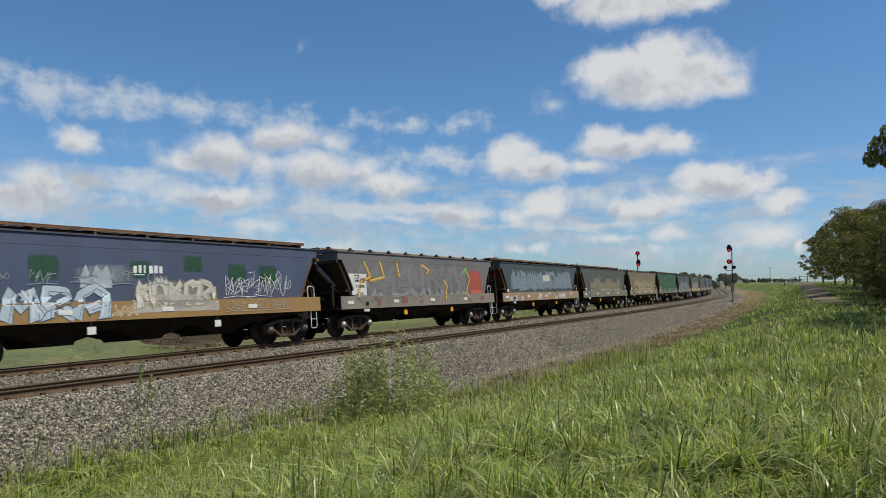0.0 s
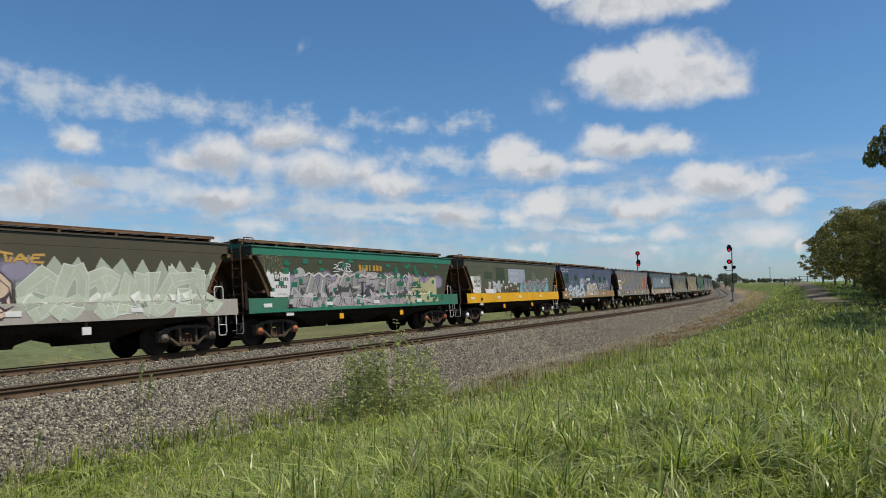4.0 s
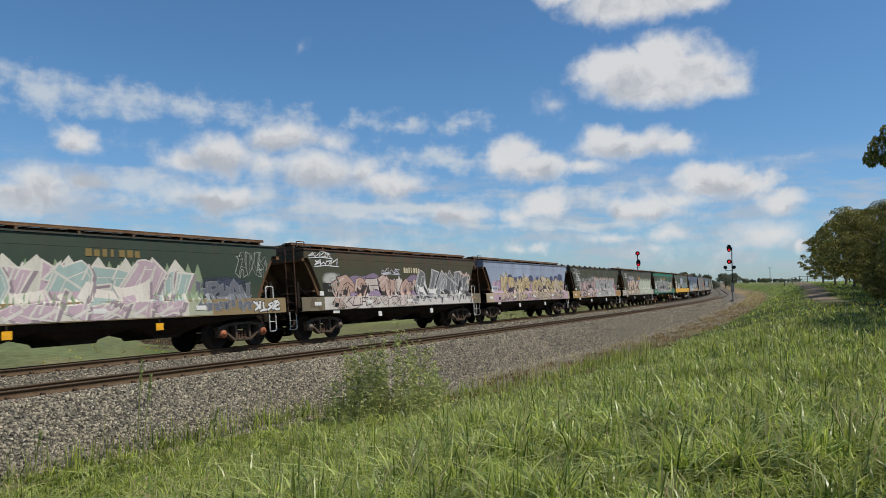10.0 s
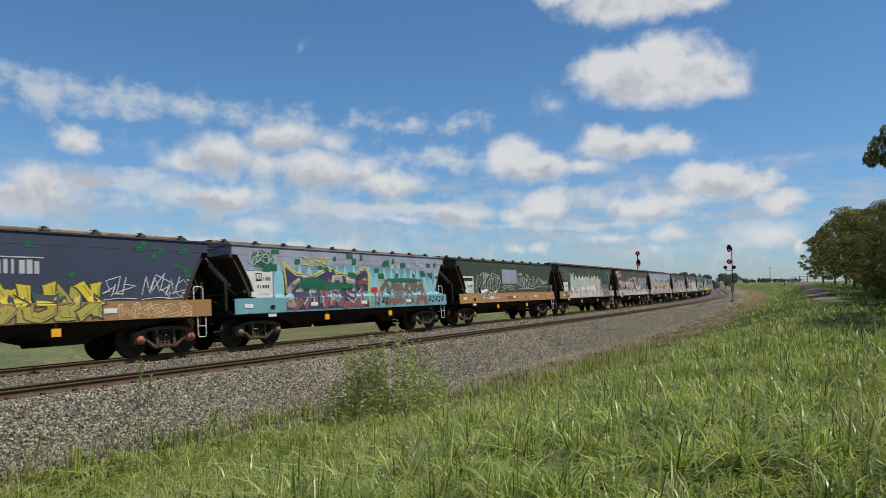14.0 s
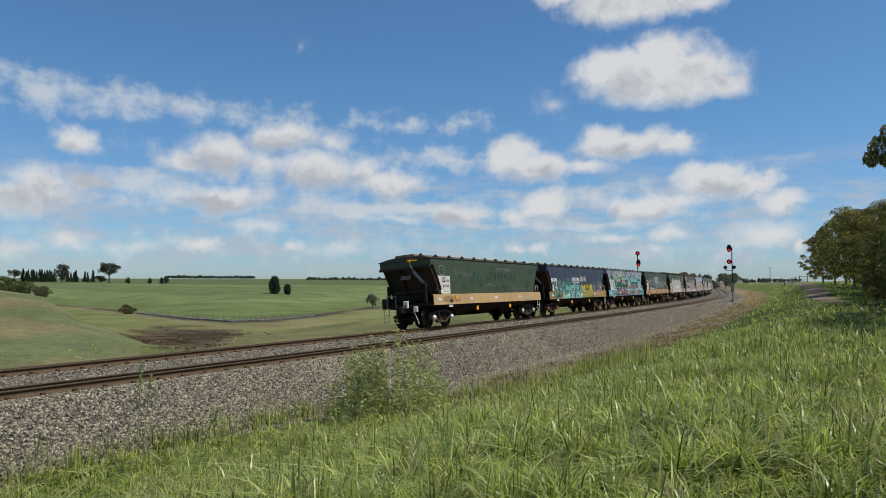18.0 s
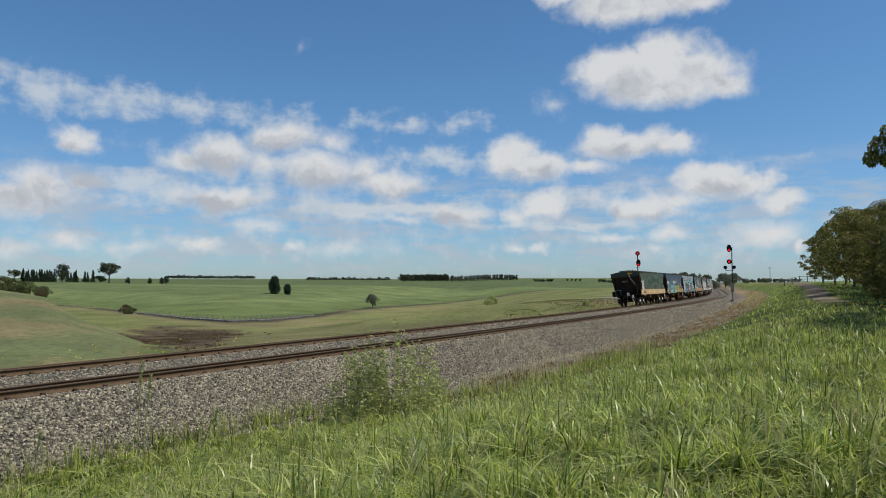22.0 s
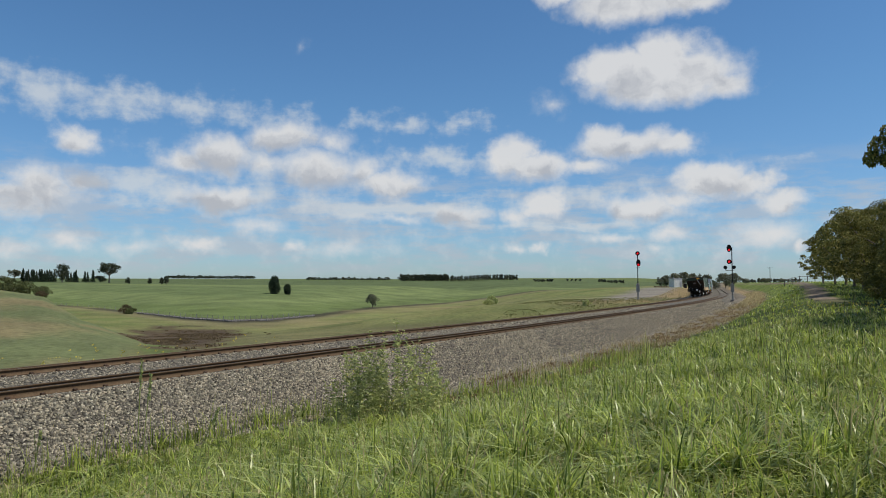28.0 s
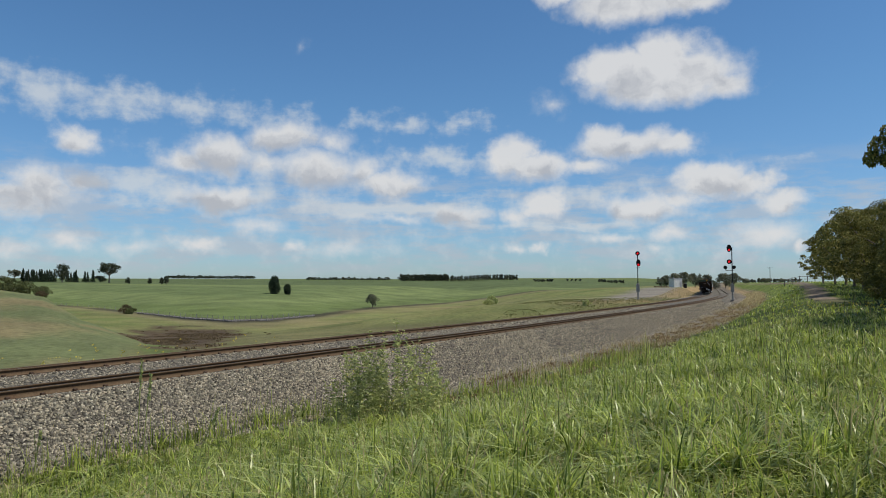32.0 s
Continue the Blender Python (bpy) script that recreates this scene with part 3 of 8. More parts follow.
def make_line():
    prof = [(-7.2, -2.6), (-2.7, -0.36), (-1.9, -0.33)]
    prof += [canted(-1.3, -0.19, 0, 0), canted(1.3, -0.19, 0, 0)]
    prof += [canted(-1.3, -0.19, SPACING, NEAR_Z), canted(1.25, -0.19, SPACING, NEAR_Z), (5.25, -0.10), (6.55, -1.18), (6.9, -1.4)]
    tagged(new("ballast", sweep("ballast", prof, -25, 420, 1.0, M_BALLAST)), "grey crushed-stone ballast bed under the two tracks", "ballast", kind="structure")
    foot, web, head, hh = 0.07, 0.009, 0.036, 0.165
    rail = [(-foot, -hh), (foot, -hh), (foot, -hh + 0.012), (web, -hh + 0.03), (web, -0.045), (head, -0.036), (head, -0.006), (head - 0.008, 0.0),
            (-head + 0.008, 0.0), (-head, -0.006), (-head, -0.036), (-web, -0.045), (-web, -hh + 0.03), (-foot, -hh + 0.012)]
    for w0, z0, lab in ((0.0, 0.0, "rusty steel rails of the far track on ballast"), (SPACING, NEAR_Z, "rusty steel rails of the near track on ballast")):
        tr = tagged(new("track"), lab, "railway track", group="tracks", kind="structure")
        for y in (-0.755, 0.755):
            pr = [canted(y + a, b, w0, z0) for a, b in rail]
            ob = new("rail", sweep("rail", pr, -25, 420, 1.0, M_RAIL, close=True))
            ob.data.materials.append(M_RAILHEAD)
            k = len(ob.data.polygons) // len(pr)
            idx = np.zeros(len(ob.data.polygons), np.int32)
            for e in (6, 7, 8):
                idx[e * k:(e + 1) * k] = 1
            ob.data.polygons.foreach_set("material_index", idx)
            ob.parent = tr
        me = mesh_of(bx(-0.115, 0.115, -1.27, 1.27, -0.30, -0.168, bevel=0.012), "sleeper")
        me.materials.append(M_SLEEPER)
        clip = mesh_of(bx(-0.045, 0.045, -0.035, 0.035, 0.0, 0.055, bevel=0.012), "rail_clip")
        clip.materials.append(M_CLIP)
        for i in range(180):
            sl = new("sleeper", me)
            sl.parent = tr
            sl.matrix_basis = on_line(1.0 + i * 0.66, w0, z0)
            if i < 75:
                for y in (-0.755, 0.755):
                    for sg in (-1, 1):
                        cl = new("rail_clip", clip)
                        cl.parent = sl
                        cl.matrix_basis = pose(0, y + sg * 0.085, -0.168)


make_line()


# ---------- grain hopper wagons ----------
PITCH, AXLE_R = 14.744, 0.457
S0, SPEED, GAIN, T0, WAGONS = 17.192 + 6.49, 10.573, 0.045, 17.0, 24
# the couplings stand a little closer or wider than the mean
SLACK = [-0.1, 0.36, 0.13, 0.30, 0.52, 0.72, 0.55, 0.22, 0.08, -0.08, 0.06, -0.25]


def run(t):
    """Distance the train has gone at t from its place at T0: it gathers speed until then."""
    return SPEED * (t - T0) + GAIN / 2 * (min(t, T0) - T0) ** 2
SILL_W, SILL_Z0, SILL_Z1 = 1.455, 1.03, 1.53


def half_len(z):
    """Half length of the hopper shell at height z: it draws in under the top band."""
    t = min(max((z - 1.5) / 1.45, 0.0), 1.0)
    return 5.84 + 0.75 * t ** 1.3 if z < 2.95 else 6.79


def half_wid(z):
    return 1.433 if z > 2.95 else 1.428 - 0.045 * max(0.0, (2.95 - z) / 1.45) ** 2


def side_y(z):
    """Distance from the wagon's middle to its painted face at height z (shell or sill)."""
    return SILL_W if z < SILL_Z1 + 0.004 else half_wid(z)


def ring(z, l, w, r=0.12):
    return [(-l + r, -w, z), (l - r, -w, z), (l, -w + r, z), (l, w - r, z), (l - r, w, z), (-l + r, w, z), (-l, w - r, z), (-l, -w + r, z)]


def shell_mesh():
    bm = bmesh.new()
    zs = [0.95, 1.2, 1.5, 1.62, 1.8, 2.0, 2.2, 2.4, 2.6, 2.8, 2.92, 2.945, 2.955, 3.22, 3.27]
    rings = []
    for z in zs:
        if z < 1.45:
            rings.append(ring(z, half_len(1.5) - (1.5 - z) * 1.2, 1.1, 0.05))
        else:
            rings.append(ring(z, half_len(z), half_wid(z), 0.03))
    loft(bm, rings)
    bm.normal_update()
    for f in bm.faces:
        c = f.calc_center_median()
        f.material_index = 1 if abs(f.normal.x) > 0.25 and c.z < 2.94 else 0
    me = mesh_of(bm, "shell")
    me.materials.append(None), me.materials.append(None)
    return me


def roof_mesh():
    bm = bmesh.new()
    pr = [(-1.47, 3.25), (-1.47, 3.29), (-0.85, 3.40), (-0.62, 3.42), (0.62, 3.42), (0.85, 3.40), (1.47, 3.29), (1.47, 3.25)]
    loft(bm, [[(x, y, z) for y, z in pr] for x in (-6.84, 6.84)])
    return mesh_of(bm, "roof")


def sill_mesh():
    bm = bmesh.new()
    pr = [(0, SILL_Z0), (0, SILL_Z1), (-0.10, SILL_Z1), (-0.10, SILL_Z1 - 0.02), (-0.02, SILL_Z1 - 0.02), (-0.02, SILL_Z0 + 0.02), (-0.10, SILL_Z0 + 0.02), (-0.10, SILL_Z0)]
    loft(bm, [[(x, y, z) for y, z in pr] for x in (-6.79, 6.79)])
    return mesh_of(bm, "side_sill")


def chute_mesh():
    bm = bmesh.new()
    loft(bm, [ring(1.02, 1.75, 1.12, 0.05), ring(0.78, 1.25, 0.98, 0.05), ring(0.56, 0.55, 0.72, 0.05), ring(0.47, 0.5, 0.7, 0.05)])
    return mesh_of(bm, "discharge_chute")


def underpan_mesh():
    bm = bmesh.new()
    loft(bm, [ring(1.03, 6.6, 1.30, 0.05), ring(0.86, 4.6, 1.22, 0.05), ring(0.80, 4.4, 1.1, 0.05)])
    return mesh_of(bm, "underpan")


def wheelset_mesh():
    bm = bmesh.new()
    for sgn in (-1, 1):
        prof = [(0.66, 0.0), (0.66, 0.495), (0.695, 0.495), (0.70, AXLE_R + 0.004), (0.79, AXLE_R - 0.006), (0.80, AXLE_R - 0.06), (0.76, AXLE_R - 0.075), (0.735, 0.2), (0.79, 0.14), (0.80, 0.0)]
        n = 28
        for (a, r), (b, r2) in zip(prof, prof[1:]):
            for i in range(n):
                c0, c1 = 2 * math.pi * i / n, 2 * math.pi * (i + 1) / n
                pts = [(r * math.cos(c0), sgn * a, r * math.sin(c0)), (r * math.cos(c1), sgn * a, r * math.sin(c1)),
                       (r2 * math.cos(c1), sgn * b, r2 * math.sin(c1)), (r2 * math.cos(c0), sgn * b, r2 * math.sin(c0))]
                vs = []
                for p in pts:
                    if not vs or (Vector(p) - vs[-1].co).length > 1e-5:
                        vs.append(bm.verts.new(p))
                if len(vs) > 2 and (vs[0].co - vs[-1].co).length < 1e-5:
                    bm.verts.remove(vs.pop())
                if len(vs) > 2:
                    bm.faces.new(vs if sgn < 0 else vs[::-1])
    rod(bm, (0, -1.08, 0), (0, 1.08, 0), 0.075, 12)
    bmesh.ops.remove_doubles(bm, verts=bm.verts, dist=1e-4)
    return mesh_of(bm, "wheelset", True)


def cap_mesh():
    bm = bmesh.new()
    rings = []
    for d, r in ((0.0, 0.135), (0.06, 0.135), (0.085, 0.115), (0.092, 0.06), (0.11, 0.055), (0.115, 0.0001)):
        rings.append([(r * math.cos(a), -d, r * math.sin(a)) for a in (2 * math.pi * i / 14 for i in range(14))])
    loft(bm, rings)
    return mesh_of(bm, "axle_cap", True)


def sideframe_mesh():
    """Cast three-piece bogie side frame: arched top, dipped bottom, two windows."""
    bm = bmesh.new()

    def bar(pts, h0, h1, y0=-0.09, y1=0.09):
        for (x0, z0), (x1, z1) in zip(pts, pts[1:]):
            v = [bm.verts.new(p) for p in ((x0, y0, z0 - h0), (x1, y0, z1 - h0), (x1, y0, z1 + h1), (x0, y0, z0 + h1),
                                           (x0, y1, z0 - h0), (x1, y1, z1 - h0), (x1, y1, z1 + h1), (x0, y1, z0 + h1))]
            for q in ((0, 1, 2, 3), (7, 6, 5, 4), (0, 4, 5, 1), (3, 2, 6, 7), (0, 3, 7, 4), (1, 5, 6, 2)):
                bm.faces.new([v[i] for i in q])
    bar([(-1.03, 0.60), (-0.72, 0.70), (-0.3, 0.75), (0.3, 0.75), (0.72, 0.70), (1.03, 0.60)], 0.045, 0.055)
    bar([(-0.74, 0.50), (-0.62, 0.44), (-0.40, 0.27), (-0.30, 0.23), (0.30, 0.23), (0.40, 0.27), (0.62, 0.44), (0.74, 0.50)], 0.04, 0.045)
    bar([(-0.60, 0.47), (-0.66, 0.70)], 0.0, 0.05), bar([(0.60, 0.47), (0.66, 0.70)], 0.0, 0.05)
    for x in (-0.29, 0.29):
        box(bm, x - 0.04, x + 0.04, -0.10, 0.10, 0.24, 0.74)
    box(bm, -0.27, 0.27, -0.13, 0.13, 0.205, 0.285, 0.015)
    for x in (-0.865, 0.865):
        box(bm, x - 0.16, x + 0.16, -0.10, 0.10, 0.34, 0.65, 0.02)
        box(bm, x - 0.19, x + 0.19, -0.12, 0.12, 0.60, 0.66, 0.015)
    for x in (-0.47, 0.47):
        rod(bm, (x, -0.115, 0.73), (x, -0.10, 0.73), 0.035, 8)
    return mesh_of(bm, "side_frame")


def spring_mesh():
    """One coil spring, its turns drawn as a ridged column."""
    bm = bmesh.new()
    loft(bm, [[(r * math.cos(a), r * math.sin(a), 0.29 + i * 0.0225) for a in (2 * math.pi * q / 10 for q in range(10))] for i, r in enumerate([0.062, 0.062, 0.047] * 4)])
    return mesh_of(bm, "spring")


def bolster_mesh():
    bm = bx(-0.2, 0.2, -1.1, 1.1, 0.57, 0.72, bevel=0.02)
    rod(bm, (0, 0, 0.7), (0, 0, 0.9), 0.25, 14)
    return mesh_of(bm, "bolster")


def walkway_mesh():
    """Plank running board along the roof on slanted brackets."""
    bm = bx(-6.78, 6.78, -0.86, -0.44, 3.545, 3.58)
    box(bm, -6.78, 6.78, -0.86, -0.83, 3.49, 3.56)
    return mesh_of(bm, "running_board")


def bracket_mesh():
    bm = bmesh.new()
    loft(bm, [[(-0.03, -0.84, 3.40), (0.03, -0.84, 3.40), (0.03, -0.42, 3.42), (-0.03, -0.42, 3.42)], [(-0.05, -0.85, 3.55), (0.05, -0.85, 3.55), (0.05, -0.42, 3.55), (-0.05, -0.42, 3.55)]])
    return mesh_of(bm, "bracket")


def hatch_mesh():
    bm = bmesh.new()
    pr = [(-0.55, 3.41), (-0.55, 3.50), (-0.45, 3.54), (0.45, 3.54), (0.55, 3.50), (0.55, 3.41)]
    loft(bm, [[(x, y, z) for y, z in pr] for x in (-6.75, 6.75)])
    return mesh_of(bm, "hatch_cover")


def clip_mesh():
    bm = bx(-0.10, 0.10, -0.72, -0.52, 3.41, 3.47)
    box(bm, -0.03, 0.03, -0.66, -0.54, 3.46, 3.55)
    rod(bm, (-0.13, -0.6, 3.52), (0.13, -0.6, 3.52), 0.015, 6)
    return mesh_of(bm, "hatch_clip")


def ladder_mesh(z1=3.32):
    bm = bmesh.new()
    for y in (-0.2, 0.2):
        rod(bm, (0, y, 0.95), (0, y, z1), 0.024, 6)
    z = 1.1
    while z < z1:
        rod(bm, (0, -0.2, z), (0, 0.2, z), 0.014, 5)
        z += 0.29
    path_rod(bm, [(0.2, -0.2, z1 + 0.05), (0.2, -0.2, z1 + 0.26), (0.62, -0.2, z1 + 0.26), (0.62, -0.2, z1 + 0.02)], 0.018)
    return mesh_of(bm, "ladder")


def end_frame_mesh():
    """Post and raking braces under the overhang of the hopper end."""
    bm = bx(-0.07, 0.07, -1.3, 1.3, 1.03, 1.17)
    for y in (-1.02, 1.02):
        box(bm, -0.06, 0.06, y - 0.06, y + 0.06, 1.1, 2.1)
        rod(bm, (0.02, y, 1.95), (0.75, y, 1.5), 0.035, 6)
    rod(bm, (0, -1.0, 1.2), (0, 0.1, 1.9), 0.03, 6)
    return mesh_of(bm, "end_frame")


def wing_mesh():
    """Upright ribs that follow the slope sheet under the end overhang, and the cross rail at its top."""
    bm = bmesh.new()
    zs = [1.5, 1.62, 1.8, 2.0, 2.2, 2.4, 2.6, 2.8, 2.95]
    for y in (-1.30, -0.46, 0.46, 1.30):
        loft(bm, [[(6.80 - half_len(z) - dx, y + dy, z) for dx, dy in ((0.16, -0.025), (0.16, 0.025), (-0.02, 0.025), (-0.02, -0.025))] for z in zs])
    box(bm, -0.10, 0.04, -1.42, 1.42, 2.84, 2.95)
    box(bm, 0.55, 0.68, -1.3, 1.3, 1.72, 1.80)
    return mesh_of(bm, "end_rib")


def cylinder_mesh():
    bm = rod(bmesh.new(), (0.30, -0.92, 1.95), (-0.10, -0.50, 2.72), 0.085, 12)
    rod(bm, (-0.10, -0.50, 2.72), (-0.22, -0.42, 2.98), 0.045, 8)
    return mesh_of(bm, "brake_cylinder", True)


def lever_mesh():
    bm = path_rod(bmesh.new(), [(-0.22, -0.42, 2.94), (-0.25, -0.40, 3.22), (-0.12, -0.75, 3.2)], 0.03, 7)
    box(bm, -0.32, -0.18, -0.42, -0.30, 3.16, 3.26)
    return mesh_of(bm, "lever")


def coupler_mesh():
    bm = bx(0.0, 0.55, -0.09, 0.09, 0.80, 0.98)
    box(bm, 0.45, 0.74, -0.17, 0.15, 0.74, 1.04, 0.03)
    return mesh_of(bm, "coupler")


def step_mesh():
    bm = path_rod(bmesh.new(), [(-0.15, 0, 1.05), (-0.15, 0, 0.47), (-0.11, 0.02, 0.42), (0.15, 0.04, 0.42), (0.15, 0, 0.50), (0.15, 0, 1.05)], 0.016)
    rod(bm, (-0.15, 0, 0.74), (0.15, 0, 0.74), 0.013, 6)
    return mesh_of(bm, "step")


def rail_mesh():
    bm = path_rod(bmesh.new(), [(-0.17, 0, 1.53), (-0.17, 0, 1.86), (-0.12, 0, 1.92), (0.12, 0, 1.92), (0.17, 0, 1.86), (0.17, 0, 1.53)], 0.017)
    return mesh_of(bm, "grab_rail")


def wheel_mesh():
    bm = bmesh.new()
    pts = [(0, 0.25 * math.cos(a), 0.25 * math.sin(a)) for a in (2 * math.pi * i / 16 for i in range(17))]
    path_rod(bm, pts, 0.02)
    for i in (0, 4, 8, 12):
        rod(bm, (0, 0, 0), pts[i], 0.014, 5)
    return mesh_of(bm, "hand_brake_wheel")


def plate_mesh(name, x0, x1, z0, z1, off=0.006, cut=False):
    """Thin plate that follows the wagon's side; with cut, its rear edge follows the shell's edge."""
    bm = bmesh.new()
    n = 6
    rows = []
    for i in range(n + 1):
        z = z0 + (z1 - z0) * i / n
        a = max(x0, -half_len(z) + 0.06) if cut else x0
        rows.append([(a, -side_y(z) - off, z), (x1, -side_y(z) - off, z)])
    f = [[bm.verts.new(p) for p in r] for r in rows]
    b = [[bm.verts.new((p[0], p[1] + off - 0.001, p[2])) for p in r] for r in rows]
    for i in range(n):
        bm.faces.new((f[i][0], f[i][1], f[i + 1][1], f[i + 1][0]))
        bm.faces.new((b[i][0], f[i][0], f[i + 1][0], b[i + 1][0]))
        bm.faces.new((f[i][1], b[i][1], b[i + 1][1], f[i + 1][1]))
    bm.faces.new((f[0][1], f[0][0], b[0][0], b[0][1])), bm.faces.new((f[n][0], f[n][1], b[n][1], b[n][0]))
    return mesh_of(bm, name)


SHARED = dict(shell=shell_mesh(), roof=roof_mesh(), sill=sill_mesh(), chute=chute_mesh(), pan=underpan_mesh(), wheelset=wheelset_mesh(), cap=cap_mesh(),
              frame=sideframe_mesh(), spring=spring_mesh(), bolster=bolster_mesh(), walk=walkway_mesh(), bracket=bracket_mesh(), hatch=hatch_mesh(),
              clip=clip_mesh(), ladder=ladder_mesh(), endf=end_frame_mesh(), wing=wing_mesh(), cyl=cylinder_mesh(), lever=lever_mesh(), coupler=coupler_mesh(),
              step=step_mesh(), grab=rail_mesh(), hand=wheel_mesh(),
              centre=mesh_of(bx(-7.0, 7.0, -0.28, 0.28, 0.78, 1.12), "centre_sill"),
              refl=mesh_of(bx(-0.12, 0.12, -0.012, 0.012, -0.10, 0.10), "reflector"), hanger=mesh_of(bx(-0.03, 0.03, -0.006, 0.012, 0.11, 0.27), "reflector_bracket"),
              plate=plate_mesh("number_panel", -6.5, -5.0, 1.55, 2.42, cut=True),
              card=mesh_of(bx(-0.19, 0.19, -0.006, 0.006, -0.065, 0.065), "data_plate"),
              drum=mesh_of(rod(bmesh.new(), (-0.16, -0.22, 0), (0.02, 0.22, 0), 0.19, 16), "reservoir", True),
              tank=mesh_of(rod(bmesh.new(), (-0.6, 0, 0), (0.6, 0, 0), 0.2, 16), "air_tank", True),
              valve=mesh_of(bx(-0.18, 0.18, -0.15, 0.15, -0.16, 0.16, bevel=0.03), "brake_valve"),
              hose=mesh_of(path_rod(bmesh.new(), [(0, 0, 0.9), (0.12, 0, 0.72), (0.2, 0, 0.45), (0.3, 0, 0.38)], 0.025), "air_hose"))

M_END = material("end_slope", (0.035, 0.028, 0.022), 0.8, 0, (0.09, 0.05, 0.03), 1.5, 0.7, 0.0, None, 0.2, streak=True)
M_ENDBROWN = material("end_slope_rust", (0.150, 0.082, 0.038), 0.8, 0, (0.060, 0.036, 0.020), 1.5, 0.9, 0.0, None, 0.25, streak=True)
M_BOARD = material("running_board", (0.20, 0.112, 0.058), 0.85, 0, (0.09, 0.052, 0.032), 1.3, 0.9, 0.0, None, 0.3)
M_BOARDTAN = material("weathered_board", (0.30, 0.21, 0.11), 0.85, 0, (0.14, 0.085, 0.05), 1.3, 0.9, 0.0, None, 0.3)
M_HUBWHITE = material("axle_cap_white", (0.80, 0.80, 0.78), 0.45, 0, (0.55, 0.53, 0.5), 6.0, 0.5)
M_HUBDARK = material("axle_cap_dark", (0.10, 0.085, 0.07), 0.6, 0.2, (0.2, 0.15, 0.11), 5.0, 0.6)
PAINT = {}


def paint(rgb, tag="wagon_paint", rust=0.35, dust=0.35):
    key = (tag, tuple(round(c, 3) for c in rgb), rust, dust)
    if key not in PAINT:
        PAINT[key] = material(tag, rgb, 0.5, 0, tuple(c * 0.70 + 0.012 for c in rgb), 0.7, 0.8, 0.0, None, 0.05, streak=True, spots=((0.10, 0.062, 0.04), 1.3, 0.72),
                              runs=((2.45, 3.3, (0.115, 0.060, 0.034), rust), (2.1, 1.5, (0.13, 0.115, 0.085), dust)))
    return PAINT[key]


WHEELSETS = []
WAGON_LIST = []


def make_wagon(label, body, sill, kind, band=None, panel=True, hubs=None, yellow=True, ladder_col=None, top_col=None, long=1.0, rust=0.22):
    w = tagged(new("grain_hopper_wagon"), label, "hopper wagon", group="wagons of the grain train")
    S = SHARED
    P_ = paint(body, rust=rust)
    part("shell", S["shell"], [P_, M_ENDBROWN if kind == "A" else M_END], w)
    part("roof", S["roof"], paint(top_col or tuple(c * 0.6 + 0.02 for c in body)), w)
    for sg in (0, 180):
        y = -SILL_W
        part("side_sill", S["sill"], paint(sill, dust=0.12) if sg == 0 else paint((0.2, 0.13, 0.07)), w, m=pose(0, 0, 0, 0, 0, sg) @ pose(0, -SILL_W, 0) @ Matrix.Diagonal((long, -1, 1, 1)))
    part("centre_sill", S["centre"], M_BLACK, w)
    part("underpan", S["pan"], M_BLACK, w)
    for x in (-2.75, 0.0, 2.75):
        part("discharge_chute", S["chute"], M_BLACK, w, m=pose(x, 0, 0))
    for bi, x in enumerate((-5.40, 5.40)):
        bo = part("bogie", S["bolster"], M_BLACK, w, m=pose(x, 0, 0))
        for y in (-0.99, 0.99):
            part("side_frame", S["frame"], M_GREYSTEEL, bo, m=pose(0, y, 0))
            for sx in (-0.14, 0.0, 0.14):
                part("spring", S["spring"], M_RUST, bo, m=pose(sx, y, 0))
        for ax in (-0.865, 0.865):
            ws = part("wheelset", S["wheelset"], M_WHEEL, bo)
            ws.matrix_parent_inverse = pose(ax, 0, AXLE_R)
            WHEELSETS.append(ws)
            part("axle_cap", S["cap"], hubs or M_HUB, bo, m=pose(ax, -1.07, AXLE_R))
    # roof gear
    if kind == "A":
        part("running_board", S["walk"], M_BOARD, w)
        part("hatch_cover", S["hatch"], M_BOARD, w)
        for i in range(9):
            part("bracket", S["bracket"], M_BOARD, w, m=pose(-6.6 + i * 1.65, 0, 0))
    else:
        part("hatch_cover", S["hatch"], M_BOARDTAN, w)
        for i in range(10):
            part("hatch_clip", S["clip"], paint((0.06, 0.07, 0.055), "clip_paint"), w, m=pose(-6.4 + i * 1.42, -0.1, 0))
    # ends
    part("end_frame", S["endf"], M_BLACK, w, m=pose(-6.78, 0, 0))
    part("end_frame", S["endf"], M_BLACK, w, m=pose(6.78, 0, 0, 0, 0, 180))
    part("end_rib", S["wing"], M_ENDBROWN if kind == "A" else M_END, w, m=pose(-6.80, 0, 0))
    part("end_rib", S["wing"], M_ENDBROWN if kind == "A" else M_END, w, m=pose(6.80, 0, 0, 0, 0, 180))
    part("coupler", S["coupler"], M_BLACK, w, m=pose(-6.86, 0, 0, 0, 0, 180))
    part("coupler", S["coupler"], M_BLACK, w, m=pose(6.86, 0, 0))
    part("air_hose", S["hose"], M_BLACK, w, m=pose(-6.95, 0.4, 0, 0, 0, 180))
    if kind == "A":
        part("ladder", S["ladder"], ladder_col or M_RUST, w, m=pose(-7.02, -0.95, 0))
        part("step", S["step"], M_WHITE, w, m=pose(-7.0, -0.95, 0, 0, 0, 90))
    else:
        part("brake_cylinder", S["cyl"], M_RAILPOST, w, m=pose(-6.75, 0, 0))
        part("lever", S["lever"], M_YELLOW if kind == "R" else M_RUST, w, m=pose(-6.75, 0, 0))
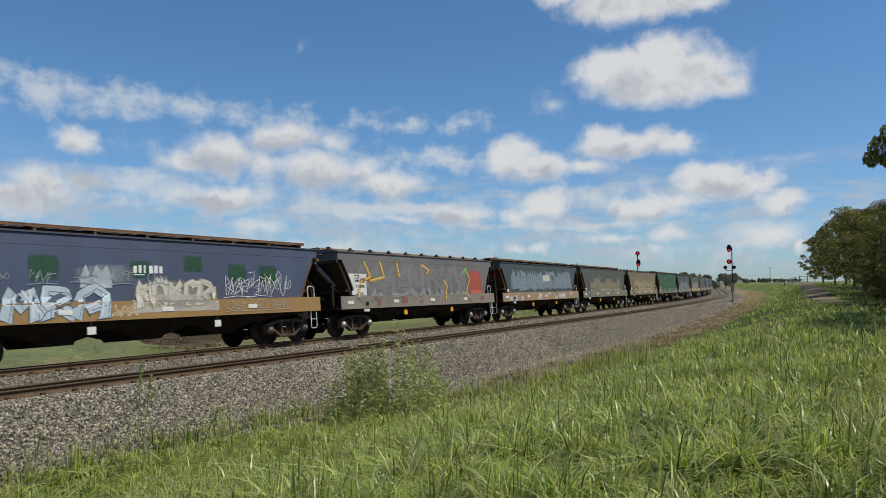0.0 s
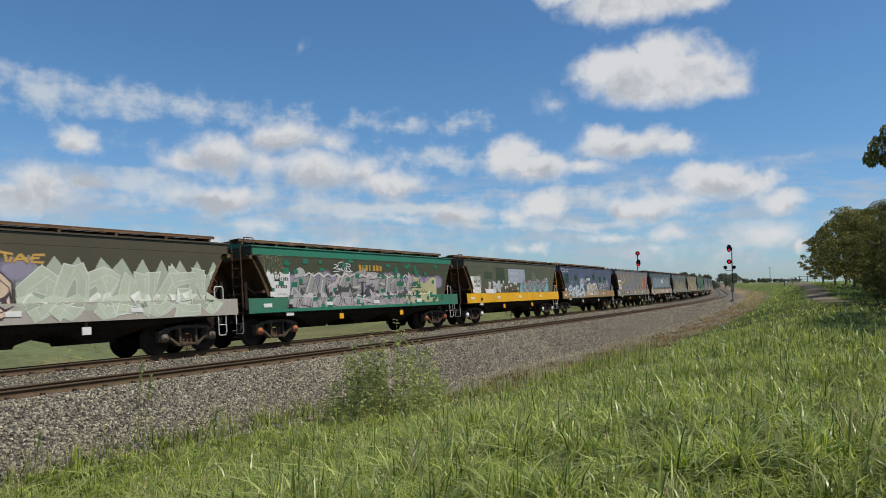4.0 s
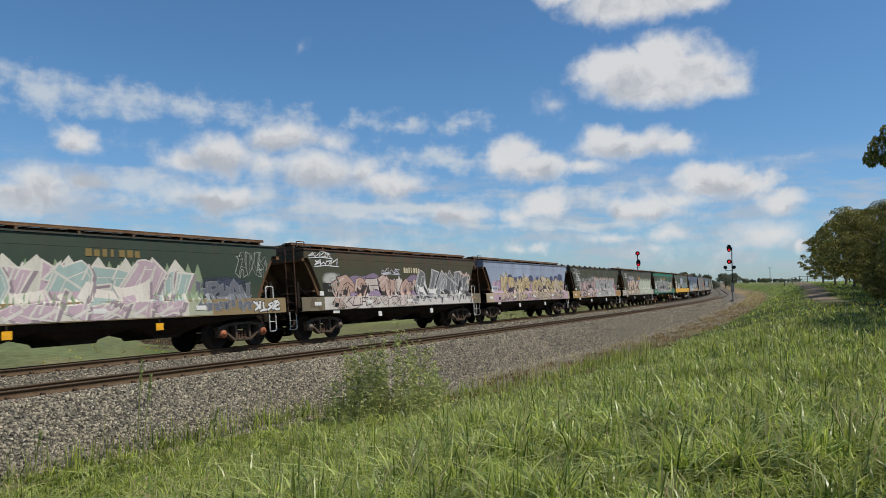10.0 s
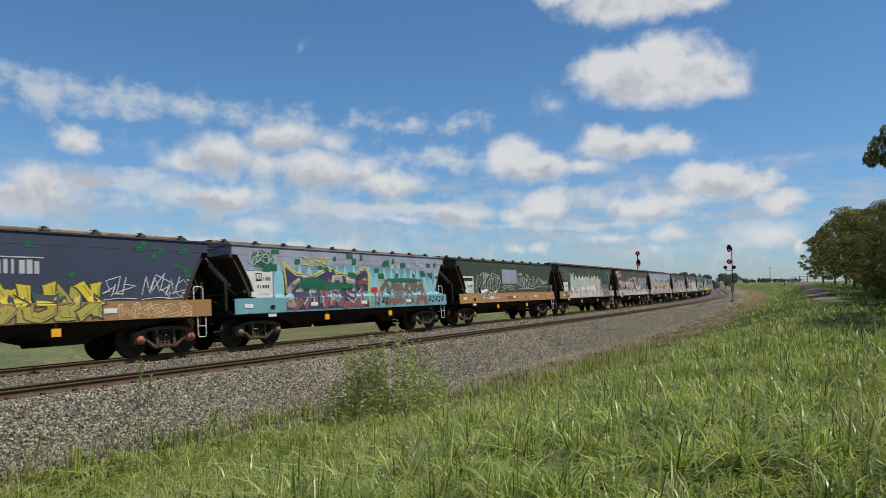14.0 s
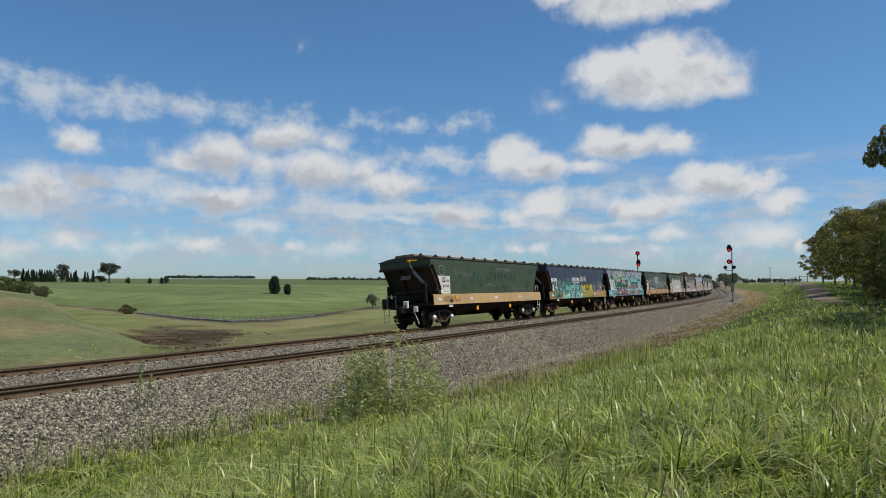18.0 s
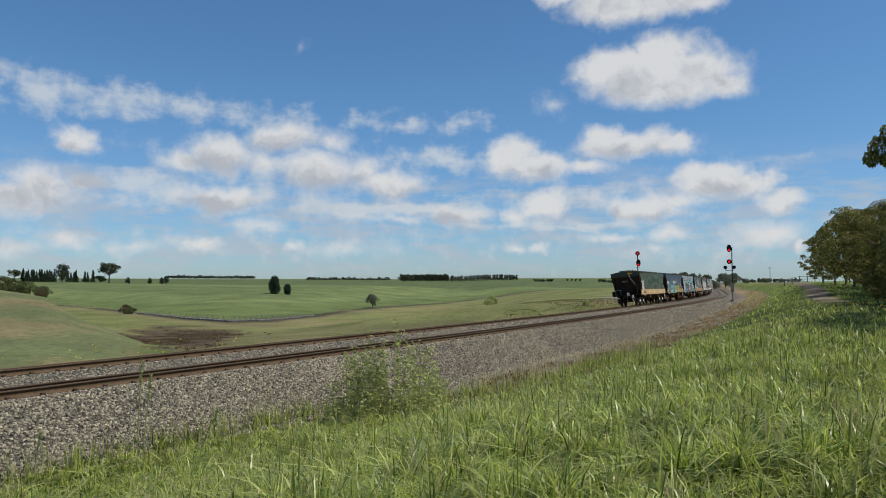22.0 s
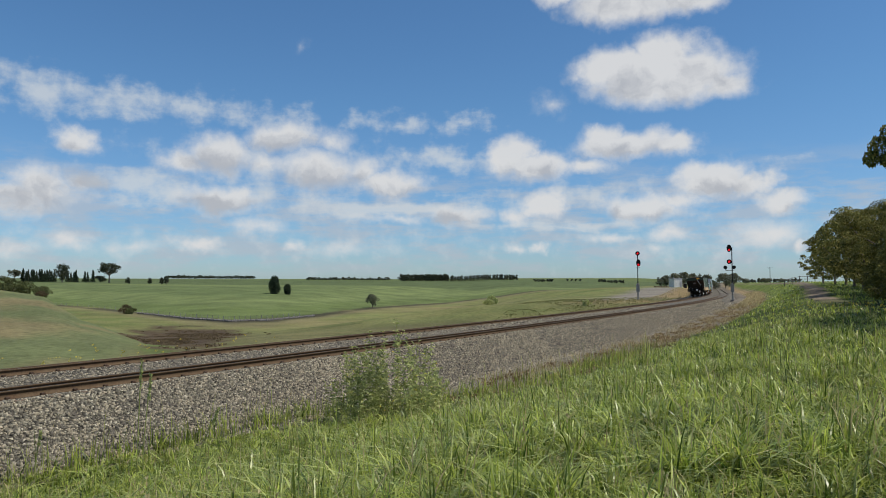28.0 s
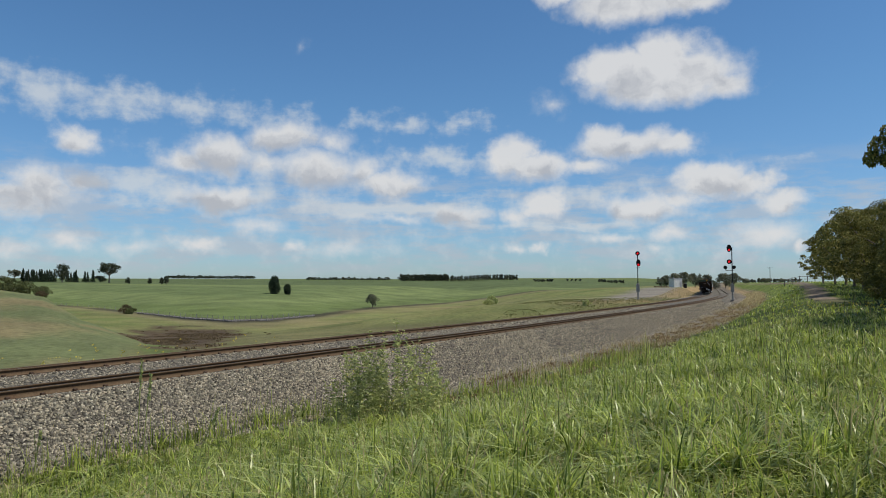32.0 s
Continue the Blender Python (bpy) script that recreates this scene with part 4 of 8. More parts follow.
        part("brake_cylinder", S["cyl"], M_RAILPOST, w, m=pose(6.75, 0, 0) @ Matrix.Diagonal((-1, 1, 1, 1)))
    part("air_tank", S["tank"], M_BLACK, w, m=pose(-6.55, 0.15, 1.42, 0, 0, 90))
    part("brake_valve", S["valve"], M_BLACK, w, m=pose(6.4, -0.3, 1.35))
    part("reservoir", S["drum"], M_RAILPOST if kind == "B" else M_RUST, w, m=pose(6.15, -0.95, 1.72))
    part("step", S["step"], M_WHITE, w, m=pose(6.45, -1.4, 0))
    part("grab_rail", S["grab"], M_WHITE, w, m=pose(6.35, -1.41, 0))
    part("hand_brake_wheel", S["hand"], M_RUST, w, m=pose(6.2, -1.25, 1.95, 0, 0, 90))
    # markers
    for x in (-2.25, 1.93):
        part("reflector", S["refl"], M_YELLOW if yellow else M_WHITE, w, m=pose(x, -1.44, 0.79))
        part("reflector_bracket", S["hanger"], M_BLACK, w, m=pose(x, -1.43, 0.79))
    for x in (-6.2, -2.95, 0.1, 3.4):
        part("data_plate", S["card"], M_WHITE, w, m=pose(x, -SILL_W - 0.012, 1.28))
    part("data_plate", S["card"], M_WHITE, w, m=pose(-5.1, -SILL_W + 0.03, 0.97))
    part("data_plate", S["card"], M_WHITE, w, m=pose(-5.9, -SILL_W + 0.03, 1.66) @ Matrix.Diagonal((0.6, 1, 1.3, 1)))
    part("warning_plate", S["card"], M_SIGBLACK, w, m=pose(-5.1, -SILL_W - 0.012, 1.22) @ Matrix.Diagonal((0.55, 1, 1.1, 1)))
    if kind == "R":
        part("warning_plate", S["card"], M_YELLOW, w, m=pose(-4.45, -SILL_W - 0.012, 1.34) @ Matrix.Diagonal((0.75, 1, 0.9, 1)))
    if kind == "R":
        part("end_marker", bx(-0.07, 0.07, -0.12, 0.12, 0.98, 1.32, bevel=0.02), M_WHITE, w, "white box with a red lamp", pose(-7.25, -0.2, 0))
        part("end_lamp", rod(bmesh.new(), (-7.33, -0.2, 1.08), (-7.31, -0.2, 1.08), 0.07, 12), M_HUBRED, w)
        part("release_valve", bx(-0.05, 0.05, -0.10, 0.10, 0.78, 1.05, bevel=0.015), M_WHITE, w, "", pose(-7.1, -0.62, 0))
        part("handrail", path_rod(bmesh.new(), [(-6.95, 1.05, 1.05), (-6.95, 1.05, 1.62), (-6.95, 0.55, 1.62), (-6.95, 0.55, 1.05)], 0.022), M_RAILPOST, w)
        part("step", S["step"], M_RAILPOST, w, m=pose(-6.95, 1.1, 0, 0, 0, 90))
        part("hose_bracket", path_rod(bmesh.new(), [(-7.1, -0.55, 0.75), (-7.12, -0.7, 0.4), (-7.1, -0.75, 0.2)], 0.02), M_WHITE, w)
        part("end_stencil", bx(-0.004, 0.004, -0.28, 0.28, -0.1, 0.1), paint((0.22, 0.16, 0.12), "stencil"), w, "", pose(-6.62, 0.1, 2.45, 0, 18, 0))
    if panel:
        part("number_panel", S["plate"], M_WHITE, w)
    WAGON_LIST.append(w)
    return w


DGREEN = (0.058, 0.088, 0.050)
make_wagon("dark green grain hopper wagon with a tan sill, the last", DGREEN, (0.62, 0.42, 0.20), "R", hubs=M_HUBWHITE)
make_wagon("navy grain hopper wagon with teal and yellow graffiti", (0.05, 0.065, 0.105), (0.36, 0.20, 0.07), "B", hubs=M_HUBRED)
make_wagon("grain hopper wagon covered in turquoise graffiti", (0.33, 0.36, 0.43), (0.18, 0.40, 0.45), "B", hubs=M_HUBDARK)
make_wagon("dark green grain hopper wagon with orange sill and white tags", (0.052, 0.074, 0.043), (0.45, 0.24, 0.08), "B", hubs=M_HUBRED)
make_wagon("dark green grain hopper wagon with a cream and mauve mural", (0.048, 0.070, 0.048), (0.30, 0.22, 0.11), "A", hubs=M_HUBRED, long=1.04)
make_wagon("olive grain hopper wagon with grey and pink graffiti", (0.075, 0.074, 0.042), (0.20, 0.17, 0.11), "A", panel=False, yellow=False, long=1.04, hubs=M_HUBDARK, top_col=(0.11, 0.058, 0.034), rust=0.95)
make_wagon("lilac grain hopper wagon with gold graffiti letters", (0.34, 0.40, 0.51), (0.50, 0.40, 0.28), "A", panel=False, yellow=False, hubs=M_HUBDARK, rust=0.4)
make_wagon("olive grain hopper wagon with pink and silver graffiti", (0.076, 0.076, 0.044), (0.46, 0.29, 0.12), "B", panel=False, yellow=False, hubs=M_HUBDARK)
make_wagon("olive grain hopper wagon with cream graffiti on a pale sill", (0.085, 0.078, 0.048), (0.42, 0.38, 0.32), "A", panel=False, yellow=False, long=1.04, hubs=M_HUBDARK)
make_wagon("green grain hopper wagon with silver graffiti and green patches", (0.065, 0.075, 0.040), (0.05, 0.19, 0.115), "A", hubs=M_HUBRED, top_col=(0.035, 0.20, 0.125), long=1.04)
make_wagon("olive grain hopper wagon with a bright yellow sill", (0.105, 0.112, 0.066), (0.83, 0.44, 0.012), "A", hubs=M_HUBWHITE)
make_wagon("dusty blue grain hopper wagon with silver graffiti", (0.085, 0.105, 0.165), (0.36, 0.22, 0.08), "A", panel=False, yellow=False, ladder_col=M_YELLOW, hubs=M_HUBDARK)
make_wagon("grey grain hopper wagon with orange outlined graffiti", (0.19, 0.185, 0.18), (0.27, 0.24, 0.19), "B")
make_wagon("slate green grain hopper wagon with pale streaks", (0.075, 0.10, 0.10), (0.38, 0.26, 0.15), "A", panel=False)
make_wagon("grey green grain hopper wagon with a tan mural", (0.10, 0.11, 0.085), (0.20, 0.20, 0.16), "A", panel=False)
make_wagon("drab brown grain hopper wagon with faded lettering", (0.21, 0.17, 0.10), (0.22, 0.17, 0.09), "B", panel=False)
make_wagon("mid green grain hopper wagon", (0.04, 0.10, 0.045), (0.20, 0.18, 0.12), "A", panel=False)
FAR = [((0.055, 0.065, 0.06), (0.22, 0.18, 0.12)), ((0.07, 0.07, 0.045), (0.5, 0.34, 0.08)), ((0.06, 0.07, 0.04), (0.25, 0.16, 0.08)), ((0.08, 0.09, 0.12), (0.25, 0.16, 0.08)),
       ((0.05, 0.06, 0.04), (0.3, 0.2, 0.1)), ((0.06, 0.065, 0.045), (0.25, 0.2, 0.1)), ((0.05, 0.06, 0.05), (0.25, 0.2, 0.1))]
for b_, s_ in FAR[:WAGONS - len(WAGON_LIST)]:
    make_wagon("weathered green grain hopper wagon far along the train", b_, s_, "A", panel=False)


# ---------- stones of the ballast ----------
def stone_material():
    m = bpy.data.materials.new("ballast_stone")
    m.use_nodes = True
    nt = m.node_tree
    N, L = nt.nodes.new, nt.links.new
    bsdf = nt.nodes["Principled BSDF"]
    geo = N("ShaderNodeNewGeometry")
    cr = N("ShaderNodeValToRGB")
    e = cr.color_ramp.elements
    e[0].color, e[1].color = (0.026, 0.023, 0.019, 1), (0.43, 0.395, 0.30, 1)
    for p, c in ((0.24, (0.100, 0.090, 0.068, 1)), (0.60, (0.235, 0.215, 0.160, 1)), (0.85, (0.30, 0.256, 0.180, 1))):
        k = e.new(p)
        k.color = c
    L(geo.outputs["Random Per Island"], cr.inputs[0])
    n = N("ShaderNodeTexNoise")
    n.inputs["Scale"].default_value = 35.0
    L(N("ShaderNodeTexCoord").outputs["Object"], n.inputs["Vector"])
    r = N("ShaderNodeMapRange")
    r.inputs[1].default_value, r.inputs[2].default_value, r.inputs[3].default_value, r.inputs[4].default_value = 0.3, 0.7, 0.75, 1.2
    L(n.outputs[0], r.inputs[0])
    h = N("ShaderNodeHueSaturation")
    L(r.outputs[0], h.inputs["Value"]), L(cr.outputs[0], h.inputs["Color"])
    L(h.outputs[0], bsdf.inputs["Base Color"])
    bsdf.inputs["Roughness"].default_value = 0.92
    return m


M_STONES = stone_material()


def bed_z(w):
    """Height of the ballast across the line."""
    a = [canted(-1.3, -0.19, 0, 0), canted(1.3, -0.19, 0, 0), canted(-1.3, -0.19, SPACING, NEAR_Z), canted(1.25, -0.19, SPACING, NEAR_Z)]
    px = [-7.2, -2.7, -1.9] + [p[0] for p in a] + [5.25, 6.55, 8.0]
    pz = [-2.6, -0.36, -0.33] + [p[1] for p in a] + [-0.10, -1.18, -1.22]
    return np.interp(w, px, pz)


def stones(rng, s, w, size):
    n = len(s)
    p, _ = at(s, w)
    z = np.where(w > 6.6, np.maximum(ground_z(p[:, 0], p[:, 1]) - 0.01, bed_z(w) - 0.02), bed_z(w))
    cube = np.array([(x, y, q) for q in (-1, 1) for y in (-1, 1) for x in (-1, 1)], float)
    v = cube[None] * rng.uniform(0.35, 1.0, (n, 8, 3)) * size[:, None, None] * np.stack([rng.uniform(0.7, 1.3, n), rng.uniform(0.7, 1.3, n), rng.uniform(0.5, 1.0, n)], 1)[:, None]
    a, b = rng.uniform(0, 6.28, n), rng.uniform(-0.7, 0.7, n)
    ca, sa, cb, sb = np.cos(a), np.sin(a), np.cos(b), np.sin(b)
    x, y, q = v[..., 0], v[..., 1], v[..., 2]
    y, q = y * cb[:, None] - q * sb[:, None], y * sb[:, None] + q * cb[:, None]
    x, y = x * ca[:, None] - y * sa[:, None], x * sa[:, None] + y * ca[:, None]
    co = np.stack([x + p[:, :1], y + p[:, 1:], q + (z + size * 0.25)[:, None]], 2).reshape(-1, 3)
    quads = np.array([(4, 5, 7, 6), (0, 1, 5, 4), (2, 6, 7, 3), (0, 4, 6, 2), (1, 3, 7, 5)])
    f = (np.arange(n)[:, None, None] * 8 + quads[None]).reshape(-1, 4)
    return co, f


def make_stones():
    rng = np.random.default_rng(4)
    S, W, Z = [], [], []
    for s0, s1, w0, w1, n, a, b in ((2, 18, 4.75, 6.9, 40000, 0.013, 0.035), (14, 30, 4.75, 7.2, 17000, 0.016, 0.037), (12, 34, 6.9, 10.4, 23000, 0.012, 0.028), (26, 55, 4.75, 7.4, 16000, 0.018, 0.038), (32, 62, 7.2, 9.6, 9000, 0.016, 0.030), (52, 110, 4.75, 7.6, 11000, 0.026, 0.048),
                                    (2, 30, 0.9, 3.1, 13000, 0.014, 0.032), (30, 80, 0.9, 3.1, 5000, 0.03, 0.055), (2, 60, 3.25, 4.4, 3000, 0.02, 0.04), (4, 60, -2.6, -1.0, 1500, 0.03, 0.06)):
        S.append(s0 + (s1 - s0) * rng.random(n) ** 1.15)
        W.append(w0 + (w1 - w0) * rng.random(n) ** (1.5 if w0 > 6.5 else 1.0))
        Z.append(rng.uniform(a, b, n))
    co, f = stones(rng, np.concatenate(S), np.concatenate(W), np.concatenate(Z))
    tagged(new("ballast_stones", fast_mesh("ballast_stones", co, f, M_STONES)), "loose grey and buff crushed stones", "stones", kind="stuff")


make_stones()


# ---------- plants ----------
def leaf_cloud(rng, centres, radii, per, size, flat=0.8, hang=0.0, dome=False):
    """Quads strewn in balls round the centres, or laid over domes: returns co, faces."""
    n = len(centres) * per
    c = np.repeat(centres, per, 0)
    r = np.repeat(radii, per)
    d = rng.normal(size=(n, 3))
    d /= np.linalg.norm(d, axis=1)[:, None]
    if dome:
        d[:, 2] = np.where(d[:, 2] < -0.35, -d[:, 2], d[:, 2])
    out = d + rng.normal(0, 0.45, (n, 3)) if dome else rng.normal(size=(n, 3))
    d = d * np.array([1, 1, flat])
    pos = c + d * (r * rng.random(n) ** (0.16 if dome else 0.28))[:, None]
    a = rng.normal(size=(n, 3))
    a[:, 2] -= hang * 2
    if dome:
        a -= out * (np.sum(a * out, 1) / np.sum(out * out, 1))[:, None]
    a /= np.linalg.norm(a, axis=1)[:, None]
    b = np.cross(a, out)
    b /= np.linalg.norm(b, axis=1)[:, None]
    k = size * rng.uniform(0.6, 1.3, n)[:, None]
    q = np.stack([pos - a * k, pos - b * k * 0.42, pos + a * k, pos + b * k * 0.42], 1).reshape(-1, 3)
    return q, np.arange(n * 4).reshape(-1, 4)


def trunk_bm(rng, h, r, limbs, spread, lean=0.1, top=0.8):
    bm = bmesh.new()
    ends = []
    p = Vector((0, 0, -0.25))
    segs = 5
    base = []
    for i in range(segs):
        q = p + Vector((rng.uniform(-lean, lean), rng.uniform(-lean, lean), 1)) * (h * 0.45 / segs)
        rod(bm, p, q, r * (1 - 0.09 * i), 8, r * (1 - 0.09 * (i + 1)))
        p = q
        base.append(p)
    for k in range(limbs):
        a = 6.283 * (k + rng.uniform(-0.3, 0.3)) / limbs
        o = base[int(rng.integers(1, segs))]
        r0 = r * 0.5
        pts = [o]
        for j in range(4):
            o = o + Vector((math.cos(a) * spread * 0.25 * rng.uniform(0.6, 1.2), math.sin(a) * spread * 0.25 * rng.uniform(0.6, 1.2), h * 0.5 / 4 * rng.uniform(0.5, 1.2)))
            pts.append(o)
        for j in range(4):
            rod(bm, pts[j], pts[j + 1], r0 * (1 - 0.2 * j), 6, r0 * (1 - 0.2 * (j + 1)))
        ends += [np.array(q) for q in pts[2:]]
    return bm, ends


def gum_meshes(seed, h, spread, r=0.2, blobs=30, per=460, size=0.12, low=0.12):
    rng = np.random.default_rng(seed)
    bm, ends = trunk_bm(rng, h, r, 6, spread)
    cs, rs = [], []
    for i in range(blobs):
        a, t = rng.uniform(0, 6.283), rng.random() ** 0.6
        z = rng.uniform(low, 0.93)
        rad = spread * (0.35 + 0.65 * t) * math.sqrt(max(0.05, 1 - ((z - 0.55) / 0.52) ** 2))
        cs.append((rad * math.cos(a), rad * math.sin(a), z * h))
        rs.append(rng.uniform(0.06, 0.125) * h)
    for e in ends:
        cs.append(tuple(e)), rs.append(rng.uniform(0.05, 0.09) * h)
    co, f = leaf_cloud(rng, np.array(cs), np.array(rs), per, size, 0.75, 0.4, True)
    return mesh_of(bm, "trunk"), fast_mesh("crown", co, f, M_GUM)


def tree(name, meshes, m, label, category="tree", group="", leaf=None):
    t = tagged(new(name), label, category, group)
    t.matrix_basis = m
    part("trunk", meshes[0], M_TRUNK, t)
    part("crown", meshes[1], leaf or M_GUM, t)
    return t


def gz(x, y):
    return float(ground_z(np.array([float(x)]), np.array([float(y)]))[0])


GUMS = [gum_meshes(11, 7.6, 3.7, 0.16, 66, 460, 0.072), gum_meshes(12, 8.0, 3.9, 0.19, 72, 460, 0.072), gum_meshes(13, 5.6, 3.3, 0.14, 46, 130, 0.11), gum_meshes(15, 7.8, 3.8, 0.17, 60, 120, 0.14)]
LOWGUM = gum_meshes(14, 5.0, 3.0, 0.12, 60, 190, 0.085, 0.04)
# The last four are added out of view on the right to shade the bank.
for s_, w_, g, k, rz in ((43.0, 24.5, 1, 0.86, 20), (49.0, 22.9, 0, 0.92, 80), (56.0, 22.4, 1, 0.88, 140), (63.5, 21.6, 0, 0.96, 250), (71.0, 21.2, 3, 0.98, 10), (80.0, 21.0, 3, 1.05, 170),
                         (89.0, 20.8, 3, 1.0, 60), (98.0, 20.5, 3, 1.02, 300), (107.0, 19.9, 2, 1.1, 200), (114.0, 18.9, 2, 0.9, 30), (67.0, 25.0, 3, 1.05, 120), (85.0, 25.5, 3, 1.0, 220), (36.0, 27.5, 3, 1.1, 70), (30.0, 27.0, 3, 1.1, 150), (24.0, 27.5, 3, 1.15, 310), (39.0, 29.5, 3, 1.15, 30)):
    p_, _ = at(s_, w_)
    tree("gum_tree", GUMS[g], pose(p_[0], p_[1], gz(*p_), 0, 0, rz) @ Matrix.Diagonal((k, k, k, 1)), "gum tree with drooping olive foliage beside the dirt track", group="gum trees by the track")
for s_, w_, k, rz in ((40.0, 22.6, 0.5, 40), (46.0, 21.4, 0.42, 100), (59.0, 20.8, 0.36, 220)):
    p_, _ = at(s_, w_)
    tree("gum_sapling", GUMS[2], pose(p_[0], p_[1], gz(*p_), 0, 0, rz) @ Matrix.Diagonal((k, k, k, 1)), "low young gum with olive leaves at the track's edge", group="gum saplings")


for s_, w_, k, rz in ((43.5, 21.8, 0.66, 10), (50.5, 21.0, 0.62, 130), (38.0, 24.0, 0.75, 290), (54.5, 20.6, 0.45, 60), (47.0, 22.4, 0.72, 200), (59.5, 22.0, 0.7, 250), (66.0, 21.6, 0.7, 330), (53.5, 22.6, 0.8, 20), (35.0, 22.6, 0.6, 90), (72.0, 23.0, 0.8, 70), (79.0, 23.2, 0.8, 190), (86.0, 23.0, 0.8, 310), (94.0, 22.6, 0.8, 40), (61.0, 24.0, 0.9, 150)):
    p_, _ = at(s_, w_)
    tree("gum_shrub", LOWGUM, pose(p_[0], p_[1], gz(*p_), 0, 0, rz) @ Matrix.Diagonal((k, k, k, 1)), "bushy gum regrowth with foliage down to the grass", "shrub", "gum regrowth")


# gums that stand just beyond the view and shade the bank
for x_, y_, g, k, rz in ((17.4, 19.8, 3, 0.95, 200), (21.8, 27.6, 3, 1.0, 40), (17.6, 13.5, 3, 1.0, 120)):
    tree("gum_tree", GUMS[g], pose(x_, y_, gz(x_, y_), 0, 0, rz) @ Matrix.Diagonal((k, k, k, 1)), "gum tree with drooping olive foliage beside the dirt track", group="gum trees by the track")


def near_gum():
    """A taller gum whose one bough reaches over the bank."""
    rng = np.random.default_rng(31)
    x, y = 18.5, 24.5
    t = tagged(new("tall_gum_tree"), "tall gum tree with a hanging leafy bough", "tree")
    t.matrix_basis = pose(x, y, gz(x, y)) @ Matrix.Diagonal((0.96, 1, 1.17, 1))
    bm = bmesh.new()
    path = [(0, 0, -0.3), (0.1, 0.1, 2.2), (0.0, 0.2, 4.4), (-0.2, 0.1, 6.4), (-0.1, 0, 8.4)]
    for j, (a, b) in enumerate(zip(path, path[1:])):
        rod(bm, a, b, 0.26 - 0.045 * j, 10, 0.26 - 0.045 * (j + 1))
    boughs = [[(0, 0.2, 4.6), (-1.0, 0.3, 5.4), (-2.2, 0.5, 5.7), (-3.1, 0.7, 5.55)], [(-0.1, 0.1, 5.6), (1.2, -0.5, 6.8), (2.2, -0.8, 7.4)], [(0, 0, 6.2), (0.7, 1.3, 7.4), (1.1, 2.2, 8.2)]]
    for b in boughs:
        for j, (p, q) in enumerate(zip(b, b[1:])):
            rod(bm, p, q, 0.09 - 0.02 * j, 7, 0.07 - 0.02 * j)
    part("trunk", bm, M_TRUNK, t)
    cs = [(-3.15, 0.7, 5.35), (-3.35, 0.8, 5.0), (-2.75, 0.6, 5.75), (-2.4, 0.5, 5.35), (-2.95, 0.5, 4.9), (-2.1, 0.6, 5.9), (-1.6, 0.5, 5.6), (-2.45, 0.7, 5.95), (-1.2, 0.4, 6.0)]
    rs = [0.36, 0.30, 0.38, 0.36, 0.26, 0.36, 0.4, 0.3, 0.5]
    for k in range(26):
        a = rng.uniform(0, 6.283)
        q = rng.uniform(0.5, 2.6)
        cs.append((0.9 + q * math.cos(a), q * math.sin(a), rng.uniform(5.8, 9.0)))
        rs.append(rng.uniform(0.5, 0.9))
    co, f = leaf_cloud(rng, np.array(cs), np.array(rs), 330, 0.075, 0.85, 0.5)
    part("crown", fast_mesh("crown", co, f, M_GUM), M_GUM, t)


near_gum()


def small_tree(seed, h, spread, shape="round", per=26, size=0.5, clumps=26):
    """A far tree: short trunk and a crown of leaf clumps."""
    rng = np.random.default_rng(seed)
    bm = rod(bmesh.new(), (0, 0, -0.4), (0, 0, h * 0.55), 0.035 * h, 6, 0.015 * h)
    cs, rs = [], []
    for k in range(clumps):
        z = rng.random() if clumps == 26 else (k + 0.5) / clumps
        a = rng.uniform(0, 6.283)
        if shape == "cone":
            zz, q, r = 0.05 + 0.9 * z, spread * (1 - z) ** 0.9 * rng.uniform(0.1, 0.8), 0.025 + 0.085 * (1 - z)
        elif shape == "egg":
            zz, q, r = 0.06 + 0.86 * z, spread * math.sqrt(max(0.02, 1 - (2 * z - 0.9) ** 2 * 0.75)) * rng.uniform(0.3, 0.85), 0.13
        elif shape == "flat":
            zz, q, r = 0.55 + 0.38 * z, spread * rng.uniform(0.2, 1.0), 0.12
        else:
            zz, q, r = 0.25 + 0.66 * z, spread * math.sqrt(max(0.05, 1 - (2 * z - 0.9) ** 2)) * rng.uniform(0.2, 0.9), 0.15
        cs.append((q * math.cos(a), q * math.sin(a), zz * h)), rs.append(r * h)
        if shape == "flat":
            rod(bm, (0, 0, h * 0.4), cs[-1], 0.012 * h, 4, 0.004 * h)
    co, f = leaf_cloud(rng, np.array(cs), np.array(rs), per, size * h / 8, 0.9)
    return mesh_of(bm, "trunk"), fast_mesh("crown", co, f, M_FARLEAF)


CONE, CONE2 = small_tree(41, 8, 2.2, "cone", 26, 0.3, 64), small_tree(42, 8, 2.0, "cone", 26, 0.3, 64)
EGG, ROUND, ROUND2, FLAT = small_tree(43, 8, 3.0, "egg", 90, 0.35), small_tree(44, 8, 3.4, "round", 60, 0.4), small_tree(45, 8, 4.4, "round", 60, 0.4), small_tree(46, 8, 3.6, "flat", 45, 0.4)
WIDE = small_tree(47, 8, 6.5, "round", 80, 0.4)
CYPRESS = small_tree(48, 8, 2.3, "egg", 110, 0.22, 90)
GUMFAR = small_tree(49, 8, 3.0, "round", 70, 0.35)


def far_tree(meshes, x, y, h, name="tree", label="dark green tree far off in the fields", leaf=None, group="", rz=None, wide=1.0):
    k = h / 8
    return tree(name, meshes, pose(x, y, gz(x, y) - 0.05 * h, 0, 0, (x * 37 + y * 11) % 360 if rz is None else rz) @ Matrix.Diagonal((k * wide, k * wide, k, 1)), label, "tree", group, leaf or M_FARLEAF)


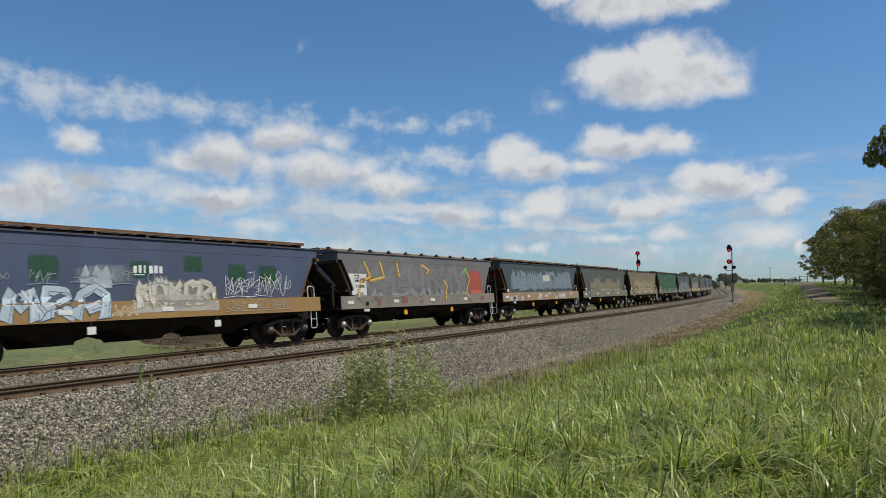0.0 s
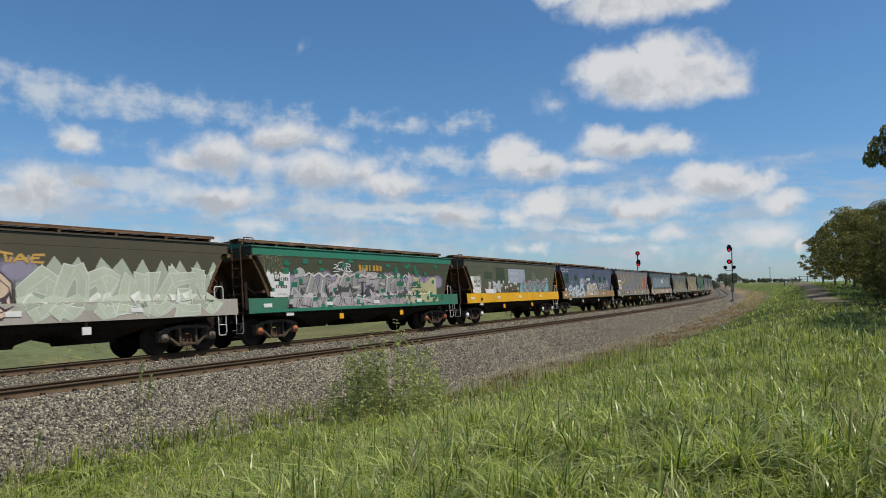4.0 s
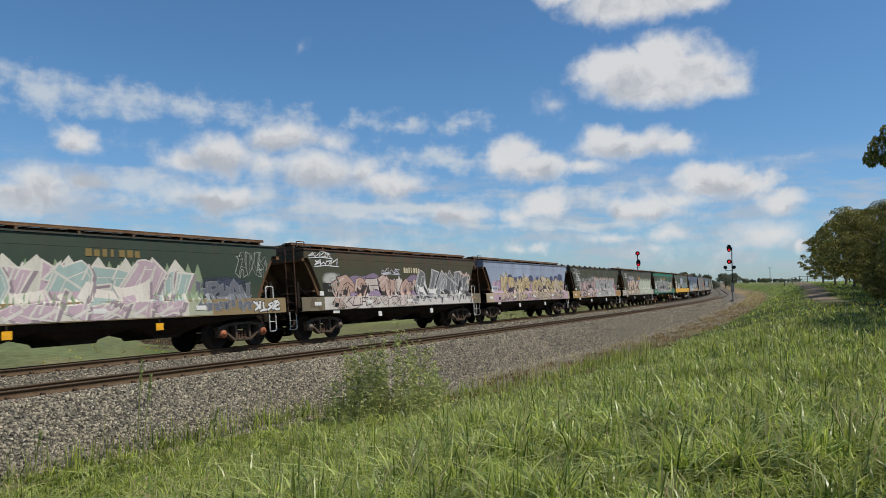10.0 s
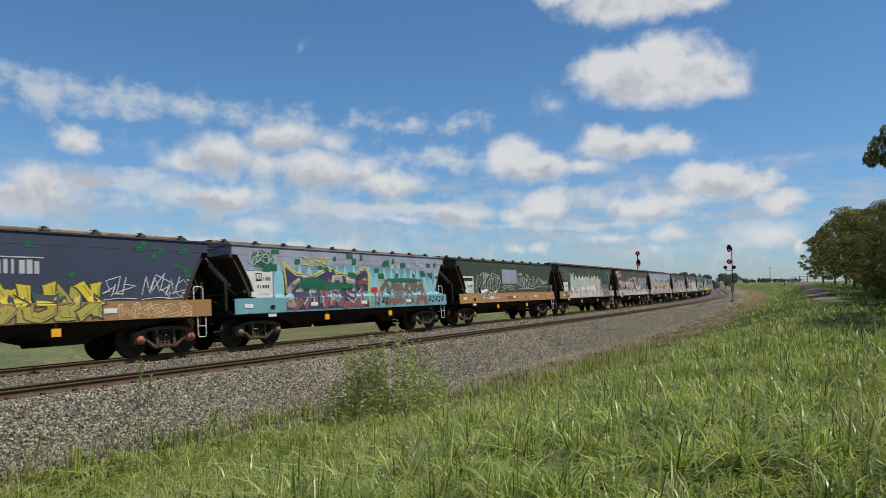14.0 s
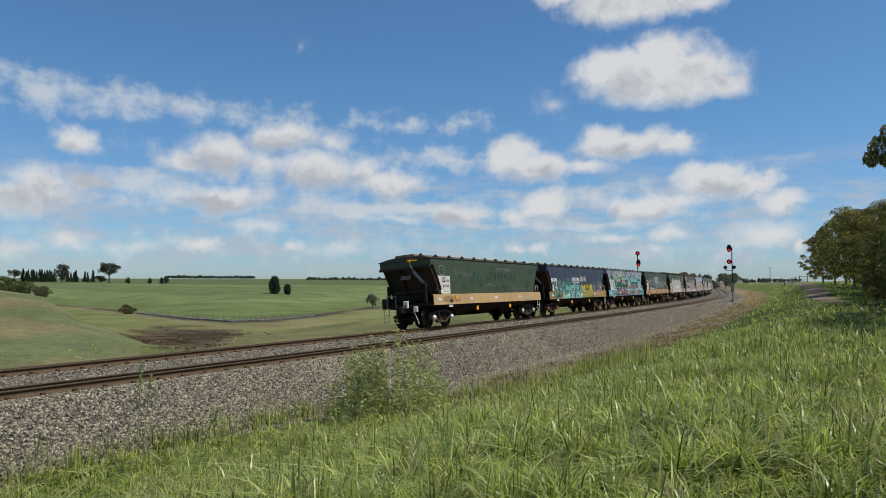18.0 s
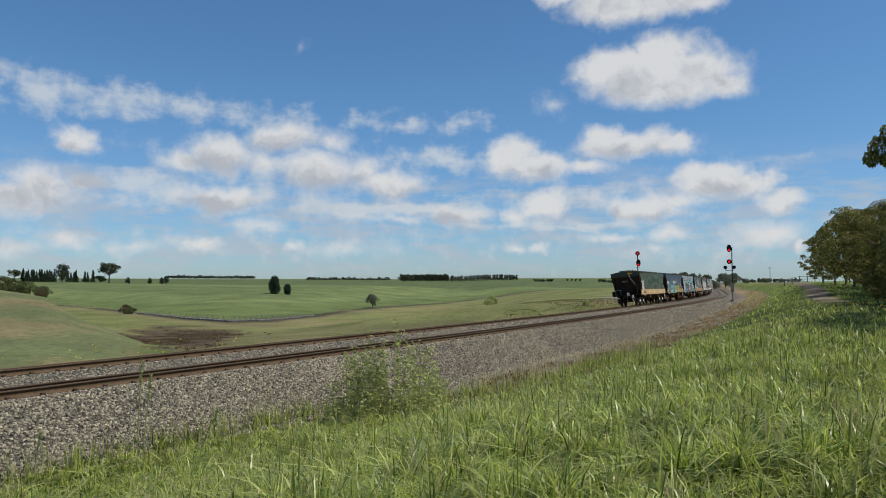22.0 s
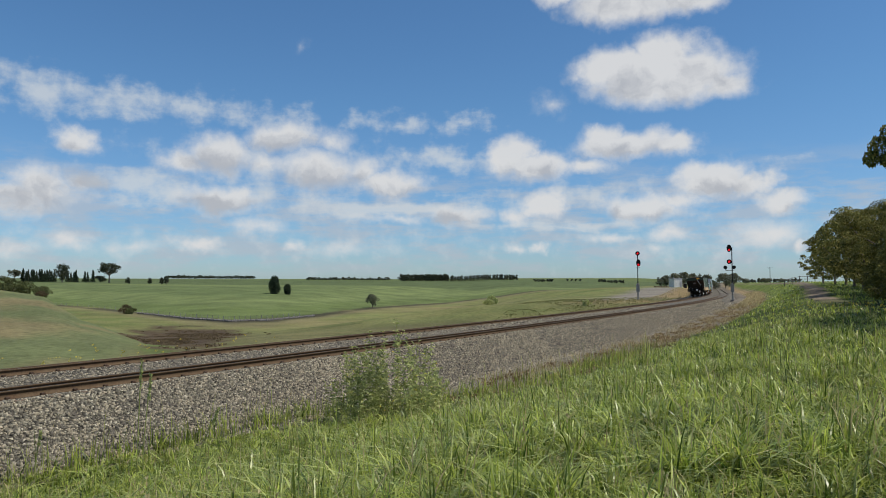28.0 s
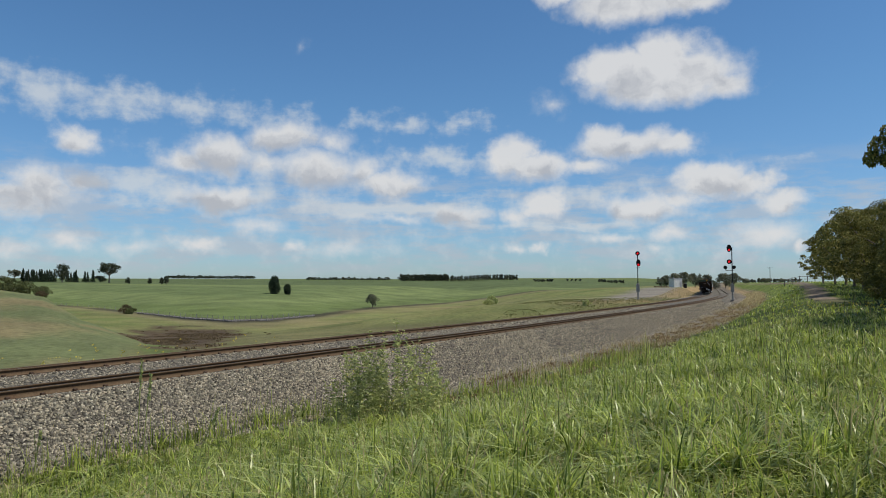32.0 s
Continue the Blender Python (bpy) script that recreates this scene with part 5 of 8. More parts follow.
def bush(meshes, x, y, h, label, leaf=None, wide=1.0, group=""):
    k = h / 8
    t = tree("bush", meshes, pose(x, y, gz(x, y) - 0.25 * h, 0, 0, (x * 31) % 360) @ Matrix.Diagonal((k * wide, k * wide, k, 1)), label, "bush", group, leaf or M_FARLEAF)
    return t


rt = np.random.default_rng(8)


def pix_row(x0, x1, n, d, h0, h1, label, meshes, leaf=None, wide=1.0):
    """n trees in a row between two bearings (tangents) at distance d."""
    for j in range(n):
        t = (x0 + (x1 - x0) * (j + 0.5 + rt.uniform(-0.25, 0.25)) / n)
        dd = d * rt.uniform(0.985, 1.015)
        far_tree(meshes[j % len(meshes)], t * dd, dd, rt.uniform(h0, h1), "windbreak_tree", label, leaf, "windbreak trees", wide=wide)


WB = "dark tree in a windbreak along the horizon"
pix_row(-0.385, -0.263, 34, 1170, 5.0, 7.5, WB, [ROUND, ROUND2], wide=1.25)
pix_row(-0.193, -0.075, 28, 1010, 3.2, 5.5, WB, [ROUND, ROUND2], wide=1.6)
pix_row(-0.060, 0.006, 24, 930, 8.0, 10.0, WB, [ROUND, EGG], wide=1.1)
pix_row(0.006, 0.104, 30, 920, 6.8, 8.3, WB, [EGG, EGG], wide=0.8)
pix_row(0.127, 0.155, 7, 700, 3.0, 3.8, WB, [ROUND2, WIDE])
pix_row(0.170, 0.195, 4, 760, 2.6, 3.4, WB, [ROUND2])
pix_row(0.216, 0.254, 9, 740, 3.2, 4.4, WB, [ROUND, ROUND2])
pix_row(-0.588, -0.541, 13, 720, 11.5, 15.5, "dark conifer in a shelter belt", [CONE, CONE2], M_PINE, 1.0)
pix_row(-0.526, -0.510, 4, 716, 10.5, 13.5, "dark conifer in a shelter belt", [CONE, CONE2], M_PINE, 0.95)
pix_row(-0.505, -0.486, 3, 715, 10.0, 14.0, "dark conifer in a shelter belt", [CONE, CONE2], M_PINE, 0.9)
pix_row(0.418, 0.500, 16, 520, 2.4, 4.0, WB, [ROUND, ROUND2], wide=1.1)
far_tree(GUMFAR, -365, 686, 20, "gum_tree", "tall dark gum among the conifers", rz=20, wide=0.85)
far_tree(FLAT, -319, 684, 19.5, "gum_tree", "broad gum with an open crown", rz=70, wide=1.25)
far_tree(ROUND2, -325, 680, 8, "shrubby_tree", "low dark tree under a gum", rz=10, wide=1.3)
far_tree(FLAT, -428, 715, 12.5, "pale_tree", "small pale spreading tree", M_HAZY, wide=1.2)
far_tree(CYPRESS, -80.5, 342, 9.0, "cypress", "dense dark cypress standing alone in the field", M_PINE, rz=5, wide=1.0)
far_tree(CYPRESS, -74.5, 343, 5.2, "cypress", "small round dark cypress beside a taller one", M_PINE, rz=95, wide=1.15)
far_tree(ROUND2, -28.5, 290, 6.4, "willow", "hazy grey-green tree by the creek", M_HAZY, rz=50, wide=0.8)
bush(WIDE, 13.8, 206, 4.4, "yellow-green bush on the grassy slope", M_BUSH, 0.75)
for x_, y_, h_ in ((-264, 600, 6.0), (-248, 605, 5.6), (-236, 600, 6.0), (-231, 598, 7.4)):
    far_tree(ROUND, x_, y_, h_, "field_tree", "small dark tree in the far field", group="field trees")
for x_, y_, h_, wd in ((-75.5, 126, 3.4, 0.9), (-72.0, 124, 3.0, 1.0), (-78.5, 127, 3.6, 0.9), (-80, 124, 3.4, 1.0), (-69.5, 124, 2.4, 0.9), (-67.8, 121, 1.7, 1.0), (-73.5, 120, 1.8, 1.0), (-83, 128, 4.0, 1.0)):
    bush(WIDE, x_, y_, h_, "dark green scrub on the hill's crest", M_SCRUB, wd, "hill scrub")
bush(WIDE, -60.5, 108, 1.2, "low brown scrub on the hillside", M_SEDGE, 1.1)
bush(WIDE, -101.0, 228, 4.0, "grey-brown thicket by the creek", M_SEDGE, 0.8)
bush(ROUND2, -98.5, 226, 3.0, "dark green bush by the creek", M_SCRUB, 1.2)
bush(WIDE, 21.0, 105, 1.2, "small green bush on the embankment", M_BUSH, 0.9)
for x_, y_, h_, wd in ((88, 282, 5.4, 1.0), (92, 284, 6.4, 0.9), (96, 286, 7.0, 0.95), (85.5, 280, 4.6, 0.9)):
    far_tree(ROUND2, x_, y_, h_, "roadside_tree", "dark spreading tree behind a white shed", M_HAZY, "shed trees", wide=wd)
for x_, y_, h_, wd in ((131, 372, 8.5, 0.8), (136, 373, 9.4, 0.8), (141, 372, 6.2, 0.9), (150, 380, 9.4, 0.9), (155, 382, 8.6, 0.9), (148, 350, 3.2, 1.4), (176, 392, 3.4, 1.4), (190, 420, 3.4, 1.6), (200, 424, 3.0, 1.6)):
    far_tree(ROUND2, x_, y_, h_, "lineside_tree", "hazy grey-green tree beyond the bend of the line", M_HAZY, "lineside trees", wide=wd)


def weed_shrub():
    """A stand of tall weeds: thin branching stems with pointed leaves all the way up."""
    rng = np.random.default_rng(21)
    x0, y0 = -1.62, 16.6
    t = tagged(new("weed_shrub"), "tall leafy green weeds at the ballast's foot", "weeds")
    t.matrix_basis = pose(x0, y0, gz(x0, y0))
    co, tops = [], []

    def leaf(o, d, ln, wd):
        d = d / np.linalg.norm(d)
        sd = np.cross(d, rng.normal(size=3))
        sd /= np.linalg.norm(sd)
        dip = np.array([0, 0, -0.25 * ln])
        co.extend([o, o + d * ln * 0.5 + sd * wd, o + d * ln + dip, o + d * ln * 0.5 - sd * wd])
    for k in range(104):
        bm = bmesh.new()
        mid = (0.0, 1.0)[k % 2]
        bxp, byp = rng.normal(mid, 0.42), rng.normal(0, 0.45)
        h = rng.uniform(0.55, 2.1) * (1.0 - 0.45 * min(abs(bxp - mid), 1.5))
        if k > 84:
            bxp, h = rng.uniform(-1.6, 2.0), rng.uniform(0.4, 1.0)
        if k < 6:
            bxp, byp, h = (0.85, -0.10, 0.16, 1.0, 0.62, -0.35)[k], 0.1 * k, (2.4, 2.1, 2.1, 2.15, 2.1, 1.9)[k]
        p = Vector((bxp, byp, -0.05))
        n = max(5, int(h / 0.085))
        lx, ly = rng.uniform(-0.16, 0.16) * h / n, rng.uniform(-0.16, 0.16) * h / n
        for j in range(n):
            q = p + Vector((lx + rng.uniform(-0.015, 0.015), ly + rng.uniform(-0.015, 0.015), h / n))
            rod(bm, p, q, 0.008 - 0.005 * j / n, 4)
            p, u = q, (j + 1) / n
            for _ in range(int(rng.integers(2, 6))):
                a = rng.uniform(0, 6.283)
                d = np.array([math.cos(a), math.sin(a), rng.uniform(0.0, 0.9)])
                leaf(np.array(p), d, rng.uniform(0.07, 0.16) * (1.15 - 0.5 * u), rng.uniform(0.012, 0.026))
            if rng.random() < 0.35 and 0.25 < u < 0.9:
                a = rng.uniform(0, 6.283)
                e = p + Vector((math.cos(a) * 0.17, math.sin(a) * 0.17, 0.20)) * rng.uniform(0.6, 1.2)
                rod(bm, p, e, 0.004, 3)
                for m in range(9):
                    o = np.array(p.lerp(e, 0.3 + 0.7 * m / 8))
                    leaf(o, rng.normal(size=3) + np.array([0, 0, 0.5]), rng.uniform(0.06, 0.13), rng.uniform(0.014, 0.028))
                tops.append(np.array(e))
        tops.append(np.array(p))
        part("stem", bm, M_BUSH, t)
    co = np.array(co)
    part("leaves", fast_mesh("leaves", co, np.arange(len(co)).reshape(-1, 4), M_BUSH), M_BUSH, t)
    tops = np.array(tops)
    fl, f = leaf_cloud(rng, tops[::3], np.full(len(tops[::3]), 0.02), 6, 0.016, 1.0)
    part("flowers", fast_mesh("flowers", fl, f, M_FLOWER), M_FLOWER, t, "tiny yellow flowers")


weed_shrub()


# ---------- grass ----------
def blades(rng, x, y, h, wid, bend, lift=0.0, curl=None):
    n = len(x)
    z = ground_z(x, y) - 0.02 + lift
    a = rng.uniform(0, 6.283, n)
    dx, dy = np.cos(a), np.sin(a)
    b = a + 1.57 + rng.normal(0, 0.5, n)
    sx, sy = np.cos(b) * wid / 2, np.sin(b) * wid / 2
    T = np.array([0.0, 0.38, 0.72, 1.0])
    K = np.array([0.8, 1.0, 0.7, 0.06])
    out = np.empty((n, 4, 2, 3))
    for i, (t, k) in enumerate(zip(T, K)):
        off = h * bend * t ** 2.2
        px, py = x + dx * off, y + dy * off
        pz = z + h * (t - 0.42 * np.minimum(bend, 1.3) * t ** 2.6)
        out[:, i, 0] = np.column_stack([px - sx * k, py - sy * k, pz])
        out[:, i, 1] = np.column_stack([px + sx * k, py + sy * k, pz])
    co = out.reshape(-1, 3)
    o = np.arange(n)[:, None] * 8
    f = np.concatenate([o + np.array([[2 * i, 2 * i + 1, 2 * i + 3, 2 * i + 2]]) for i in range(3)])
    return co, f


def wedge(rng, n, r0, r1, half=0.62):
    a = rng.uniform(-half, half, n)
    r = np.sqrt(rng.uniform(r0 ** 2, r1 ** 2, n))
    return r * np.sin(a), r * np.cos(a)


def make_grass():
    rng = np.random.default_rng(5)
    parts, pale, dry = [], [], []
    for n, r0, r1, h0, h1, w0, w1, bd in ((34000, 2.2, 7.0, 0.17, 0.48, 0.009, 0.022, 0.55), (58000, 7.0, 16.0, 0.16, 0.46, 0.012, 0.026, 0.55), (56000, 16.0, 36.0, 0.12, 0.40, 0.018, 0.036, 0.52), (36000, 36.0, 95.0, 0.12, 0.36, 0.035, 0.08, 0.36), (9000, 95.0, 190.0, 0.15, 0.4, 0.09, 0.18, 0.4)):
        x, y = wedge(rng, n, r0, r1)
        # blades crowd into tussocks
        gx, gy = np.round(x / 0.42 + 0.35 * np.sin(y * 3.1)), np.round(y / 0.42 + 0.35 * np.sin(x * 2.7))
        jx, jy = np.sin(gx * 12.9898 + gy * 78.233) * 0.17, np.sin(gx * 39.425 + gy * 11.135) * 0.17
        pull = rng.uniform(0.0, 0.75, n)
        x, y = x + ((gx * 0.42 + jx) - x) * pull, y + ((gy * 0.42 + jy) - y) * pull
        s, w = track_coords(x, y)
        tuft = vnoise(x, y, 0.9, 0.7) * 0.5 + vnoise(x, y, 0.33, 2.7) * 0.35
        e = grass_edge(s)
        keep = (w > e + 0.35 * vnoise(x, y, 1.3, 0.2) - 0.15 + 0.5 * (rng.random(n) ** 3)) & (tuft + rng.normal(0, 0.35, n) > -0.5)
        keep &= ~((np.abs(w - 16.7 - 1.3 * (1 - smooth(s, 48, 64))) < 0.9 + 0.3 * rng.random(n)) & (s > 47))
        x, y, tuft = x[keep], y[keep], tuft[keep]
        size = 1.0 + 0.28 * np.sin(gx[keep] * 7.13 + gy[keep] * 3.71)
        rise = np.clip((w[keep] - e[keep]) / 1.8, 0.5, 1)
        h = rng.uniform(h0, h1, len(x)) * (0.85 + 0.4 * tuft) * rise * size
        lean, wid = rng.gamma(1.9, bd, len(x)), rng.uniform(w0, w1, len(x))
        m = rng.random(len(x)) < 0.18
        parts.append(blades(rng, x[~m], y[~m], h[~m], wid[~m], lean[~m]))
        pale.append(blades(rng, x[m], y[m], h[m] * 1.08, wid[m] * 1.15, lean[m] * 1.3))
        m = rng.random(len(x)) < 0.06
        if m.any():
            dry.append(blades(rng, x[m], y[m], h[m] * 1.15 + 0.08, rng.uniform(w0, w1, m.sum()) * 0.5, rng.gamma(2.0, 0.25, m.sum())))
        # broad leaves that arch over the rest
        m = (rng.random(len(x)) < 0.05) & (np.hypot(x, y) < 36)
        pale.append(blades(rng, x[m], y[m], h[m] * 1.1 + 0.05, rng.uniform(w0, w1, m.sum()) * 1.35, rng.gamma(3.0, 0.38, m.sum())))

    def joined(p):
        co, f, o = [], [], 0
        for c, q in p:
            co.append(c), f.append(q + o)
            o += len(c)
        return np.concatenate(co), np.concatenate(f)
    # tall stems with seed heads that stand above the rest, and rank weeds at the ballast's foot
    tx, ty = wedge(rng, 900, 4.0, 22.0)
    s, w = track_coords(tx, ty)
    k = w > grass_edge(s) + 0.1
    tx, ty, th = tx[k], ty[k], rng.uniform(0.45, 0.8, k.sum())
    s, w = rng.uniform(2, 30, 1500), rng.normal(0, 0.32, 1500)
    p, _ = at(s, grass_edge(s) + 0.1 + w)
    eh = rng.uniform(0.3, 0.9, 1500) * np.where(rng.random(1500) < 0.12, 1.35, 0.85)
    tx, ty, th = np.concatenate([tx, p[:, 0]]), np.concatenate([ty, p[:, 1]]), np.concatenate([th, eh])
    n = len(tx)
    parts.append(blades(rng, tx, ty, th, rng.uniform(0.009, 0.016, n), rng.gamma(1.6, 0.16, n)))
    hd = rng.random(n) < 0.22
    seeds = np.column_stack([tx, ty, ground_z(tx, ty)])[hd]
    for j in range(4):
        sd = seeds + np.column_stack([rng.normal(0, 0.012, len(seeds)), rng.normal(0, 0.012, len(seeds)), th[hd] * (0.80 + 0.055 * j)])
        dry.append(leaf_cloud(rng, sd, np.full(len(sd), 0.008), 2, 0.017, 2.2, hang=1.6))
    s, w = rng.uniform(3, 26, 900), rng.normal(0, 0.35, 900)
    p, _ = at(s, grass_edge(s) + 0.1 + w)
    parts.append(blades(rng, p[:, 0], p[:, 1], rng.uniform(0.25, 0.6, 900), rng.uniform(0.014, 0.032, 900), rng.gamma(2.2, 0.3, 900)))
    # low grass creeping out over the stones
    s, w = 2 + 24 * rng.random(2600), rng.gamma(1.2, 0.35, 2600)
    k = vnoise(s, w, 0.8, 1.4) > -0.1
    p, _ = at(s[k], grass_edge(s[k]) - 0.05 - w[k])
    parts.append(blades(rng, p[:, 0], p[:, 1], rng.uniform(0.06, 0.3, k.sum()), rng.uniform(0.006, 0.014, k.sum()), rng.gamma(1.8, 0.3, k.sum()), 0.03))
    # dry stalks: among the grass, over the dirt strip and on the far embankment
    n = 14000
    s, w = 12 + 83 * rng.random(n) ** 1.5, rng.uniform(7.0, 11.6, n)
    k = (w < grass_edge(s) + 0.6) & (vnoise(s, w, 1.8, 0.3) > -0.25)
    p, _ = at(s[k], w[k])
    dry.append(blades(rng, p[:, 0], p[:, 1], rng.uniform(0.08, 0.38, k.sum()), rng.uniform(0.006, 0.016, k.sum()), rng.gamma(2, 0.4, k.sum())))
    n = 5000
    s, w = 84 + 106 * rng.random(n), rng.uniform(8.2, 11.2, n)
    p, _ = at(s, w)
    dry.append(blades(rng, p[:, 0], p[:, 1], rng.uniform(0.15, 0.55, n), rng.uniform(0.02, 0.06, n), rng.gamma(2, 0.25, n)))
    n = 2600
    s, w = 130 + 110 * rng.random(n), -rng.uniform(3.2, 9.0, n)
    p, _ = at(s, w)
    dry.append(blades(rng, p[:, 0], p[:, 1], rng.uniform(0.15, 0.42, n), rng.uniform(0.04, 0.08, n), rng.gamma(2, 0.25, n)))
    n = 5000
    s, w = rng.uniform(6, 120, n), -rng.uniform(3.4, 11, n)
    p, _ = at(s, w)
    dry.append(blades(rng, p[:, 0], p[:, 1], rng.uniform(0.15, 0.5, n), rng.uniform(0.012, 0.03, n), rng.gamma(2, 0.2, n)))
    co, f = joined(parts)
    tagged(new("grass", fast_mesh("grass", co, f, M_GRASS)), "long bright green grass on the bank", "grass", kind="stuff")
    co, f = joined(pale)
    tagged(new("pale_grass", fast_mesh("pale_grass", co, f, M_PALE)), "broad grey-green grass leaves that arch over the rest", "grass", kind="stuff")
    co, f = joined(dry)
    tagged(new("dry_grass", fast_mesh("dry_grass", co, f, M_STRAW)), "pale dry stalks and seed heads", "dry grass", kind="stuff")


make_grass()


def make_strewn():
    rng = np.random.default_rng(61)
    b_, y = -0.36 + rng.normal(0, 0.030, 2000), 105 + rng.normal(0, 16, 2000)
    x = b_ * y
    k = vnoise(x, y, 7.0, 5.1) + 0.6 * vnoise(x, y, 2.6, 3.3) > 0.0
    x, y = x[k], y[k]
    co, f = leaf_cloud(rng, np.column_stack([x, y, ground_z(x, y) + 0.05]), rng.uniform(0.2, 0.7, len(x)), 26, 0.10, 0.3, dome=True)
    tagged(new("marsh_sedge", fast_mesh("marsh_sedge", co, f, M_SEDGE)), "dark brown sedge in the marshy hollow", "sedge", kind="stuff")
    s, w = rng.uniform(4, 22, 260), -rng.uniform(3.2, 8.0, 260)
    p, _ = at(s, w)
    x, y = np.concatenate([p[:, 0], rng.uniform(15, 24, 130)]), np.concatenate([p[:, 1], rng.uniform(26, 36, 130)])
    z = ground_z(x, y) + np.concatenate([rng.uniform(0.3, 0.8, 260), rng.uniform(0.3, 0.5, 130)])
    co, f = leaf_cloud(rng, np.column_stack([x, y, z]), np.full(len(x), 0.05), 5, 0.03, 0.9)
    tagged(new("yellow_flowers", fast_mesh("yellow_flowers", co, f, M_FLOWER)), "small yellow wildflowers in the grass", "flowers", kind="stuff")
    # dead weeds on the dirt strip
    s, w = 13 + 90 * rng.random(2400) ** 1.4, rng.uniform(7.6, 11.4, 2400)
    k = (w < grass_edge(s) + 0.7) & (vnoise(s * 1.0, w * 1.0, 1.4, 0.8) > -0.1)
    p, _ = at(s[k], w[k])
    co, f = leaf_cloud(rng, np.column_stack([p, ground_z(p[:, 0], p[:, 1]) + 0.06]), rng.uniform(0.06, 0.2, len(p)), 14, 0.045, 0.7)
    tagged(new("dead_weeds", fast_mesh("dead_weeds", co, f, M_DEAD)), "brown dead weeds on the bare strip", "weeds", kind="stuff")
    # tufts that roughen the fields near the line
    x, y = rng.uniform(-30, 60, 26000), 18 + 120 * rng.random(26000) ** 1.2
    s, w = track_coords(x, y)
    k = (w < -3.4) & (w > -11 - 14 * smooth(x, -10, 15)) & (vnoise(x, y, 5.0, 0.9) + 0.5 * vnoise(x, y, 1.7, 2.9) > -0.2)
    x, y = x[k], y[k]
    co, f = leaf_cloud(rng, np.column_stack([x, y, ground_z(x, y) + 0.02]), rng.uniform(0.12, 0.4, len(x)), 9, 0.09, 0.4, dome=True)
    tagged(new("pasture_tufts", fast_mesh("pasture_tufts", co, f, M_TUFT)), "uneven tufts of pasture grass beyond the line", "grass", kind="stuff")


make_strewn()


def reed(x, y, h, lean):
    t = tagged(new("reed"), "tall thin green stalk at the ballast's foot", "reed", "tall stalks")
    t.matrix_basis = pose(x, y, gz(x, y) - 0.05)
    part("stem", path_rod(bmesh.new(), [(0, 0, 0), (lean * 0.2, 0, h * 0.4), (lean * 0.6, 0, h * 0.75), (lean, 0, h)], 0.009, 5), M_BUSH, t)
    rng = np.random.default_rng(int(h * 100))
    c = np.array([(lean * (0.75 + 0.25 * k / 8), 0, h * (0.78 + 0.22 * k / 8)) for k in range(9)])
    co, f = leaf_cloud(rng, c, np.full(9, 0.025), 8, 0.028, 1.3)
    part("seed_head", fast_mesh("seed_head", co, f, M_BUSH), M_BUSH, t)


reed(-5.07, 12.0, 2.0, 0.05)
reed(-5.0, 12.05, 1.75, 0.12)
reed(-4.2, 12.4, 1.1, 0.35)
reed(-6.55, 11.6, 0.9, 0.1)


# ---------- signals ----------
def disc(bm, c, r, d, n=20, sx=1.0, sz=1.0):
    """Flat target facing -y, at c, d thick."""
    rings = [[(c[0] + r * sx * math.cos(a), c[1] + o, c[2] + r * sz * math.sin(a)) for a in (2 * math.pi * i / n for i in range(n))] for o in (d, 0)]
    return loft(bm, rings)


def lamp(bm, c, r, n=14):
    rings = []
    for o, k in ((0.02, 1.0), (-0.02, 0.95), (-0.05, 0.6), (-0.06, 0.01)):
        rings.append([(c[0] + r * k * math.cos(a), c[1] + o, c[2] + r * k * math.sin(a)) for a in (2 * math.pi * i / n for i in range(n))])
    return loft(bm, rings)


def hood(bm, c, r, d=0.28, n=12):
    pts = [(r * math.cos(a), r * math.sin(a)) for a in (math.radians(-20 + 220 * i / n) for i in range(n + 1))]
    outer = [[(c[0] + x * k, c[1] - o, c[2] + z * k) for x, z in pts] for o, k in ((0, 1.0), (d, 0.98), (d, 1.06), (0, 1.1))]
    vr = [[bm.verts.new(p) for p in ring_] for ring_ in outer]
    for a, b in zip(vr, vr[1:]):
        for i in range(n):
            bm.faces.new((a[i], a[i + 1], b[i + 1], b[i]))
    return bm


def signal_head(mast, x, z, kind, lit):
    hd_bm = disc(bmesh.new(), (x, -0.32, z), 0.38 if kind == "round" else 0.43, 0.03, sz=1.0 if kind == "round" else 1.42, sx=1.0 if kind == "round" else 0.86)
    box(hd_bm, x - 0.16, x + 0.16, -0.29, -0.06, z - 0.2, z + 0.2, 0.02)
    if kind == "small":
        hd_bm.free()
        hd_bm = disc(bmesh.new(), (x, -0.32, z), 0.30, 0.03)
        box(hd_bm, x - 0.13, x + 0.13, -0.29, -0.06, z - 0.16, z + 0.16, 0.02)
    hd = part("signal_head", hd_bm, M_SIGBLACK, mast, "black signal target")
    spots = [(z, lit)] if kind != "oval" else [(z + 0.26, False), (z - 0.28, lit)]
    for zz, on in spots:
        r = 0.18 if on else 0.14
        part("lens", lamp(bmesh.new(), (x, -0.335, zz), r), M_RED if on else M_LENS, hd, "glowing red lens" if on else "unlit lens")
        part("hood", hood(bmesh.new(), (x, -0.34, zz), r + 0.03), M_SIGBLACK, hd)


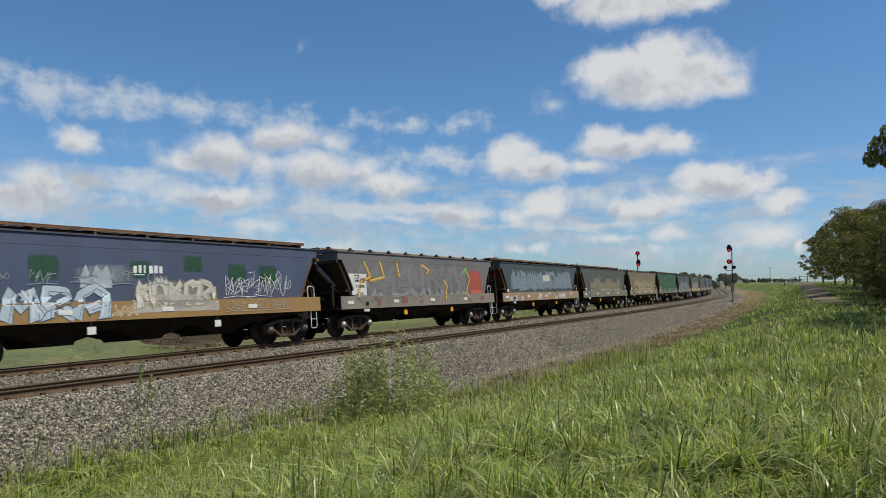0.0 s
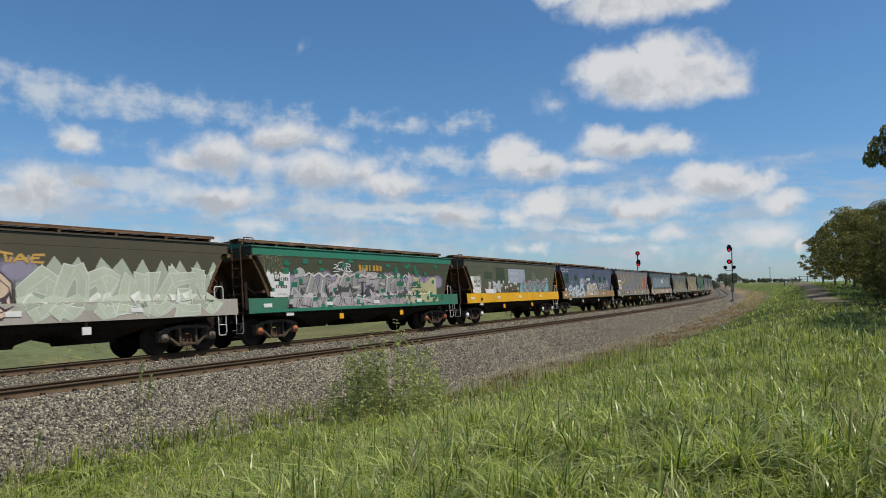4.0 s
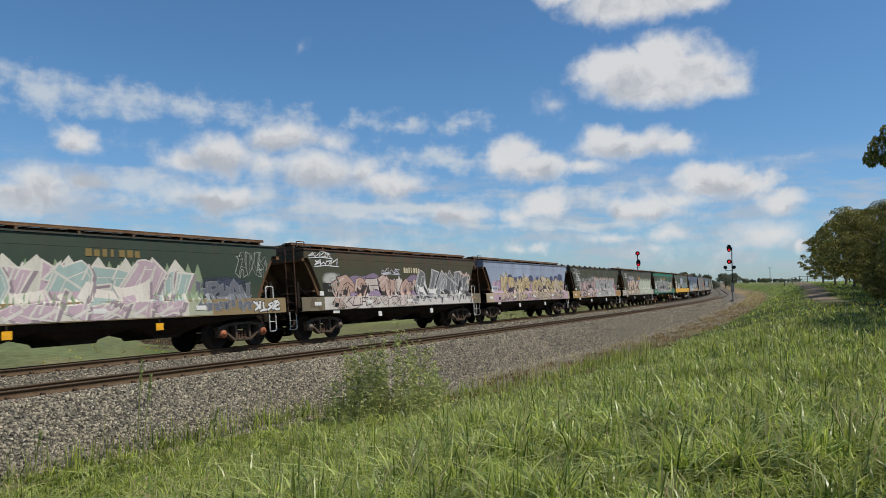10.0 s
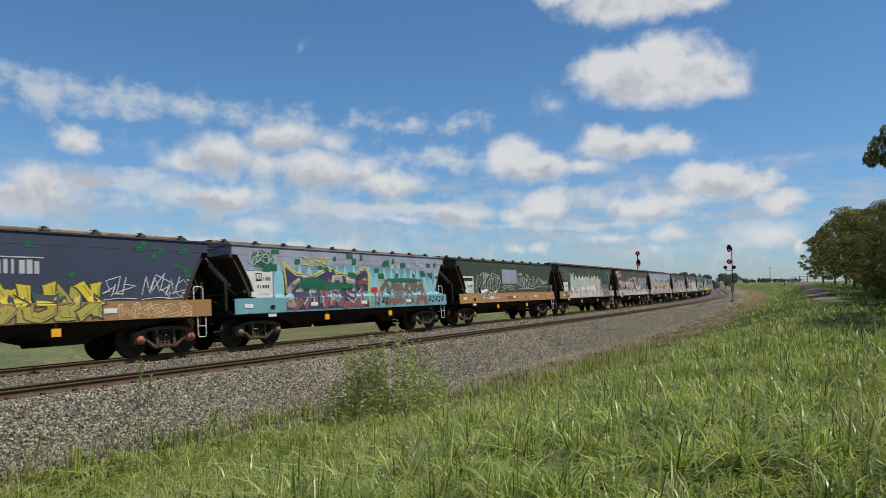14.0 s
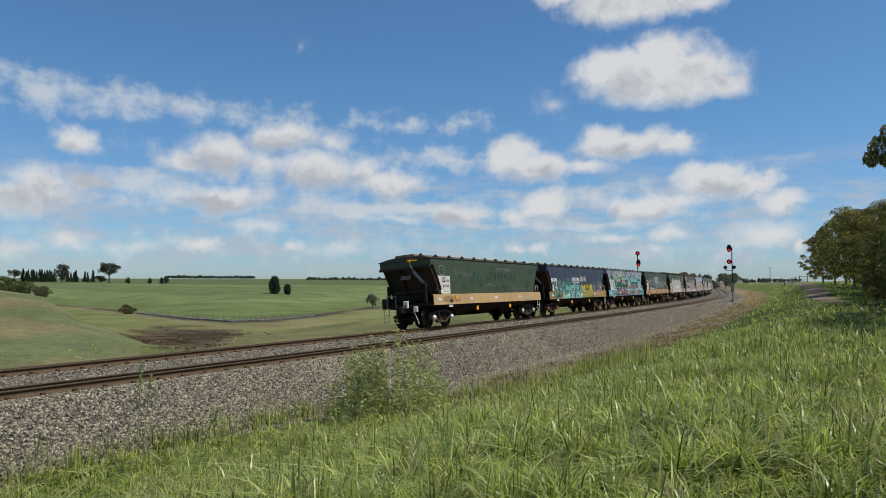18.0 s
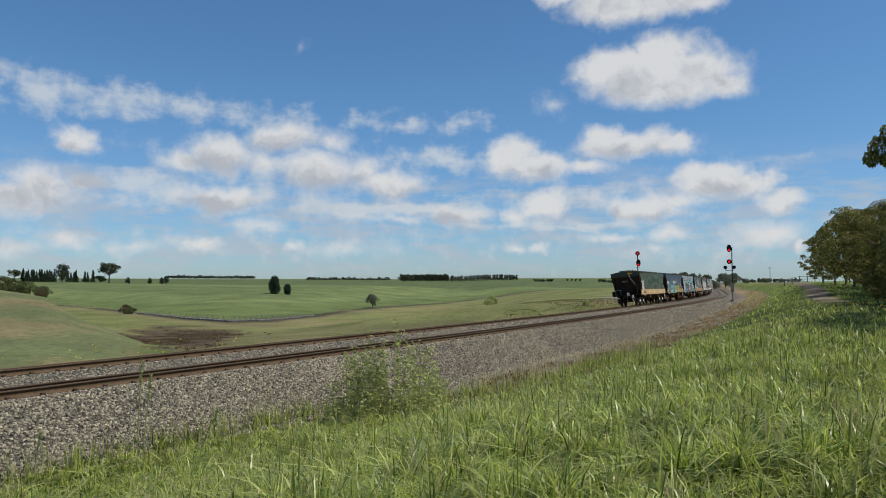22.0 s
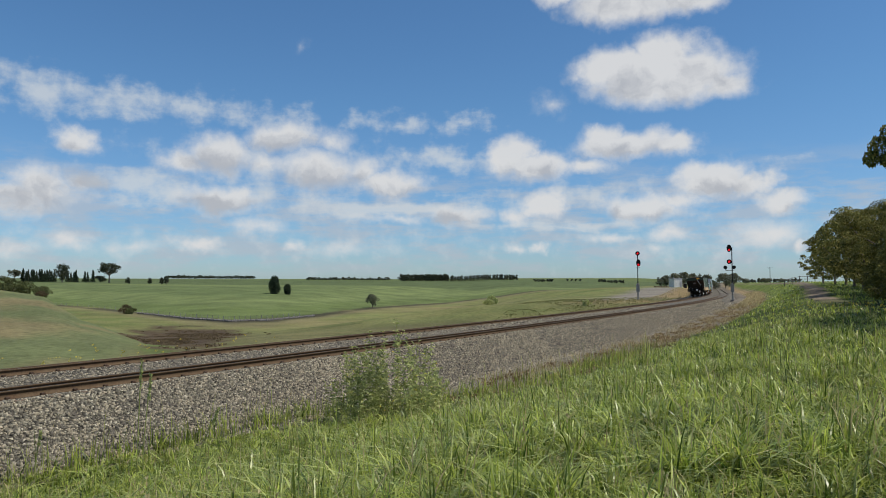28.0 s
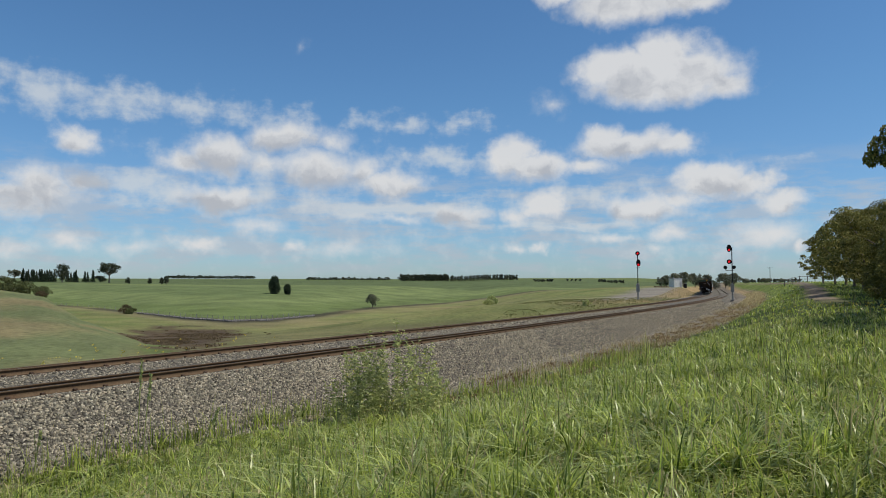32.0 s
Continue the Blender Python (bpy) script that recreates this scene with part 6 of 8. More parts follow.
def signal(x, y, label, heads, top, arm=None):
    z = gz(x, y)
    t = tagged(new("railway_signal"), label, "railway signal", group="line signals")
    face = math.degrees(math.atan2(-x, y))
    t.matrix_basis = pose(x, y, z, 0, 0, face)
    part("foundation", bx(-0.35, 0.35, -0.35, 0.35, -0.5, 0.15, bevel=0.03), M_STONE, t)
    part("lower_mast", rod(bmesh.new(), (0, 0, 0.1), (0, 0, 2.9), 0.13, 14), M_RAILPOST, t, "silver lower mast")
    part("upper_mast", rod(bmesh.new(), (0, 0, 2.85), (0, 0, top), 0.075, 12), M_SIGBLACK, t, "black upper mast")
    part("equipment_box", bx(-0.28, 0.28, -0.3, -0.1, 1.4, 2.7, bevel=0.02), M_RAILPOST, t)
    lad = bmesh.new()
    for yy in (0.32, 0.62):
        rod(lad, (-0.05, yy, 0), (-0.05, yy * 0.75, top - 0.4), 0.02, 6)
    zz = 0.4
    while zz < top - 0.5:
        rod(lad, (-0.05, 0.3, zz), (-0.05, 0.6, zz), 0.012, 5)
        zz += 0.35
    part("ladder", lad, M_RAILPOST, t)
    pl = bx(-0.3, 0.35, 0.1, 0.6, top - 2.6, top - 2.56)
    part("platform", pl, M_SIGBLACK, t)
    if arm:
        b = rod(bmesh.new(), (arm[0], -0.1, arm[2]), (arm[1], -0.1, arm[2]), 0.045, 8)
        rod(b, (arm[0], -0.1, arm[2]), (arm[0], -0.1, arm[2] + 0.25), 0.035, 6), rod(b, (arm[1], -0.1, arm[2]), (arm[1], -0.1, arm[2] + 0.25), 0.035, 6)
        part("cross_arm", b, M_SIGBLACK, t)
    for hx, hz, kind, lit in heads:
        signal_head(t, hx, hz, kind, lit)
    return t


signal(33.6, 123.4, "tall silver and black mast with two red signal lights", [(0.0, 8.0, "round", True), (0.12, 6.35, "oval", True)], 8.2)
signal(47.3, 117.0, "tall mast with two red lights and two dark heads", [(-0.42, 8.55, "oval", True), (-0.42, 6.35, "round", True), (-1.02, 5.42, "small", False), (0.28, 5.42, "small", False)], 8.7, arm=(-1.02, 0.28, 4.95))


# ---------- yard, fences, poles ----------
def shed(x, y):
    t = tagged(new("shed"), "small white flat-roofed trackside shed", "shed")
    t.matrix_basis = pose(x, y, gz(x, y), 0, 0, 20)
    wl = bmesh.new()
    for a in ((-1.7, 1.7, -1.5, -1.4), (-1.7, 1.7, 1.4, 1.5), (-1.7, -1.6, -1.4, 1.4), (1.6, 1.7, -1.4, 1.4)):
        box(wl, *a, -0.2, 3.0)
    part("wall", wl, M_SHEDWALL, t)
    part("roof", bx(-1.85, 1.85, -1.65, 1.65, 3.0, 3.14, bevel=0.02), M_ROOFMETAL, t)
    part("door", bx(0.6, 1.5, -1.54, -1.50, 0.0, 2.05), M_ROOFMETAL, t)
    part("vent", rod(bmesh.new(), (-0.8, 0, 3.1), (-0.8, 0, 3.6), 0.18, 10), M_ROOFMETAL, t)


shed(81.5, 251.0)
t_ = tagged(new("equipment_hut"), "small dark equipment cabinet beside the shed", "cabinet")
t_.matrix_basis = pose(85.6, 253, gz(85.6, 253), 0, 0, -14)
part("body", bx(-0.5, 0.5, -0.4, 0.4, -0.1, 1.5, bevel=0.03), M_SIGBLACK, t_)
part("cap", bx(-0.56, 0.56, -0.46, 0.46, 1.5, 1.56), M_ROOFMETAL, t_)
for x_, y_ in ((75.5, 247.0), (77.3, 247.6), (73.9, 246.5)):
    t_ = tagged(new("timber_stack"), "low dark stack of old sleepers in the yard", "timber stack", group="yard stacks")
    t_.matrix_basis = pose(x_, y_, gz(x_, y_), 0, 0, 30)
    for k in range(3):
        for j in range(3):
            part("sleeper", bx(-1.2, 1.2, -0.12 + j * 0.28, 0.12 + j * 0.28, k * 0.15 + 0.005, k * 0.15 + 0.14), M_SLEEPER, t_)


def pole(x, y, h, arms=1):
    t = tagged(new("power_pole"), "weathered timber power pole with a cross-arm", "power pole", group="power poles")
    t.matrix_basis = pose(x, y, gz(x, y))
    part("post", rod(bmesh.new(), (0, 0, -0.4), (0, 0, h), 0.17, 10, 0.12), M_POST, t)
    part("cross_arm", bx(-1.2, 1.2, -0.06, 0.06, h - 0.55, h - 0.40), M_POST, t)
    for k in (-1.05, 0.0, 1.05):
        part("insulator", rod(bmesh.new(), (k, 0, h - 0.4), (k, 0, h - 0.2), 0.06, 8), M_RAILPOST, t)


pole(160.0, 350.0, 8.0)
pole(150.5, 372.0, 7.0)


def fence(points, h, label, rails=2, thick=0.04, wood=None):
    t = tagged(new("fence"), label, "fence")
    zs = [gz(*p) for p in points]
    for (x, y), z in zip(points, zs):
        part("post", rod(bmesh.new(), (x, y, z - 0.2), (x, y, z + h), 0.07, 7), wood or M_POST, t)
    for (a, za), (b, zb) in zip(zip(points, zs), zip(points[1:], zs[1:])):
        for k in range(rails):
            q = h * (0.9 - 0.42 * k)
            part("rail", rod(bmesh.new(), (*a, za + q), (*b, zb + q), thick, 6), M_POST, t)


fence([(b_ * float(creek_y(b_) - 4), float(creek_y(b_) - 4)) for b_ in np.linspace(-0.54, -0.20, 46)], 1.1, "pale post and wire fence along the creek", 1, 0.012, M_RAILPOST)
fence([(62.0 + 1.6 * k, 130.0 + 0.4 * k) for k in range(6)], 1.15, "weathered timber post and rail fence beside the track")


def creek_wall():
    """Low dry-stone wall along the creek."""
    rng = np.random.default_rng(17)
    t = tagged(new("stone_wall"), "low dry-stone wall along the creek", "stone wall")
    n = 170
    base = mesh_of(bx(-0.27, 0.27, -0.25, 0.25, -0.22, 0.22, bevel=0.06), "stone")
    for j, b in enumerate(np.linspace(-0.425, -0.18, n)):
        y = float(creek_y(b)) - 12 + rng.uniform(-0.2, 0.2)
        x = b * y
        part("stone", base, M_STONE, t, m=pose(x + rng.uniform(-0.05, 0.05), y, gz(x, y) + 0.15 + rng.uniform(-0.05, 0.15), rng.uniform(-20, 20), rng.uniform(-20, 20), rng.uniform(0, 90)))


creek_wall()


# ---------- spray paint on the wagons ----------
SPRAY = {}


DIRT = (0.12, 0.095, 0.07)


def spray(rgb):
    """Weathered spray paint: road dirt and rain streaks have dulled it."""
    key = tuple(round(c, 3) for c in rgb)
    if key not in SPRAY:
        SPRAY[key] = material("spray_paint", rgb, 0.6, 0, tuple(c * 0.72 + d * 0.18 for c, d in zip(rgb, DIRT)), 1.5, 0.75, 0.0, None, 0.05, streak=True, spots=(tuple(c * 0.6 + d * 0.35 for c, d in zip(rgb, DIRT)), 2.6, 0.70))
    return SPRAY[key]


def overspray(rgb):
    """Thin paint that fades out towards its edge and lets the coat below show."""
    key = ("soft",) + tuple(round(c, 3) for c in rgb)
    if key not in SPRAY:
        m = material("overspray", rgb, 0.65, 0, tuple(c * 0.7 for c in rgb), 1.5, 0.7, 0.0, None, 0.05, streak=True)
        nt = m.node_tree
        N, L = nt.nodes.new, nt.links.new
        at_ = N("ShaderNodeAttribute")
        at_.attribute_name = "cover"
        n = N("ShaderNodeTexNoise")
        n.inputs["Scale"].default_value, n.inputs["Detail"].default_value = 5.0, 7.0
        L(N("ShaderNodeTexCoord").outputs["Object"], n.inputs["Vector"])
        k = N("ShaderNodeMath")
        k.operation = "MULTIPLY_ADD"
        L(n.outputs[0], k.inputs[0])
        k.inputs[1].default_value = 0.8
        L(at_.outputs["Fac"], k.inputs[2])
        r = N("ShaderNodeMapRange")
        for i, v in ((1, 0.42), (2, 1.2), (3, 0.0), (4, 0.9)):
            r.inputs[i].default_value = v
        L(k.outputs[0], r.inputs[0])
        L(r.outputs[0], nt.nodes["Principled BSDF"].inputs["Alpha"])
        SPRAY[key] = m
    return SPRAY[key]


WHITE, SILVER, BLACK, CREAM, PATCH = (0.72, 0.72, 0.70), (0.40, 0.41, 0.42), (0.025, 0.022, 0.025), (0.62, 0.54, 0.40), (0.03, 0.15, 0.075)


class Layer:
    """Collects flat painted shapes that lie on a wagon's near side."""

    def __init__(self, along=0.0):
        self.groups, self.smears, self.along = [], [], along
        self.begin("graffiti")

    def begin(self, name):
        """Starts the next piece: each becomes a part of its own."""
        self.co, self.fs, self.mi, self.mats = [], [], [], []
        self.groups.append((name, self.co, self.fs, self.mi, self.mats))

    def slot(self, rgb):
        m = spray(rgb)
        if m not in self.mats:
            self.mats.append(m)
        return self.mats.index(m)

    def point(self, u, z, off):
        u += self.along
        z = min(max(z, SILL_Z0 + 0.015), 3.25)
        u = min(max(u, -float(half_len(z)) + 0.04), float(half_len(z)) - 0.04) if z > SILL_Z1 else min(max(u, -6.77), 6.77)
        self.co.append((u, -(side_y(z) + off), z))
        return len(self.co) - 1

    def ribbon(self, pts, wid, rgb, off, taper=False):
        """A stroke of paint through pts (u, z), with rounded ends."""
        pts = [np.array(p, float) for p in pts]
        fine = [pts[0]]
        for a, b in zip(pts, pts[1:]):
            n = max(1, int(np.linalg.norm(b - a) / 0.13))
            fine += [a + (b - a) * (i + 1) / n for i in range(n)]
        if len(fine) < 2:
            return
        m = self.slot(rgb)
        d0, d1 = fine[1] - fine[0], fine[-1] - fine[-2]
        d0, d1 = d0 / (np.linalg.norm(d0) + 1e-9), d1 / (np.linalg.norm(d1) + 1e-9)
        h = wid / 2
        row = [(fine[0] - d0 * h, 0.35), (fine[0] - d0 * h * 0.7, 0.75)] + [(p, 1.0) for p in fine] + [(fine[-1] + d1 * h * 0.7, 0.75), (fine[-1] + d1 * h, 0.35)]
        prev = None
        for i, (p, k) in enumerate(row):
            q0, q1 = row[max(0, i - 1)][0], row[min(len(row) - 1, i + 1)][0]
            d = q1 - q0
            d = d / (np.linalg.norm(d) + 1e-9)
            nrm = np.array([-d[1], d[0]]) * h * k * (1 - 0.6 * i / len(row) if taper else 1)
            a, b = self.point(*(p + nrm), off), self.point(*(p - nrm), off)
            if prev:
                self.fs.append((prev[0], prev[1], b, a)), self.mi.append(m)
            prev = (a, b)

    def stroke(self, pts, wid, rgb, off, ext=0.0, flare=1.3, cap=None):
        """A chisel-cut stroke through pts: slimmer in its middle, flared at its slanted ends. cap: paint only below this height."""
        pts = [np.array(p, float) for p in pts]
        fine = [pts[0]]
        for a, b in zip(pts, pts[1:]):
            n = max(2, int(np.linalg.norm(b - a) / 0.16))
            fine += [a + (b - a) * (i + 1) / n for i in range(n)]
        d0, d1 = fine[0] - fine[1], fine[-1] - fine[-2]
        d0, d1 = d0 / (np.linalg.norm(d0) + 1e-9), d1 / (np.linalg.norm(d1) + 1e-9)
        fine = [fine[0] + d0 * (ext + wid * 0.12)] + fine + [fine[-1] + d1 * (ext + wid * 0.12)]
        m, n, prev = self.slot(rgb), len(fine), None
        for i, p in enumerate(fine):
            d = fine[min(n - 1, i + 1)] - fine[max(0, i - 1)]
            d = d / (np.linalg.norm(d) + 1e-9)
            k = wid / 2 * (0.84 + (flare - 0.84) * abs(2 * i / (n - 1) - 1) ** 3)
            nrm = np.array([-d[1], d[0]]) * k
            cutback = d * (0.35 * wid if i in (0, n - 1) else 0.0) * (0.5 if i else -0.5)
            q0, q1 = p + nrm + cutback, p - nrm - cutback
            if cap is not None:
                q0, q1 = (q0[0], min(q0[1], cap)), (q1[0], min(q1[1], cap))
            a, b = self.point(*q0, off), self.point(*q1, off)
            if prev:
                self.fs.append((prev[0], prev[1], b, a)), self.mi.append(m)
            prev = (a, b)

    def soft(self, u0, u1, z0, z1, rgb, off=0.003, most=0.7, name="overspray", nx=10, nz=6, hard=2):
        """A patch of thin paint with a fading edge."""
        m = overspray(rgb)
        co, fac, fs = [], [], []
        for j in range(nz + 1):
            for i in range(nx + 1):
                a, b = 2 * i / nx - 1, 2 * j / nz - 1
                u, z = u0 + (u1 - u0) * i / nx + self.along, z0 + (z1 - z0) * j / nz
                z = min(max(z, SILL_Z0 + 0.015), 3.25)
                lim = float(half_len(z)) - 0.04 if z > SILL_Z1 else 6.77
                co.append((min(max(u, -lim), lim), -(side_y(z) + off), z))
                fac.append(most * (1.2 * max(0.0, 1 - a * a - b * b) if hard == 2 else (1 - a ** hard) * (1 - b ** hard)) - 0.3 * (max(abs(a), abs(b)) > 0.99))
        for j in range(nz):
            for i in range(nx):
                k = j * (nx + 1) + i
                fs.append((k, k + 1, k + nx + 2, k + nx + 1))
        self.smears.append((name, co, fs, fac, m))

    def rows(self, u0, u1, lo, hi, rgb, off, n=None):
        """A filled band between the curves lo(u) and hi(u)."""
        m = self.slot(rgb)
        n = n or max(2, int((u1 - u0) / 0.12))
        prev = None
        for i in range(n + 1):
            u = u0 + (u1 - u0) * i / n
            a, b = lo(u), hi(u)
            ids = [self.point(u, a + (b - a) * j / 6, off) for j in range(7)]
            if prev:
                for j in range(6):
                    self.fs.append((prev[j], ids[j], ids[j + 1], prev[j + 1])), self.mi.append(m)
            prev = ids

    def rect(self, u0, u1, z0, z1, rgb, off=0.014, own=True):
        if own:
            self.begin("paint_patch")
        self.rows(u0, u1, lambda u: z0, lambda u: z1, rgb, off, 2)

    def blob(self, u, z, r, rgb, off, sq=1.0):
        m = self.slot(rgb)
        n = 12
        c = self.point(u, z, off)
        ids = [self.point(u + r * math.cos(2 * math.pi * i / n), z + r * sq * math.sin(2 * math.pi * i / n), off) for i in range(n)]
        for i in range(n):
            self.fs.append((c, ids[i], ids[(i + 1) % n], ids[(i + 1) % n])), self.mi.append(m)

    def done(self, wagon, label=""):
        for name, co, fs, fac, m in self.smears:
            me = bpy.data.meshes.new(name)
            me.from_pydata(co, [], fs)
            me.attributes.new("cover", "FLOAT", "POINT").data.foreach_set("value", fac)
            me.materials.append(None)
            part(name, me, m, wagon)
        for name, co, fs, mi, mats in self.groups:
            if not fs:
                continue
            me = bpy.data.meshes.new(name)
            me.from_pydata(co, [], [tuple(dict.fromkeys(f)) for f in fs])
            for _ in mats:
                me.materials.append(None)
            me.polygons.foreach_set("material_index", mi)
            me.update()
            part(name, me, mats, wagon, label if name == "graffiti" else "")


# wild-style strokes in a unit box; they spell nothing
GLYPHS = [[[(0.1, 0), (0.1, 1)], [(0.1, 0.45), (0.9, 1)], [(0.3, 0.6), (0.95, 0)]],
          [[(0, 0), (0.1, 1), (0.5, 0.35), (0.9, 1), (1, 0)]],
          [[(0.95, 0.85), (0.5, 1), (0.1, 0.75), (0.5, 0.5), (0.9, 0.25), (0.5, 0), (0.05, 0.15)]],
          [[(0.05, 1), (0.1, 0.2), (0.5, 0), (0.9, 0.2), (0.95, 1)]],
          [[(0.1, 0), (0.1, 0.95), (0.7, 0.9), (0.85, 0.65), (0.2, 0.5), (0.95, 0)]],
          [[(0.5, 0), (0.5, 0.95)], [(0, 0.9), (1, 1.0)]],
          [[(0, 0), (0.45, 1), (0.6, 1), (1, 0)], [(0.2, 0.38), (0.8, 0.38)]],
          [[(0.9, 0.95), (0.15, 0.9), (0.1, 0.05), (0.95, 0.0)], [(0.1, 0.5), (0.75, 0.5)]],
          [[(0.5, 0), (0.1, 0.3), (0.1, 0.7), (0.5, 1), (0.9, 0.7), (0.9, 0.3), (0.5, 0)]],
          [[(0.1, 0), (0.1, 1), (0.9, 0), (0.9, 1)]]]


def letters(ly, rng, u0, u1, z0, z1, n, fill, edge, thick=0.27, rim=0.1, shine=None, second=None, slant=0.0, base=0.006, shade=None, drips=0.0):
    """n wild-style letters in a box: cast shade and outline below, fill above, then cuts and highlights."""
    w = (u1 - u0) / n
    rim *= 0.75
    for i in range(n):
        g = GLYPHS[int(rng.integers(len(GLYPHS)))] + [[(rng.uniform(-0.15, 1.1), rng.uniform(0, 1)) for _ in range(2)]]
        fx, fy = rng.random() < 0.5, rng.random() < 0.4
        g = [[((1 - x if fx else x), (1 - y if fy else y)) for x, y in s] for s in g]
        g = [[(x + rng.uniform(-0.13, 0.13), min(1.0, max(0.0, y + rng.uniform(-0.10, 0.10)))) for x, y in s] for s in g]
        h, lift = (z1 - z0) * rng.uniform(0.84, 1.0), (z1 - z0) * rng.uniform(0, 0.08)
        a, ww = u0 + w * (i + 0.04), w * 0.92
        tilt = slant + rng.uniform(-0.12, 0.12)
        st = [[(a + x * ww + tilt * (y - 0.5) * h, z0 + lift + y * h * 0.90 + 0.05 * h) for x, y in s] for s in g]
        t = thick * min(h, ww * 1.5) * 1.12
        o = base + 0.0030 * (i % 2)
        ly.begin("letter_outline")
        if shade is not None:
            for k, s in enumerate(st):
                ly.stroke([(x + 0.09, z - 0.06) for x, z in s], t + rim * 2, shade, o - 0.0008 + 0.0001 * k, rim)
        for k, s in enumerate(st):
            ly.stroke(s, t + rim * 2, edge, o + 0.0001 * k, rim)
        ly.begin("letter_fill")
        for k, s in enumerate(st):
            ly.stroke(s, t, fill if (second is None or i % 3 < 2) else second, o + 0.0009 + 0.0001 * k)
        if second is not None:
            mid = z0 + lift + h * rng.uniform(0.38, 0.52)
            for k, s in enumerate(st):
                if min(z for _, z in s) < mid:
                    ly.stroke(s, t * 0.96, second, o + 0.0015 + 0.0001 * k, cap=mid)
        ly.begin("letter_highlight")
        for s in st:
            # a cut along one side of the stroke
            if t > 0.16:
                ly.ribbon([(x + t * 0.28, z - t * 0.12) for x, z in s], max(0.012, t * 0.06), edge, o + 0.0021)
        if shine is not None:
            for s in st:
                ly.ribbon([(x - t * 0.25, z + t * 0.18) for x, z in s[:2]], t * 0.14, shine, o + 0.0024)
        for _ in range(int(rng.random() < drips) * 2):
            x = a + rng.uniform(0, ww)
            ly.ribbon([(x, z0 + 0.2), (x + 0.01, z0 + 0.2 - rng.uniform(0.1, 0.4))], 0.022, edge, o + 0.0005)


def spikes(ly, rng, u0, u1, z0, z1, n, rgb, off, deep=0.35):
    ly.begin("graffiti")
    hs = [(u0 + (u1 - u0) * i / (2 * n), z1 - (0 if i % 2 else deep * rng.uniform(0.6, 1.2))) for i in range(2 * n + 1)]
    xs, zs = [h[0] for h in hs], [h[1] for h in hs]
    ly.rows(u0, u1, lambda u: z0, lambda u: float(np.interp(u, xs, zs)), rgb, off, n * 6)


def zigzag(ly, rng, u0, u1, z, amp, n, rgb, wid, off):
    ly.begin("graffiti")
    ly.ribbon([(u0 + (u1 - u0) * i / n, z + (amp if i % 2 else -amp) * rng.uniform(0.5, 1.1)) for i in range(n + 1)], wid, rgb, off)


def puffs(ly, rng, u0, u1, z, r, n, rgb, off):
    """A low bank of sprayed cloud: overlapping thin puffs."""
    for i in range(n):
        u, q, rr = u0 + (u1 - u0) * (i + rng.uniform(0.2, 0.8)) / n, z + rng.uniform(-0.12, 0.1), r * rng.uniform(0.8, 1.5)
        ly.soft(u - rr * 1.5, u + rr * 1.5, q - rr, q + rr, rgb, off + 0.00012 * (i % 7), 0.95)


def tag(ly, rng, u0, u1, z0, z1, rgb=WHITE, wid=0.035, loops=7, off=0.016):
    """A quick handwritten scrawl: thin joined strokes that spell nothing."""
    ly.begin("graffiti")
    n = max(3, int(round(loops * 0.9)))
    w, h, slant = (u1 - u0) / n, z1 - z0, rng.uniform(0.1, 0.35)
    pen = []
    for i in range(n):
        g = GLYPHS[int(rng.integers(len(GLYPHS)))]
        fx, fy, turn = rng.random() < 0.5, rng.random() < 0.5, rng.random() < 0.5
        k, b = rng.uniform(0.5, 1.0), rng.uniform(0, 0.3)
        for s in g:
            for x, y in s:
                x, y = (y, x) if turn else (x, y)
                x, y = (1 - x if fx else x), (1 - y if fy else y)
                pen.append((u0 + w * (i - 0.1 + 1.2 * x) + slant * (y - 0.5) * h + rng.uniform(-0.12, 0.12) * w, z0 + h * (b + y * k + rng.uniform(-0.12, 0.12))))
    ly.ribbon(pen, wid * 0.72, rgb, off)
    if rng.random() < 0.6:
        ly.ribbon([(u0 - 0.05, z0 - 0.03), ((u0 + u1) / 2, z0 + 0.02), (u1 + 0.08, z0 - 0.01)], wid * 0.6, rgb, off + 0.0004)


def patches(ly, rng, n, u0, u1, z0, z1, rgb, off=0.0185, big=0.35):
    """Small roller dabs of paint over old marks."""
    for i in range(n):
        u, z = rng.uniform(u0, u1), rng.uniform(z0, z1)
        a, b = rng.uniform(0.09, big * 0.85), rng.uniform(0.07, big * 0.5)
        ly.soft(u - a, u + a, z - b, z + b, rgb, off + 0.0003 * (i % 6), 1.3, "paint_patch", 6, 6, 6)


def bars(ly, u0, u1, z0, z1, n, rgb, off=0.012, skew=0.0, gap=0.25):
    """A row of upright bars, of uneven width and height, for lettering that is not spelled out."""
    ly.begin("lettering")
    w = (u1 - u0) / n
    for i in range(n):
        a, k = u0 + i * w, (i * 7 + n * 3) % 5
        b = a + w * (1 - gap) * (0.72, 1.0, 0.45, 0.88, 1.0)[k]
        top = z1 - (z1 - z0) * (0.0, 0.0, 0.0, 0.10, 0.04)[k]
        ly.rect(a, b, z0, top, rgb, off, False)


